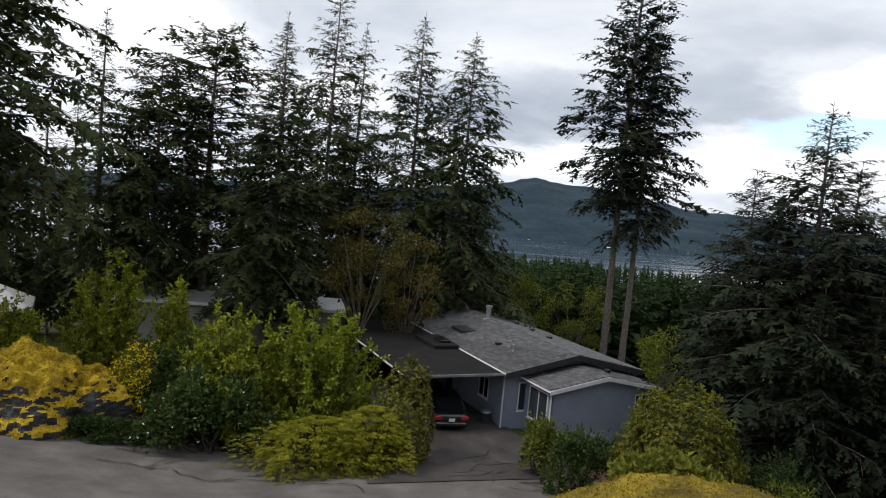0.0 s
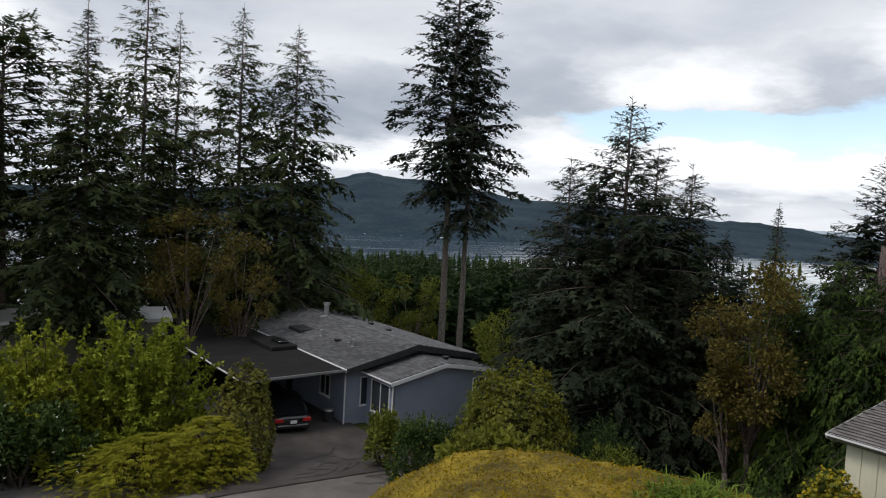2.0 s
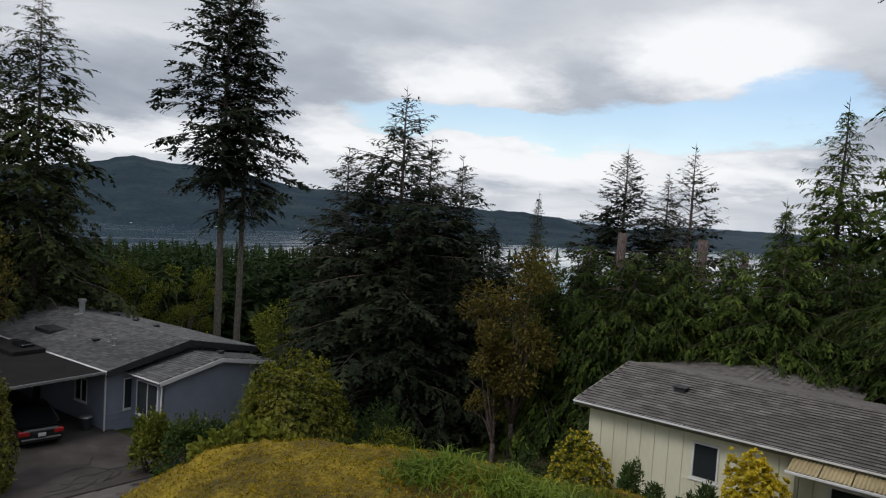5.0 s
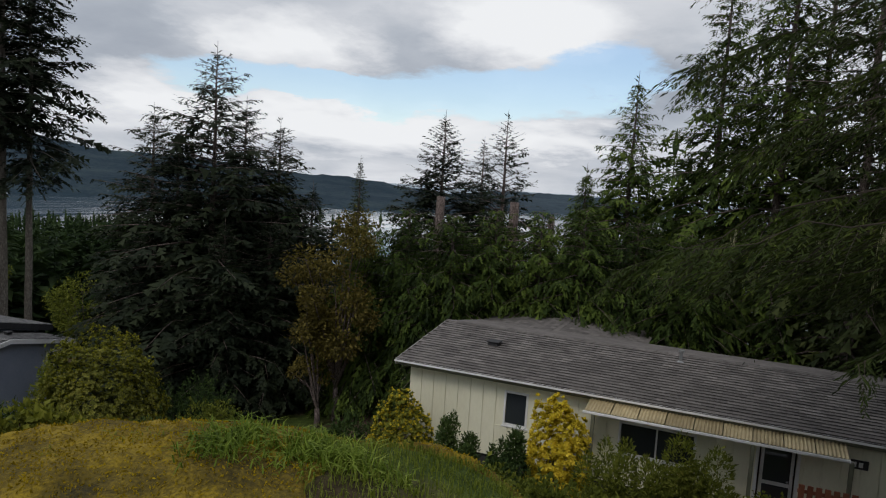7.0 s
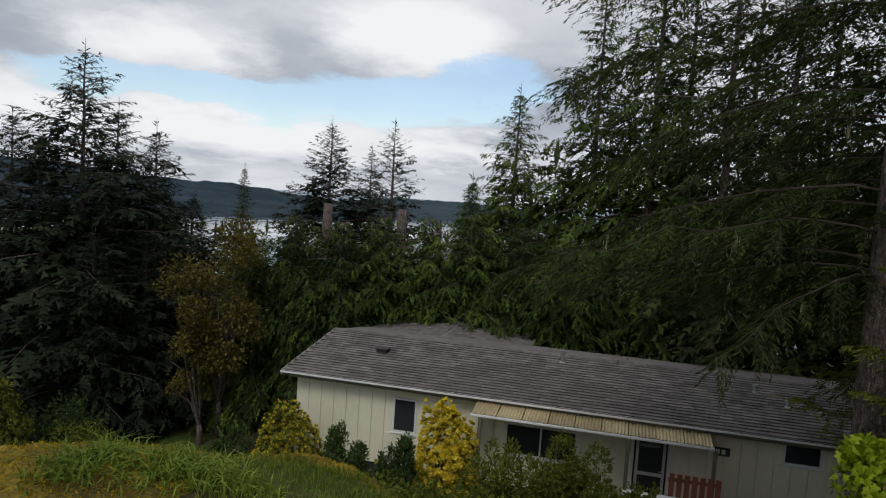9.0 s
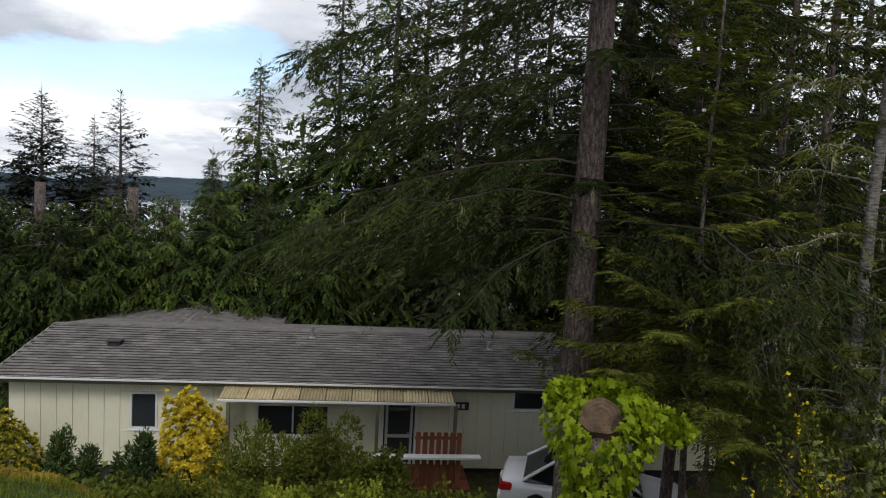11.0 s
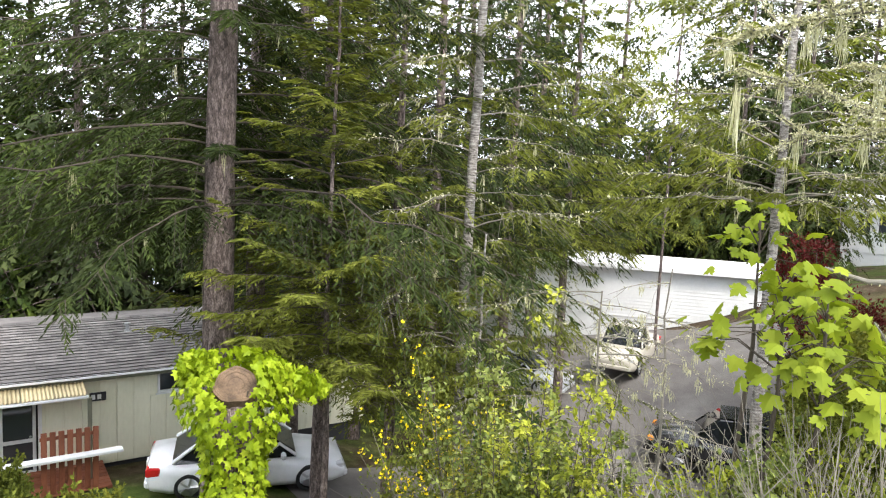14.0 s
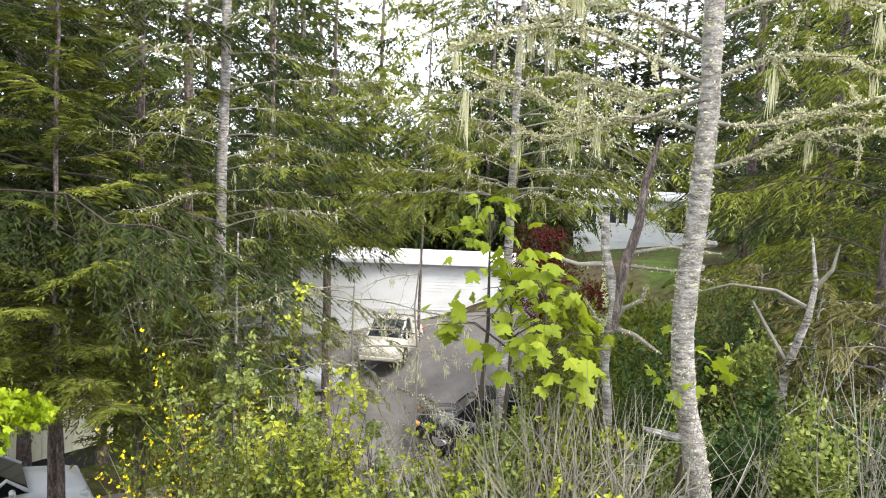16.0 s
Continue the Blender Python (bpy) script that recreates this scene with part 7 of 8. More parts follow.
def blades(bag, rng, x, y, z, length, width, lean):
    """Arched grass blades in two joints."""
    k = len(x)
    a = rng.uniform(0, 2 * math.pi, k)
    out = np.column_stack([np.cos(a), np.sin(a), np.zeros(k)])
    side = np.column_stack([-np.sin(a), np.cos(a), np.zeros(k)])
    L = length * rng.uniform(0.5, 1.25, k)[:, None]
    le = lean * rng.uniform(0.3, 1.3, k)[:, None]
    p0 = np.column_stack([x, y, z])
    up = np.array([0, 0, 1.0])
    p1 = p0 + L * (up * 0.55 + out * le * 0.22)
    p2 = p1 + L * (up * (0.4 - 0.35 * le) + out * le * 0.5)
    w = width * side
    v = np.stack([p0 - w, p0 + w, p1 - w * 0.8, p1 + w * 0.8, p2], 1)
    i = np.arange(k) * 5
    bag.add(v.reshape(-1, 3), np.stack([i, i + 1, i + 3, i + 2], 1), np.stack([i + 2, i + 3, i + 4], 1))


rng, gx, gy = cover_points(72, 42000, -30, -84, 1.9, 7.6)
gb = np.degrees(np.arctan2(-gx, gy))
patch = np.array([noise.fractal((a * 0.45, b_ * 0.45, 9.0), 0.8, 2.0, 4) for a, b_ in zip(gx, gy)])
keep = patch * 0.9 + np.clip((gb + 51) / 16, -0.9, 0.9) + np.clip((np.hypot(gx, gy) - 4.95) * 2.5, -0.2, 1.2) < 0.1
gx, gy = gx[keep], gy[keep]
b = Bag()
blades(b, rng, gx, gy, knoll_height(gx, gy), 0.07, 0.003, 0.9)
tagged(part("grass", b, M_GRASS), "thin green grass on the knoll", "grass", kind="stuff")


def tuft(bearing, d, n, length, spread, seed, label="tuft of long arching green grass"):
    rng = np.random.default_rng(seed)
    x, y = spot(bearing, d, max(bearing, -63.0) if bearing > -70 else bearing)
    b = Bag()
    px, py = rng.normal(0, spread, n), rng.normal(0, spread, n)
    pz = (knoll_height(x + px, y + py) if bearing > -70 else ground_z(x + px, y + py)) - gz(x, y) - 0.02
    blades(b, rng, px, py, pz, length, 0.0055, 1.2)
    t = thing("grass_tuft", label, "grass", pose(x, y, gz(x, y)), "tufts on the knoll")
    part("foliage", b, M_TUFT, t)
    return t


for k, (bg, d, n, ln) in enumerate(((-48.6, 3.7, 300, 0.19), (-50.4, 3.8, 300, 0.19), (-55.0, 3.7, 320, 0.19), (-57.0, 3.8, 300, 0.18), (-52.8, 3.6, 120, 0.12), (-60.4, 3.7, 160, 0.12))):
    tuft(bg, d, n, ln, 0.09, 1 + k)
# low leafy growth on the crest of the knoll
for k, (bg, d) in enumerate(((-32.6, 4.95), (-34.8, 4.9), (-37.0, 4.9))):
    x, y = spot(bg, d, -40.0)
    shrub("ground_cover", "low leafy stems on the mossy crest", pose(x, y, gz(x, y)), 700 + k, 0.22, 0.2, 0.26, 260, M_OLIVE, (0.045, 0.028), loose=0.8, stems=10, lobes=8, base=0.1)
# the white canopy roof beyond the rock
x, y = polar(14.6, 47)
t = thing("canopy_tent", "white peaked canopy roof behind the shrubs", "tent", pose(x, y, gz(x, y), 0, 0, 10))
b = Bag().add([(-2, -2, 2.1), (2, -2, 2.1), (2, 2, 2.1), (-2, 2, 2.1), (0, 0, 3.3), (-2, -2, 1.9), (2, -2, 1.9), (2, 2, 1.9), (-2, 2, 1.9)], [(0, 1, 4), (1, 2, 4), (2, 3, 4), (3, 0, 4)], [(5, 6, 1, 0), (6, 7, 2, 1), (7, 8, 3, 2), (8, 5, 0, 3)])
part("canopy", b, M_WHITE, t)
for dx, dy in ((-1.95, -1.95), (1.95, -1.95), (1.95, 1.95), (-1.95, 1.95)):
    part("pole", Bag().tube([(dx, dy, 0), (dx, dy, 2.1)], (0.025, 0.025), 8), M_GALV, t)

# ---- the trees and growth close by, east and south of the knoll ----
LICHEN_RNG = np.random.default_rng(88)


def lichen_on(bag, path, rng, n, size, hang=0.0):
    """Pale tufts along a limb; hang: share that hangs down as beards."""
    s = np.linspace(0, 1, len(path))
    u = rng.random(n)
    p = np.stack([np.interp(u, s, path[:, c]) for c in range(3)], 1) + rng.normal(0, size * 0.35, (n, 3))
    d = rng.normal(0, 1, (n, 3))
    k = rng.uniform(0.5, 1.4, n)
    bag.kites(p, d, rng.normal(0, 1, (n, 3)), size * k, size * 0.4 * k, 0.3)


def beard(bag, at, length, rng, n=26):
    """A beard of hanging lichen threads."""
    p = np.asarray(at) + rng.normal(0, 0.02, (n, 3)) * (1, 1, 0.3)
    p[:, 2] -= rng.uniform(0, 0.5, n) * length
    d = rng.normal(0, 0.07, (n, 3)) + (0, 0, -1)
    bag.kites(p, d, rng.normal(0, 1, (n, 3)), length * rng.uniform(0.35, 0.7, n), 0.008, 0.2)


def near_conifer(name, label, bearing, d, top, r, low, spread, branches, mats, seed, twigs=40, n_frond=3, teeth=5, width=0.3, longest=0.36, lichen=0, limb_pale=False, avoid=0.55, lean=(0, 0), bare=0.0, hair=0, **more):
    """A conifer near enough to show its twigs: trunk, each limb with its foliage."""
    x, y = polar(bearing, d)
    z = gz(x, y)
    H = top - z
    rng = np.random.default_rng(seed)
    t = thing(name, label, "tree", pose(x, y, z))
    zt = np.linspace(-0.5, H, 26)
    sway = np.cumsum(rng.normal(0, 0.012, (26, 2)), axis=0)
    f = np.clip(zt / H, 0, 1)
    tx = np.column_stack([sway[:, 0] + lean[0] * f, sway[:, 1] + lean[1] * f, zt])
    tr = Bag()
    rr = r * (1 - 0.75 * f) * (1 + rng.normal(0, 0.02, 26))
    rr[0:2] *= (1.35, 1.15)
    tr.tube(tx, rr, 16)
    part("trunk", tr, mats[0], t, smooth=True)
    toward = math.atan2(-y, -x)
    droop, sag, rise = more.get("droop", 0.6), more.get("sag", 0.8), more.get("rise", 0.35)
    lich = Bag()
    for i in range(branches):
        u = (i + rng.random()) / branches
        h = low + (H - low) * u ** more.get("crowd", 1.5)
        k = 1 - (h - low) / (H - low)
        a = i * 2.39996 + rng.normal(0, 0.3)
        L = spread * (0.15 + 0.85 * k ** 0.7) * rng.uniform(0.6, 1.15)
        off = abs((a - toward + math.pi) % (2 * math.pi) - math.pi)
        if off < avoid:
            if rng.random() < 0.75:
                continue
            L *= 0.3
        s = np.linspace(0, 1, 10)
        c = np.array([np.interp(h, zt, tx[:, 0]), np.interp(h, zt, tx[:, 1]), h])
        out = np.array([math.cos(a), math.sin(a), 0.0])
        lat = np.array([-math.sin(a), math.cos(a), 0.0])
        curl = rng.normal(0, 0.1)
        path = c + out * (L * s)[:, None] + lat * (curl * L * s ** 2)[:, None]
        path[:, 2] += L * (rise * rng.uniform(0.6, 1.2) * s - droop * (0.5 + more.get("hang", 0.6) * k) * rng.uniform(0.8, 1.2) * s ** 2 + 0.18 * s ** 4)
        path += rng.normal(0, 0.02, path.shape) * (L * s)[:, None]
        wood = Bag().tube(path, (0.006 + 0.003 * L) * (1.08 - s), 5)
        m = max(8, int(twigs * L / spread))
        st = rng.uniform(0.08 + bare * 0.5, 1.0, m)
        base = np.stack([np.interp(st, s, path[:, q]) for q in range(3)], 1)
        tang = unit(np.stack([np.interp(st, s, np.gradient(path[:, q], s)) for q in range(3)], 1))
        side = rng.choice([-1.0, 1.0], m)[:, None]
        ang = rng.uniform(0.35, 1.1, m)[:, None]
        td = tang * np.cos(ang) + lat * side * np.sin(ang)
        td[:, 2] -= rng.uniform(0.2, 0.9, m) * droop
        tl = np.clip(0.34 * L * (1.1 - 0.7 * st), 0.25, 1.3) * rng.uniform(0.6, 1.25, m)
        # bare twig lines under the needles
        q0, q1 = base, base + td * tl[:, None] * 0.9
        q1[:, 2] -= sag * tl * 0.5
        mid = (q0 + q1) / 2
        mid[:, 2] += 0.12 * sag * tl
        every = 2 if n_frond > 1 else 99
        for e0, e1, e2 in zip(q0[::every], mid[::every], q1[::every]):
            wood.tube([e0, e1, e2], (0.006, 0.004, 0.002), 3, cap=False)
        limb = part("limb", wood, mats[1], t)
        fol = Bag()
        east = (out[0] * -y + out[1] * x) / math.hypot(x, y)
        keep = rng.random(m) >= (bare + more.get("one_side", 0.0) * (east > 0.1) * (k > 0.45))
        if keep.any():
            if n_frond == 1:
                lines_to_sprays(fol, base[keep], td[keep], tl[keep], rng, n_frond, teeth, width, sag, longest)
            else:
                strand_sprays(fol, base[keep], td[keep], tl[keep], rng, more.get("per", 15), more.get("strand", 0.12), sag)
            part("foliage", fol, mats[2], limb)
        if lichen:
            lichen_on(lich, path[2:], rng, int(lichen * L), 0.05)
        if hair:
            for _ in range(hair):
                w = rng.random() * 0.85 + 0.1
                beard(lich, np.stack([np.interp(w, s, path[:, q]) for q in range(3)]), rng.uniform(0.15, 0.45), rng, 14)
    if lich.n:
        tagged(part("lichen", lich, M_LICHEN, t, "pale grey-green lichen"), kind="stuff")
    return t


near_conifer("fir_tree", "big fir with rough brown trunk and long drooping branches", -104.1, 12.6, 30.0, 0.29, 6.2, 5.2, 112, (M_BARK, M_TWIG, M_FIRNEAR), 201, twigs=112, n_frond=4, per=20, strand=0.13, droop=0.5, hang=0.7, crowd=2.0, sag=0.5, hair=1, rise=0.2)
near_conifer("fir_tree", "second fir trunk in the shade behind the big one", -106.6, 16.0, 24.0, 0.24, 6.5, 4.6, 60, (M_BARK, M_TWIG, M_FIRNEAR), 202, twigs=60, droop=0.7, avoid=0.7)
near_conifer("young_fir", "young fir with bright green hanging sprays", -111.8, 16.0, 18.0, 0.14, 3.4, 3.5, 84, (M_BARK, M_TWIG, M_SPRAY), 203, twigs=60, droop=0.35, sag=0.45, avoid=0.0)
near_conifer("young_fir", "young fir with light green drooping sprays", -117.5, 14.6, 17.0, 0.13, 3.6, 3.4, 80, (M_BARK, M_TWIG, M_SPRAY), 204, twigs=60, droop=0.35, sag=0.45, avoid=0.0)
near_conifer("fir_tree", "slender fir with grey lichened trunk and pale bare limbs", -123.5, 13.0, 21.0, 0.125, 4.6, 3.4, 82, (M_BARK_GREY, M_TWIG_PALE, M_SPRAY), 205, twigs=44, droop=0.5, sag=0.7, bare=0.36, one_side=0.35, lichen=24, hair=1, avoid=0.15)
near_conifer("fir_tree", "thin grey-trunked fir with sparse mossy limbs", -145.4, 11.0, 16.0, 0.10, 6.0, 2.8, 66, (M_BARK_GREY, M_TWIG_PALE, M_SPRAY), 206, twigs=40, droop=0.4, bare=0.35, lichen=40, hair=1, avoid=0.5)
near_conifer("fir_tree", "green fir with full drooping branches", -171.5, 11.5, 18.0, 0.17, 2.0, 3.6, 60, (M_BARK, M_TWIG, M_SPRAY), 207, twigs=56, droop=0.6, avoid=0.2)
near_conifer("fir_tree", "shaded fir beyond the lane", -131.0, 24.0, 16.0, 0.18, 6.5, 4.0, 60, (M_BARK, M_TWIG, M_SPRAY), 208, twigs=44, droop=0.5, per=11, strand=0.22, sag=0.5, avoid=0.0)
near_conifer("fir_tree", "green fir on the bank", -168.0, 21.0, 19.0, 0.2, 2.0, 4.2, 66, (M_BARK, M_TWIG, M_SPRAY), 209, twigs=48, droop=0.5, per=11, strand=0.2, sag=0.5, avoid=0.0)
near_conifer("fir_tree", "dense fir closing the view beyond the lane", -141.2, 44.0, 15.0, 0.2, 4.0, 4.6, 60, (M_BARK, M_TWIG, M_SPRAY), 210, twigs=40, droop=0.5, n_frond=1, longest=1.0, avoid=0.0)
near_conifer("fir_tree", "full dark fir behind the white home", -134.6, 46.0, 24.0, 0.24, 5.0, 5.2, 78, (M_BARK, M_TWIG, M_SPRAY), 219, twigs=40, droop=0.5, n_frond=1, longest=1.0, avoid=0.0)

for k, (bg, d, top, sp) in enumerate(((-109.5, 21, 24, 4.2), (-114.5, 22, 23, 4.2), (-120.5, 20, 22, 4.0), (-126.5, 22, 20, 3.6), (-128.5, 30, 22, 4.2), (-147.6, 41, 22, 4.2), (-133.4, 44, 14.2, 4.6), (-136.8, 43, 13.6, 4.4), (-129.8, 43, 26, 4.8), (-143.6, 42, 23, 4.6), (-139.8, 47, 14.6, 4.6), (-163.0, 24, 22, 4.4), (-175.0, 18, 22, 4.4))):
    near_conifer("fir_tree", "dense green fir in the wood behind the homes", bg, d, top, 0.19, 6.5 if -132 < bg < -120 else 1.5 if d > 30 else 4.5, sp, 70, (M_BARK, M_TWIG, M_FIRNEAR), 230 + k, twigs=40, droop=0.5, avoid=0.0, **(dict(per=9, strand=0.24) if d < 25 else dict(n_frond=1, teeth=4, longest=0.75, width=0.24)))

near_conifer("fir_tree", "airy fir with high thin branches before the white home", -138.4, 31.0, 27.0, 0.07, 9.0, 4.8, 50, (M_BARK, M_TWIG, M_FIRNEAR), 217, twigs=34, droop=0.5, n_frond=1, teeth=4, longest=0.7, width=0.2, avoid=0.0)

# the lichen-covered trunk nearest the knoll
def lichen_tree():
    x, y = spot(-160.2, 6.3, -140.2)
    z = gz(x, y)
    t = thing("lichened_tree", "slender trunk crusted with grey lichen, limbs hung with pale beards", "tree", pose(x, y, z))
    rng = np.random.default_rng(301)
    H = 14.0 - z
    zt = np.linspace(-0.4, H, 40)
    # a slight S in the stem
    side = np.array([math.cos(radians(-161)), math.sin(radians(-161))])
    w = np.interp(zt + z, [4.5, 7.35, 7.75, 8.24, 8.73, 9.23, 9.72, 10.2, 10.7, 14], [0.35, 0.2, 0.12, 0.0, -0.055, -0.05, -0.014, 0.0, 0.015, -0.1])
    tx = np.column_stack([side[0] * w, side[1] * w, zt])
    r = np.interp(zt, [0, H], [0.112, 0.066]) * (1 + rng.normal(0, 0.035, 40))
    tr = Bag().tube(tx, r, 20)
    part("trunk", tr, M_BARK_GREY, t, smooth=True)
    crust = Bag()
    n = 2600
    a, hz = rng.uniform(0, 2 * math.pi, n), rng.uniform(0.3, H, n)
    rr = np.interp(hz, zt, r)
    nrm = np.column_stack([np.cos(a), np.sin(a), np.zeros(n)])
    p = np.column_stack([np.interp(hz, zt, tx[:, 0]), np.interp(hz, zt, tx[:, 1]), hz]) + nrm * (rr * 0.98)[:, None]
    tang = np.cross(nrm, rng.normal(0, 1, (n, 3)))
    crust.kites(p, tang * (1, 1, 0.4) + nrm * 0.3, nrm, 0.026 * rng.uniform(0.5, 1.6, n), 0.013 * rng.uniform(0.5, 1.5, n), 0.1)
    tagged(part("crust", crust, M_LICHEN, t, "grey-green crusted lichen"), kind="stuff")
    lich = Bag()
    # limbs: height of origin, direction relative to the view (degrees to the right), length, rise
    east = lambda q: radians(-161 - 90) + radians(90) - radians(q)
    specs = [(10.75, 185, 2.0, 0.0), (10.45, 170, 1.7, 0.05), (11.05, 200, 2.2, 0.12), (10.9, 160, 1.5, 0.1), (10.35, 5, 1.9, 0.06), (10.7, -15, 1.8, -0.02), (11.0, 12, 1.6, 0.08), (11.35, 175, 1.9, 0.15), (11.4, 0, 1.7, 0.12), (11.7, 190, 1.7, 0.2), (11.8, 10, 1.6, 0.15), (12.3, 185, 1.4, 0.2), (12.4, -5, 1.4, 0.2)]
    right = np.array([math.cos(radians(-161)), math.sin(radians(-161)), 0.0])
    away = np.array([x, y, 0.0]) / math.hypot(x, y)
    for h, deg, L, up in specs:
        out = right * math.cos(radians(deg)) + away * math.sin(radians(deg))
        s = np.linspace(0, 1, 12)
        c = np.array([np.interp(h - z, zt, tx[:, 0]), np.interp(h - z, zt, tx[:, 1]), h - z])
        path = c + out * (L * s)[:, None] + np.array([0, 0, 1.0]) * (L * (up * s + 0.1 * np.sin(s * 5 + deg)))[:, None] * 0.8
        path += np.cumsum(rng.normal(0, 0.018, path.shape), axis=0) * s[:, None]
        wood = Bag().tube(path, 0.019 * (1.15 - s), 7)
        for _ in range(int(8 * L)):
            w0 = rng.uniform(0.2, 1)
            b0 = np.stack([np.interp(w0, s, path[:, q]) for q in range(3)])
            d = unit(out * 0.7 + rng.normal(0, 0.6, 3))
            e = b0 + d * rng.uniform(0.15, 0.5)
            sub = np.stack([b0, (b0 + e) / 2 + rng.normal(0, 0.03, 3), e])
            wood.tube(sub, (0.009, 0.006, 0.003), 4, cap=False)
            lichen_on(lich, sub, rng, 120, 0.028)
        part("limb", wood, M_TWIG_PALE, t)
        lichen_on(lich, path[1:], rng, int(650 * L), 0.034)
        for _ in range(int(1.5 * L)):
            w0 = rng.uniform(0.25, 1)
            beard(lich, np.stack([np.interp(w0, s, path[:, q]) for q in range(3)]), rng.uniform(0.12, 0.5) * (1.4 if rng.random() < 0.3 else 0.8), rng, 40)
    tagged(part("lichen", lich, M_LICHEN, t, "pale yellow-green lichen beards"), kind="stuff")
    for h, deg, L in ((7.85, 185, 0.42), (7.3, 190, 0.18), (7.1, 175, 0.12), (9.55, 20, 0.2), (9.35, 5, 0.12)):
        out = right * math.cos(radians(deg)) + away * math.sin(radians(deg))
        c = np.array([np.interp(h - z, zt, tx[:, 0]), np.interp(h - z, zt, tx[:, 1]), h - z])
        part("stub", Bag().tube([c, c + out * L * 0.6 + (0, 0, 0.02), c + out * L + (0, 0, 0.1 * L)], (0.04, 0.034, 0.025), 8), M_BARK_GREY, t)
    return t


lichen_tree()


def crooked_snag():
    x, y = spot(-153.9, 6.6, -140.2)
    z = gz(x, y)
    t = thing("dead_tree", "crooked dead stem, dark below and pale with lichen above", "tree", pose(x, y, z))
    right = np.array([math.cos(radians(-153.9)), math.sin(radians(-153.9)), 0.0])
    up = np.array([0, 0, 1.0])
    P = lambda a, h: right * a + up * (h - z)
    rng = np.random.default_rng(5)
    stem = Bag().tube([P(0.1, z - 0.2), P(0.06, 7.9), P(0.0, 8.35), P(0.02, 8.7), P(0.05, 8.95), P(0.0, 9.2), P(-0.07, 9.45), P(-0.08, 9.78)], (0.042, 0.042, 0.04, 0.046, 0.042, 0.045, 0.04, 0.036), 10)
    part("trunk", stem, M_BARK_GREY, t, smooth=True)
    back = Bag().tube([P(0.05, 8.7), P(0.1, 9.2), P(0.22, 9.7), P(0.25, 10.1), P(0.36, 10.5)], (0.05, 0.05, 0.042, 0.035, 0.02), 9)
    part("limb", back, M_BARK, t)
    lich = Bag()
    for pts, r in (([P(-0.06, 9.3), P(-0.3, 9.28), P(-0.62, 9.36)], 0.03), ([P(0.0, 8.72), P(0.25, 8.66), P(0.5, 8.5)], 0.03), ([P(0.0, 8.72), P(0.14, 8.9), P(0.3, 9.0), P(0.33, 9.14)], 0.025), ([P(0.0, 8.7), P(-0.1, 8.78), P(-0.22, 8.95)], 0.02), ([P(0.0, 8.6), P(-0.05, 8.45), P(0.02, 8.3)], 0.02), ([P(0.1, 9.4), P(0.5, 9.5), P(0.95, 9.46)], 0.022), ([P(0.15, 9.3), P(0.55, 9.28), P(0.9, 9.2)], 0.018)):
        pts = np.array(pts)
        part("limb", Bag().tube(pts, np.linspace(r, r * 0.45, len(pts)), 8), M_TWIG_PALE, t)
        lichen_on(lich, pts, rng, 110, 0.028)
    lichen_on(lich, np.array([P(0, 8.6), P(-0.02, 8.75), P(0.02, 8.8)]), rng, 120, 0.05)
    lichen_on(lich, np.array([P(-0.02, 8.9), P(-0.1, 9.75)]), rng, 220, 0.04)
    tagged(part("lichen", lich, M_LICHEN, t, "pale lichen tufts"), kind="stuff")
    return t


crooked_snag()
x, y = spot(-168.0, 9.0, -140.2)
sx, sy = polar(-168.0 - 90, 1)
t = thing("dead_tree", "grey forked dead sapling with a long bent limb", "tree", pose(x, y, gz(x, y)))
z0 = gz(x, y)
right = np.array([math.cos(radians(-168)), math.sin(radians(-168)), 0.0])
P = lambda a, h: right * a + np.array([0, 0, h - z0])
part("trunk", Bag().tube([P(-0.3, z0 - 0.2), P(-0.12, 8.0), P(0.05, 8.6), P(0.1, 9.0), P(0.02, 9.55)], (0.06, 0.05, 0.042, 0.03, 0.012), 8), M_BARK_GREY, t, smooth=True)
part("limb", Bag().tube([P(0.08, 8.95), P(0.25, 9.2), P(0.3, 9.5)], (0.03, 0.022, 0.01), 6), M_TWIG_PALE, t)
part("limb", Bag().tube([P(0.02, 8.75), P(-0.3, 8.9), P(-0.8, 8.92), P(-1.25, 8.75)], (0.026, 0.021, 0.016, 0.009), 7), M_TWIG_PALE, t)
part("limb", Bag().tube([P(-0.15, 8.1), P(-0.4, 8.5), P(-0.55, 8.75)], (0.03, 0.024, 0.014), 6), M_TWIG_PALE, t)

# ---- the ivy-clad stump ----
IVY = [(0.0, 0.0), (-0.12, 0.28), (0.05, 0.5), (0.22, 0.3), (0.5, 0.52), (0.55, 0.22), (1.0, 0.0), (0.55, -0.22), (0.5, -0.52), (0.22, -0.3), (0.05, -0.5), (-0.12, -0.28)]
MAPLE = [(0.0, 0.0), (-0.08, 0.3), (0.12, 0.42), (0.1, 0.62), (0.34, 0.55), (0.42, 0.78), (0.55, 0.5), (0.5, 0.26), (0.72, 0.34), (0.8, 0.18), (1.05, 0.0), (0.8, -0.18), (0.72, -0.34), (0.5, -0.26), (0.55, -0.5), (0.42, -0.78), (0.34, -0.55), (0.1, -0.62), (0.12, -0.42), (-0.08, -0.3)]


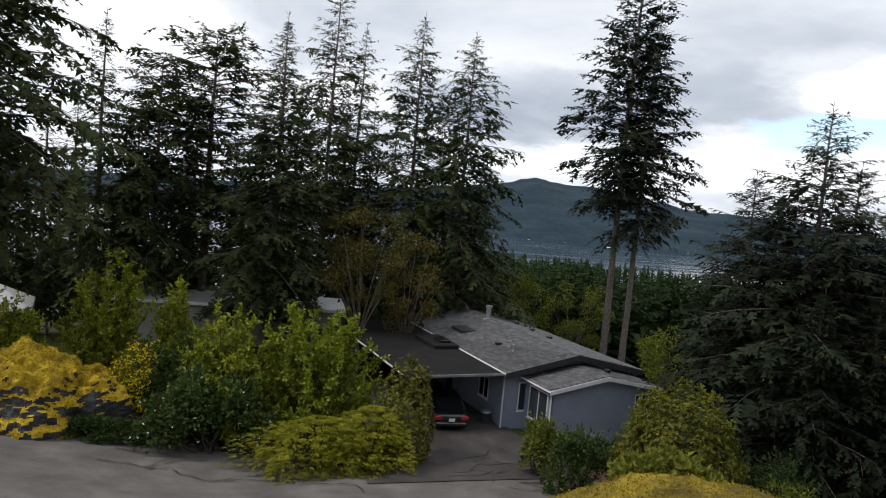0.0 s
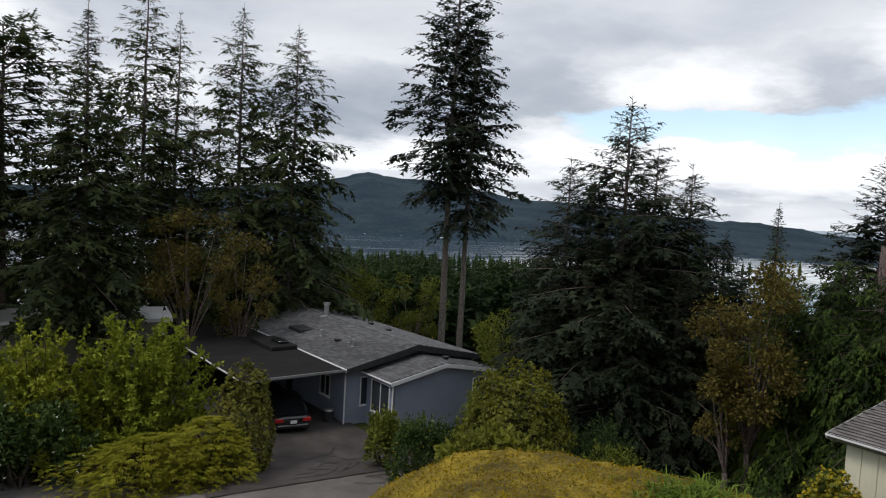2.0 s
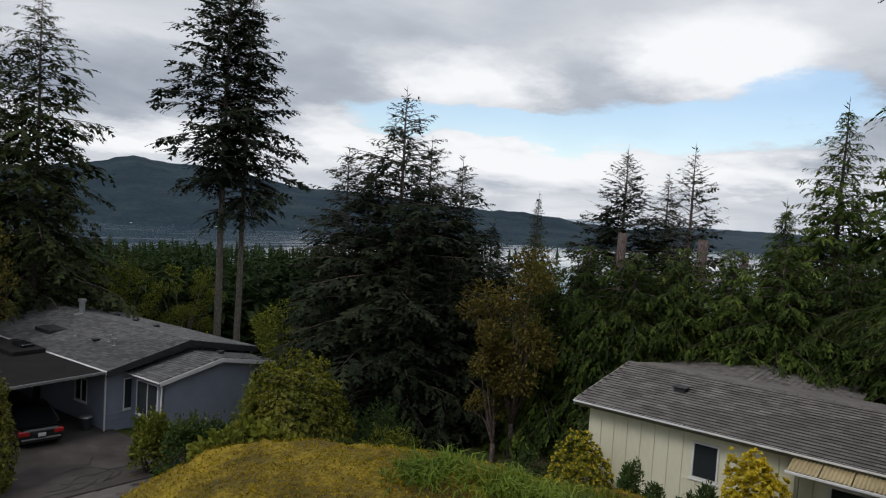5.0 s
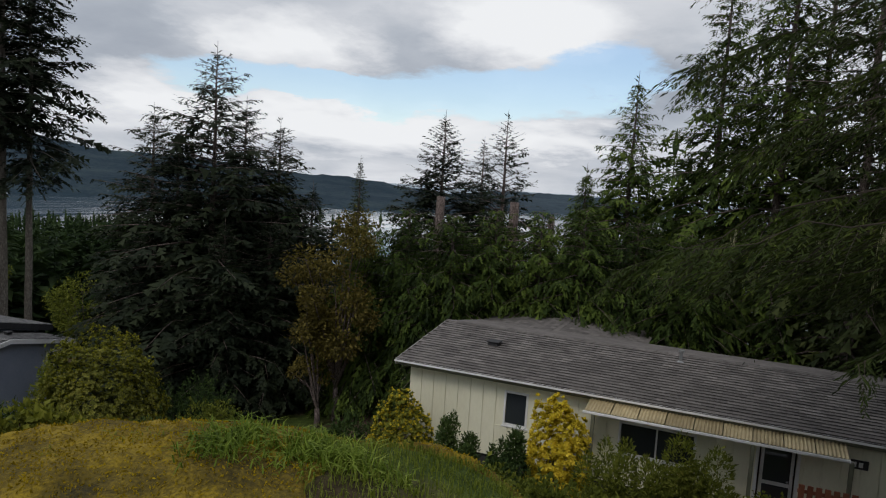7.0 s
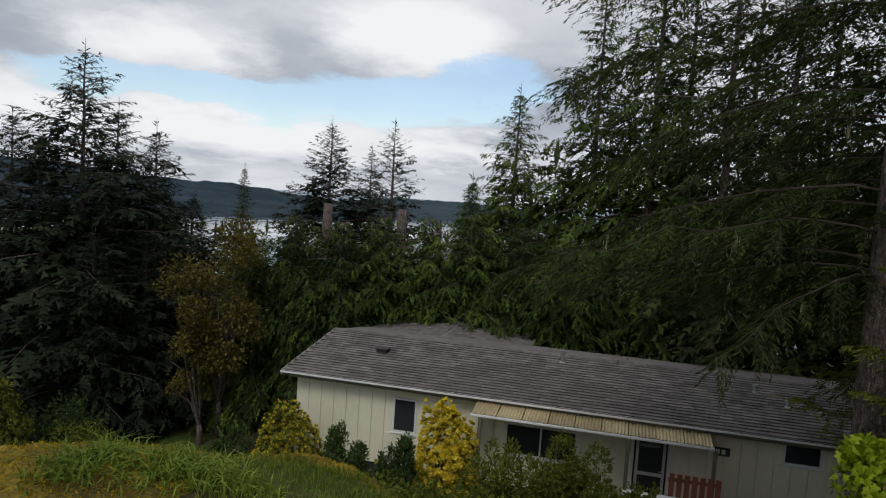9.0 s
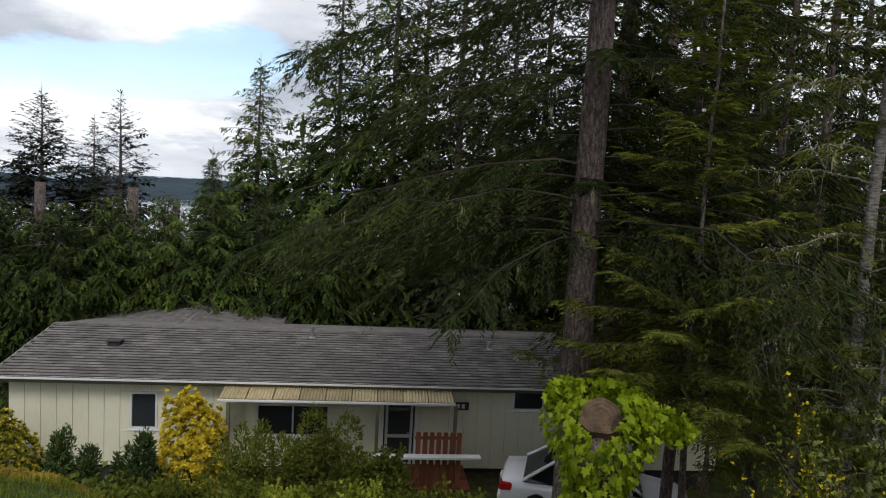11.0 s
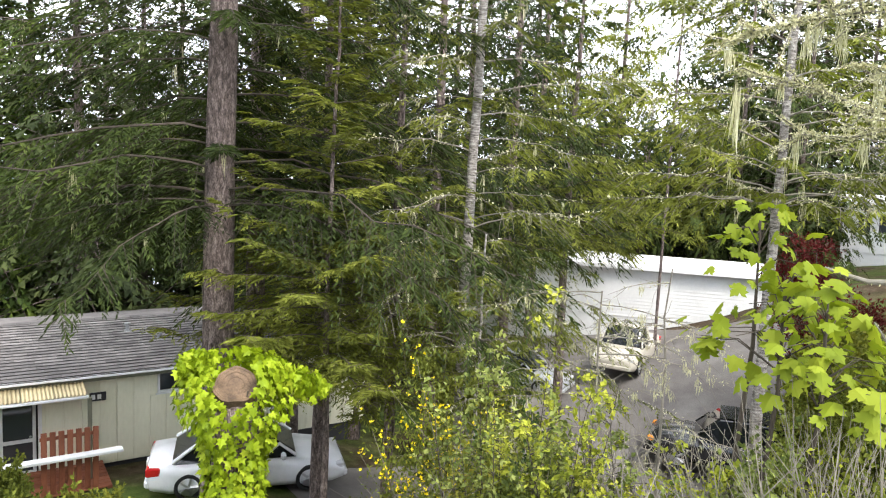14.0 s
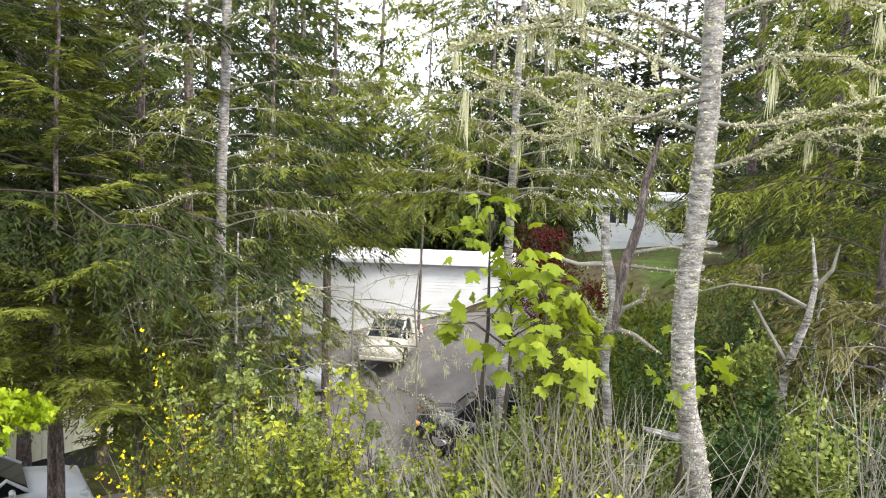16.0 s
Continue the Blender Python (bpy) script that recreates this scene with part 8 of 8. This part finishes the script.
def ivy_stump():
    x, y = spot(-105.7, 7.5, -107.9)
    z = gz(x, y)
    H = 7.72 - z
    t = thing("stump", "tall cut stump wrapped in bright green ivy", "tree stump", pose(x, y, z))
    rng = np.random.default_rng(401)
    view = np.array([-x, -y, 0]) / math.hypot(x, y)
    right = np.array([math.cos(radians(-105.9)), math.sin(radians(-105.9)), 0.0])
    zt = np.linspace(-0.3, H - 0.27, 10)
    stem = Bag().tube(np.column_stack([0.02 * np.sin(zt * 2), 0.02 * np.cos(zt * 3), zt]), np.linspace(0.24, 0.2, 10), 18, cap=True)
    part("trunk", stem, M_BARK, t, smooth=True)
    # the cut face leans towards the knoll, with rings
    nrm = unit(np.array([*(view[:2] * 0.6), 0.8]))
    c = np.array([0, 0, H - 0.06]) + np.array([view[0], view[1], 0]) * 0.08
    u = unit(np.cross(nrm, (0, 0, 1)))
    w = np.cross(nrm, u)
    cut = Bag()
    a = np.arange(30) * 2 * math.pi / 30
    rings = [0.235, 0.228, 0.2, 0.19, 0.15, 0.14, 0.09, 0.08, 0.03]
    lift = [-0.1, 0.0, 0.012, 0.004, 0.012, 0.003, 0.01, 0.002, 0.006]
    v = np.array([[c + (u * math.cos(k) * r + w * math.sin(k) * r) * (1 + 0.05 * math.sin(3 * k) + 0.03 * math.sin(7 * k)) + nrm * l for k in a] for r, l in zip(rings, lift)])
    i, j = np.meshgrid(np.arange(len(rings) - 1), np.arange(30), indexing="ij")
    q = np.stack([i * 30 + j, i * 30 + (j + 1) % 30, (i + 1) * 30 + (j + 1) % 30, (i + 1) * 30 + j], -1).reshape(-1, 4)
    cut.add(v.reshape(-1, 3), q, (np.arange(30) + 30 * (len(rings) - 1))[None, :])
    part("cut_face", cut, M_CUTFACE, t, "dark brown cut with rings")
    n = 4300
    a = rng.uniform(0, 2 * math.pi, n)
    hz = 0.22 + H * (1 - rng.random(n) ** 1.25 * 0.98)
    rad = 0.27 + 0.28 * np.exp(-((H - hz - 0.18) / 0.42) ** 2) * rng.uniform(0.3, 1.25, n) + 0.08 * rng.random(n)
    out = np.column_stack([np.cos(a), np.sin(a), np.zeros(n)])
    p = out * rad[:, None] + np.column_stack([np.zeros(n), np.zeros(n), hz])
    # a horn of leaves to one side of the top, a longer arm to the other
    lob = rng.random(n) < 0.26
    arm = rng.random(n) < 0.55
    reach = rng.uniform(0.2, 0.86, n)
    blob = np.where(arm[:, None], right[None] * reach[:, None] + np.array([0, 0, 1.0]) * (H + 0.08 - 0.32 * (reach - 0.2))[:, None], right[None] * -0.42 + np.array([0, 0, H + 0.14]))
    blob = blob + unit(rng.normal(0, 1, (n, 3))) * rng.uniform(0.03, 0.2, n)[:, None]
    p = np.where(lob[:, None], blob, p)
    dist = np.linalg.norm(p - c, axis=1)
    facing = (p - c) @ nrm
    eye_line = unit(np.array([-x, -y, 10 - z - H]))
    rel = p - c
    off_line = np.linalg.norm(rel - (rel @ eye_line)[:, None] * eye_line, axis=1)
    ok = ~(((dist < 0.31) & (facing > -0.03)) | ((off_line < 0.22) & (rel @ eye_line > 0)))
    p, out = p[ok], out[ok]
    k = len(p)
    d = np.column_stack([rng.normal(0, 0.5, k), rng.normal(0, 0.5, k), -rng.uniform(0.4, 1.2, k)]) + out * 0.35
    leaf = Bag()
    leaf.stamps(IVY, p, d, out + rng.normal(0, 0.35, (k, 3)) + (0, 0, 0.5), 0.085 * rng.uniform(0.55, 1.35, k), 0.25)
    tagged(part("ivy", leaf, M_IVY, t, "bright green ivy leaves"), kind="stuff")
    for _ in range(14):
        aa = rng.uniform(0, 2 * math.pi)
        zz = np.linspace(0, H * rng.uniform(0.6, 0.98), 8)
        pts = np.column_stack([0.25 * np.cos(aa + 0.4 * np.sin(zz * 2)), 0.25 * np.sin(aa + 0.4 * np.sin(zz * 2)), zz])
        part("ivy_stem", Bag().tube(pts, np.full(8, 0.008), 5), M_TWIG, t)
    return t


ivy_stump()
near_conifer("young_fir", "young fir with thin dark trunk and light green sprays", -112.4, 11.5, 13.0, 0.065, 3.6, 2.1, 64, (M_BARK, M_TWIG, M_SPRAY), 211, twigs=48, droop=0.3, sag=0.4, avoid=0.0)
for k, (bg, d, top) in enumerate(((-167.5, 10.2, 9.0), (-171.5, 9.4, 9.2), (-164.3, 11.8, 9.0))):
    near_conifer("young_fir", "low fir with dull olive drooping sprays", bg, d, top, 0.045, 0.4, 1.7, 46, (M_BARK_GREY, M_TWIG_PALE, M_DULLFIR), 240 + k, twigs=30, droop=0.6, sag=0.8, bare=0.15, lichen=6, avoid=0.0)
near_conifer("young_fir", "twiggy young fir with sparse sprays and lichen", -124.6, 11.2, 9.1, 0.05, 1.6, 1.5, 34, (M_BARK_GREY, M_TWIG_PALE, M_SPRAY), 212, twigs=26, droop=0.5, sag=0.8, bare=0.3, lichen=20, avoid=0.0)


# ---- big-leaved maple sapling ----
def maple_sapling(bearing, d, top, n, seed, spread=0.75, bottom=None, label="maple sapling with large bright green lobed leaves"):
    x, y = spot(bearing, d, -140.2)
    z = gz(x, y)
    rng = np.random.default_rng(seed)
    t = thing("maple_sapling", label, "tree", pose(x, y, z))
    H = top - z
    b0 = (bottom or (z + 0.5 * H)) - z
    part("stem", Bag().tube([(0, 0, -0.2), (0.05, 0.03, H * 0.4), (-0.03, 0, H * 0.75), (0, 0.02, H)], (0.035, 0.028, 0.018, 0.006), 7), M_TWIG, t)
    for i in range(n):
        h = b0 + (H - b0) * rng.random()
        a = i * 2.4 + rng.normal(0, 0.4)
        L = spread * (1.15 - 0.7 * (h - b0) / (H - b0 + 0.01)) * rng.uniform(0.45, 1.1)
        e = np.array([math.cos(a) * L, math.sin(a) * L, h + 0.12 * L])
        part("petiole", Bag().tube([(0, 0, h - 0.12), e * (0.5, 0.5, 1) + (0, 0, 0.02), e], (0.007, 0.005, 0.003), 4, cap=False), M_TWIG, t)
        for q in range(3):
            pp = e + rng.normal(0, 0.1, 3)
            dd = np.array([math.cos(a), math.sin(a), -0.8]) + rng.normal(0, 0.45, 3)
            leaf = Bag().stamps(MAPLE, pp, dd, rng.normal(0, 0.3, 3) + (0, 0, 1), 0.135 * rng.uniform(0.6, 1.25), 0.3)
            part("leaf", leaf, M_MAPLE, t)
    return t


maple_sapling(-144.0, 6.4, 9.75, 10, 51, 0.4, 9.35)
maple_sapling(-146.0, 6.2, 9.3, 26, 54, 0.6, 8.6)
maple_sapling(-148.9, 6.0, 9.2, 28, 52, 0.55, 8.4)
maple_sapling(-160.5, 6.6, 8.65, 8, 53, 0.4, 8.3)

# ---- undergrowth below the knoll ----
BROOM = dict(loose=0.9, stems=30, lobes=22, base=0.3)
shrub("broom_bush", "tall broom bush with bright yellow flowers and bare stems", stand(-119.0, 8.2), 501, 0.75, 0.7, 8.15 - gz(*polar(-119.0, 8.2)), 3300, M_GREEN, (0.045, 0.016), flowers=(260, M_FLOWER, 0.04), stem_mat=M_TWIG_PALE, **BROOM)
shrub("broom_bush", "broom bush with scattered yellow flowers", stand(-123.2, 8.4), 502, 0.75, 0.7, 7.95 - gz(*polar(-123.2, 8.4)), 3200, M_GREEN, (0.045, 0.016), flowers=(200, M_FLOWER, 0.04), stem_mat=M_TWIG_PALE, **BROOM)
for k, (bg, d, top, rx, n, mat, lf) in enumerate((
    (-127.5, 8.4, 7.55, 0.8, 3600, M_DARK, (0.05, 0.03)), (-132.5, 8.0, 7.1, 0.8, 3600, M_GREEN, (0.05, 0.03)), (-136.5, 7.4, 6.8, 0.7, 3300, M_THICKET, (0.05, 0.03)),
    (-141.5, 6.6, 7.3, 0.75, 4200, M_THICKET, (0.05, 0.03)), (-147.0, 6.4, 7.9, 0.7, 4200, M_THICKET, (0.05, 0.03)), (-152.5, 6.6, 8.0, 0.7, 3800, M_GREEN, (0.05, 0.03)),
    (-156.5, 7.5, 7.9, 0.6, 3800, M_THICKET, (0.045, 0.03)), (-163.5, 7.6, 8.1, 0.6, 4200, M_DARK, (0.05, 0.03)), (-167.0, 7.2, 8.0, 0.6, 4200, M_THICKET, (0.05, 0.03)),
    (-171.5, 7.8, 8.3, 0.8, 4200, M_DARK, (0.06, 0.035)), (-160.0, 11.0, 8.4, 1.5, 5000, M_DARK, (0.09, 0.04)), (-167.0, 12.5, 8.4, 1.6, 5000, M_DARK, (0.09, 0.03)),
    (-152.0, 13.0, 7.6, 1.6, 4500, M_GREEN, (0.08, 0.04)), (-157.0, 19.0, 7.4, 2.0, 4500, M_GREEN, (0.1, 0.05)), (-151.5, 21.0, 6.8, 1.6, 4000, M_OLIVE, (0.1, 0.05)), (-124.5, 20.0, 4.6, 1.6, 4500, M_GREEN, (0.1, 0.05)), (-125.0, 7.6, 7.0, 0.7, 3600, M_OLIVE, (0.05, 0.02)), (-129.5, 7.0, 7.5, 0.6, 3600, M_THICKET, (0.05, 0.03)), (-134.5, 6.4, 7.15, 0.6, 3600, M_THICKET, (0.05, 0.03)), (-138.5, 6.2, 7.15, 0.6, 3600, M_THICKET, (0.05, 0.03)), (-144.0, 5.8, 7.5, 0.6, 4000, M_THICKET, (0.05, 0.03)), (-149.0, 5.6, 7.6, 0.6, 4000, M_FRESH, (0.05, 0.03)), (-153.0, 5.7, 7.5, 0.55, 4000, M_FRESH, (0.05, 0.03)), (-160.0, 8.5, 8.0, 0.9, 4000, M_DARK, (0.06, 0.03)), (-165.0, 9.5, 8.2, 1.0, 4000, M_THICKET, (0.08, 0.03)), (-147.0, 9.5, 7.0, 0.9, 4000, M_GREEN, (0.06, 0.03)), (-121.0, 7.4, 6.4, 0.6, 3600, M_GREEN, (0.05, 0.02)), (-115.5, 8.6, 6.0, 0.6, 3600, M_GREEN, (0.05, 0.03)), (-128.5, 7.5, 7.7, 0.6, 2400, M_GREEN, (0.05, 0.03)), (-133.5, 7.2, 7.25, 0.6, 2200, M_THICKET, (0.05, 0.03)), (-139.0, 6.6, 7.35, 0.55, 2400, M_THICKET, (0.05, 0.03)))):
    x, y = polar(bg, d)
    shrub("shrub", ("thicket shrub with small fresh leaves and pale twigs" if d < 9 else "shaded undergrowth shrub with drooping twigs"), stand(bg, d), 520 + k, rx, rx, top - gz(x, y), int(n * (1.1 if -137 < bg < -124 else 1.5) * (1 if d < 9 else 1.9)), mat, ((0.04, 0.032) if d < 9 else (0.045, 0.034) if d < 15 else (0.11, 0.08)), stem_mat=M_TWIG_PALE, loose=0.7, stems=16, lobes=20, base=0.2)


def thicket(name, label, bearing, d, n, h, seed, mat):
    """Bare upright twigs, each forking once."""
    rng = np.random.default_rng(seed)
    x, y = polar(bearing, d)
    t = thing(name, label, "shrub", pose(x, y, gz(x, y)))
    b = Bag()
    for i in range(n):
        p0 = np.array([rng.normal(0, 0.35), rng.normal(0, 0.35), -0.1])
        d_ = unit(np.array([rng.normal(0, 0.3), rng.normal(0, 0.3), 1.0]))
        L = h * rng.uniform(0.6, 1.1)
        s = np.linspace(0, 1, 5)[:, None]
        path = p0 + d_ * L * s + rng.normal(0, 0.1, 3) * s ** 2 * L
        b.tube(path, np.linspace(0.008, 0.002, 5), 4, cap=False)
        for q in range(6):
            m = path[rng.integers(1, 4)]
            e = m + unit(d_ + rng.normal(0, 0.5, 3)) * L * 0.3
            b.tube([m, (m + e) / 2 + rng.normal(0, 0.02, 3), e], (0.005, 0.003, 0.0015), 3, cap=False)
    part("stem", b, mat, t)
    return t


thicket("bare_shrub", "leafless grey twiggy shrub", -148.5, 6.0, 85, 2.3, 61, M_TWIG_PALE)
thicket("bare_shrub", "leafless grey twiggy shrub", -152.0, 5.9, 80, 2.2, 62, M_TWIG_PALE)
thicket("bare_shrub", "thin bare twigs among the leaves", -130.0, 8.6, 34, 2.8, 63, M_TWIG_PALE)
for k, (bg, d, h) in enumerate(((-126.0, 8.0, 3.0), (-134.0, 7.4, 2.6), (-138.5, 7.0, 2.4), (-142.5, 6.6, 2.5), (-145.5, 6.2, 2.3), (-156.0, 6.2, 2.2), (-129.0, 9.2, 3.2))):
    thicket("bare_shrub", "thin bare grey twigs among the leaves", bg, d, 30, h, 70 + k, M_TWIG_PALE)
thicket("bare_shrub", "thin bare twigs among the leaves", -172.0, 7.0, 34, 2.4, 64, M_TWIG_PALE)


def wispy_sapling(label, bearing, d, top, seed, mat, stems=5, leaf=0.058, splay=0.16):
    """Thin upright stems with short side twigs, small roundish leaves in loose bunches on them."""
    rng = np.random.default_rng(seed)
    x, y = polar(bearing, d)
    t = thing("sapling", label, "sapling", pose(x, y, gz(x, y)))
    wood, fol = Bag(), Bag()
    H = top - gz(x, y)
    for i in range(stems):
        L = H * rng.uniform(0.65, 1.0)
        a = i * 2.4 + rng.normal(0, 0.4)
        s = np.linspace(0, 1, 7)[:, None]
        path = np.array([0, 0, -0.05]) + np.array([math.cos(a) * splay * L, math.sin(a) * splay * L, L]) * s + rng.normal(0, 0.05, 3) * s ** 2 * L + rng.normal(0, 0.015, (7, 3)) * s
        wood.tube(path, np.linspace(0.011, 0.002, 7), 4, cap=False)
        n = int(L * 15)
        u = rng.uniform(0.2, 1.0, n)
        p0 = np.stack([np.interp(u, s[:, 0], path[:, c]) for c in range(3)], 1)
        d_ = unit(rng.normal(0, 1, (n, 3)) * (1, 1, 0.35) + (0, 0, 0.4))
        for q in range(n):
            m = rng.uniform(0.12, 0.42) * (1.15 - 0.6 * u[q])
            e = p0[q] + d_[q] * m
            mid = (p0[q] + e) / 2 + rng.normal(0, 0.012, 3)
            wood.tube([p0[q], mid, e + (0, 0, -0.02)], (0.0035, 0.0025, 0.001), 3, cap=False)
            k = rng.integers(4, 13)
            w = rng.uniform(0.25, 1.05, (k, 1))
            lp = p0[q] + d_[q] * m * w + rng.normal(0, 0.012, (k, 3))
            z = leaf * rng.uniform(0.6, 1.3, k)
            fol.kites(lp, d_[q] * 0.5 + rng.normal(0, 0.7, (k, 3)), rng.normal(0, 0.5, (k, 3)) + (0, 0, 1), z, z * 0.72, 0.2)
    part("stem", wood, M_TWIG, t)
    part("foliage", fol, mat, t)
    return t


for k, (bg, d, top, mat) in enumerate(((-123.8, 7.8, 8.3, M_THICKET), (-126.4, 7.2, 8.35, M_THICKET), (-128.8, 7.6, 8.5, M_FRESH), (-131.2, 7.0, 8.2, M_FRESH), (-133.2, 7.4, 7.95, M_THICKET), (-135.6, 6.8, 8.05, M_FRESH), (-137.6, 7.2, 7.7, M_THICKET), (-139.8, 6.8, 7.75, M_FRESH), (-146.5, 6.4, 8.0, M_FRESH), (-150.5, 6.6, 7.9, M_FRESH))):
    wispy_sapling("wispy sapling with small fresh green leaves" if mat is M_FRESH else "wispy sapling with small dull green leaves", bg, d, top + 0.25, 900 + k, mat)


def dead_sapling(bearing, d, top, seed, reach, n):
    """A thin dead stem with long crooked drooping twigs, lichen tufts and beards on them."""
    rng = np.random.default_rng(seed)
    x, y = polar(bearing, d)
    t = thing("dead_sapling", "dead grey sapling with lichen-hung drooping twigs", "sapling", pose(x, y, gz(x, y)))
    wood, tufts = Bag(), Bag()
    H = top - gz(x, y)
    s = np.linspace(0, 1, 9)[:, None]
    path = np.array([0.12, -0.1, H]) * s + rng.normal(0, 0.035, (9, 3)) * s
    wood.tube(path, np.linspace(0.03, 0.008, 9), 7, cap=False)
    for i in range(n):
        u = rng.uniform(0.4, 1.0)
        p = np.array([np.interp(u, s[:, 0], path[:, c]) for c in range(3)])
        a = rng.uniform(0, 6.28)
        L = reach * rng.uniform(0.4, 1.0)
        q = np.linspace(0, 1, 7)[:, None]
        limb = p + np.array([math.cos(a), math.sin(a), 0.12]) * L * q + np.array([0, 0, -0.3 * L]) * q ** 2 + rng.normal(0, 0.03, (7, 3)) * q
        wood.tube(limb, np.linspace(0.008, 0.002, 7), 4, cap=False)
        for m in range(7):
            b0 = limb[rng.integers(1, 7)]
            e = b0 + unit(np.array([math.cos(a), math.sin(a), -0.3]) + rng.normal(0, 0.7, 3)) * L * rng.uniform(0.12, 0.35)
            wood.tube([b0, (b0 + e) / 2 + rng.normal(0, 0.015, 3), e], (0.004, 0.0025, 0.001), 3, cap=False)
        lichen_on(tufts, limb, rng, int(30 * L), 0.03)
        for m in range(3):
            beard(tufts, limb[rng.integers(2, 7)], rng.uniform(0.08, 0.2), rng, 12)
    part("stem", wood, M_TWIG_PALE, t)
    part("lichen", tufts, M_LICHEN, t)
    return t


dead_sapling(-133.6, 8.2, 8.75, 931, 1.5, 30)
dead_sapling(-138.6, 8.8, 9.1, 932, 1.3, 24)

# ---- the bed before the cream home ----
dome_shrub("golden_shrub", "upright golden-tipped evergreen at the home's corner", stand(-61.2, 20.2), 541, 1.1, 1.0, 2.9, 1300, M_OLIVE, (0.105, 0.05), M_GOLD, 0.6)
dome_shrub("golden_shrub", "bright golden-leaved evergreen by the window", stand(-74.0, 18.4), 542, 0.95, 0.9, 3.2, 1400, M_GOLD, (0.105, 0.052), M_GOLD, 0.5)
for k, (bg, d, top, rx) in enumerate(((-65.4, 17.6, 4.15, 0.55), (-67.0, 17.4, 3.7, 0.45), (-69.3, 17.5, 4.35, 0.35), (-70.6, 17.2, 3.8, 0.5), (-78.0, 16.9, 4.3, 0.7), (-80.5, 16.8, 4.45, 0.8), (-83.0, 16.6, 4.4, 0.8), (-85.6, 16.4, 4.35, 0.75))):
    x, y = polar(bg, d)
    shrub("evergreen_bush", "small dark clipped evergreen in the bed", stand(bg, d), 550 + k, rx, rx, top - gz(x, y), 3600, M_DARK if k < 4 else M_GREEN, (0.09, 0.03), group="evergreens along the home", lobes=12, base=0.05, shell=0.85)
for k, (bg, d, top, rx, mat) in enumerate(((-70.0, 12.6, 5.0, 0.9, M_GREEN), (-73.5, 11.8, 5.3, 0.8, M_GREEN), (-77.0, 12.2, 5.3, 0.9, M_GREEN), (-81.0, 12.0, 5.2, 0.8, M_LIME), (-84.5, 12.4, 5.1, 0.9, M_GREEN), (-88.5, 12.0, 5.2, 0.7, M_LIME), (-92.0, 11.5, 5.0, 0.8, M_GREEN), (-95.5, 11.8, 4.9, 0.8, M_OLIVE), (-98.5, 10.8, 5.0, 0.6, M_OLIVE), (-89.8, 14.6, 5.0, 0.55, M_GREEN), (-87.5, 14.8, 4.6, 0.5, M_GREEN), (-101.5, 9.5, 5.2, 0.5, M_DARK), (-67.5, 10.5, 5.9, 0.7, M_GREEN), (-64.0, 11.5, 5.6, 0.7, M_DARK))):
    x, y = polar(bg, d)
    shrub("bramble", "bramble thicket with broad green leaves" if mat is M_GREEN else "leafy wild shrub below the knoll", stand(bg, d), 570 + k, rx, rx, max(0.8, top - (0.4 if -91 < bg < -76 else 0.0) - gz(x, y)), 4200, mat, (0.066, 0.046), loose=0.6, lobes=18, stems=12)
for k, (bg, d) in enumerate(((-93.0, 9.5), (-96.5, 9.0), (-100.5, 8.6), (-103.5, 8.2), (-88.0, 9.8), (-84.0, 9.2), (-79.0, 9.0))):
    tuft(bg, d, 420, 0.75, 0.22, 620 + k, "tall green grass below the knoll")

# driftwood and stones in the bed
rng = np.random.default_rng(77)
for k in range(9):
    bg, d = -66.5 - k * 0.75, 10.4 + rng.uniform(-0.5, 0.7)
    x, y = polar(bg, d)
    L = rng.uniform(0.5, 1.1)
    a = rng.uniform(0, 3.1)
    s = np.linspace(-0.5, 0.5, 6)
    p = np.column_stack([np.cos(a) * L * s, np.sin(a) * L * s, 0.1 + rng.normal(0, 0.03, 6)])
    t = thing("log", "weathered grey-brown piece of wood in the bed", "log", pose(x, y, gz(x, y)), group="wood in the bed")
    part("wood", Bag().tube(p, 0.1 * rng.uniform(0.7, 1.2) * (1 + rng.normal(0, 0.08, 6)), 9), M_CUT, t)
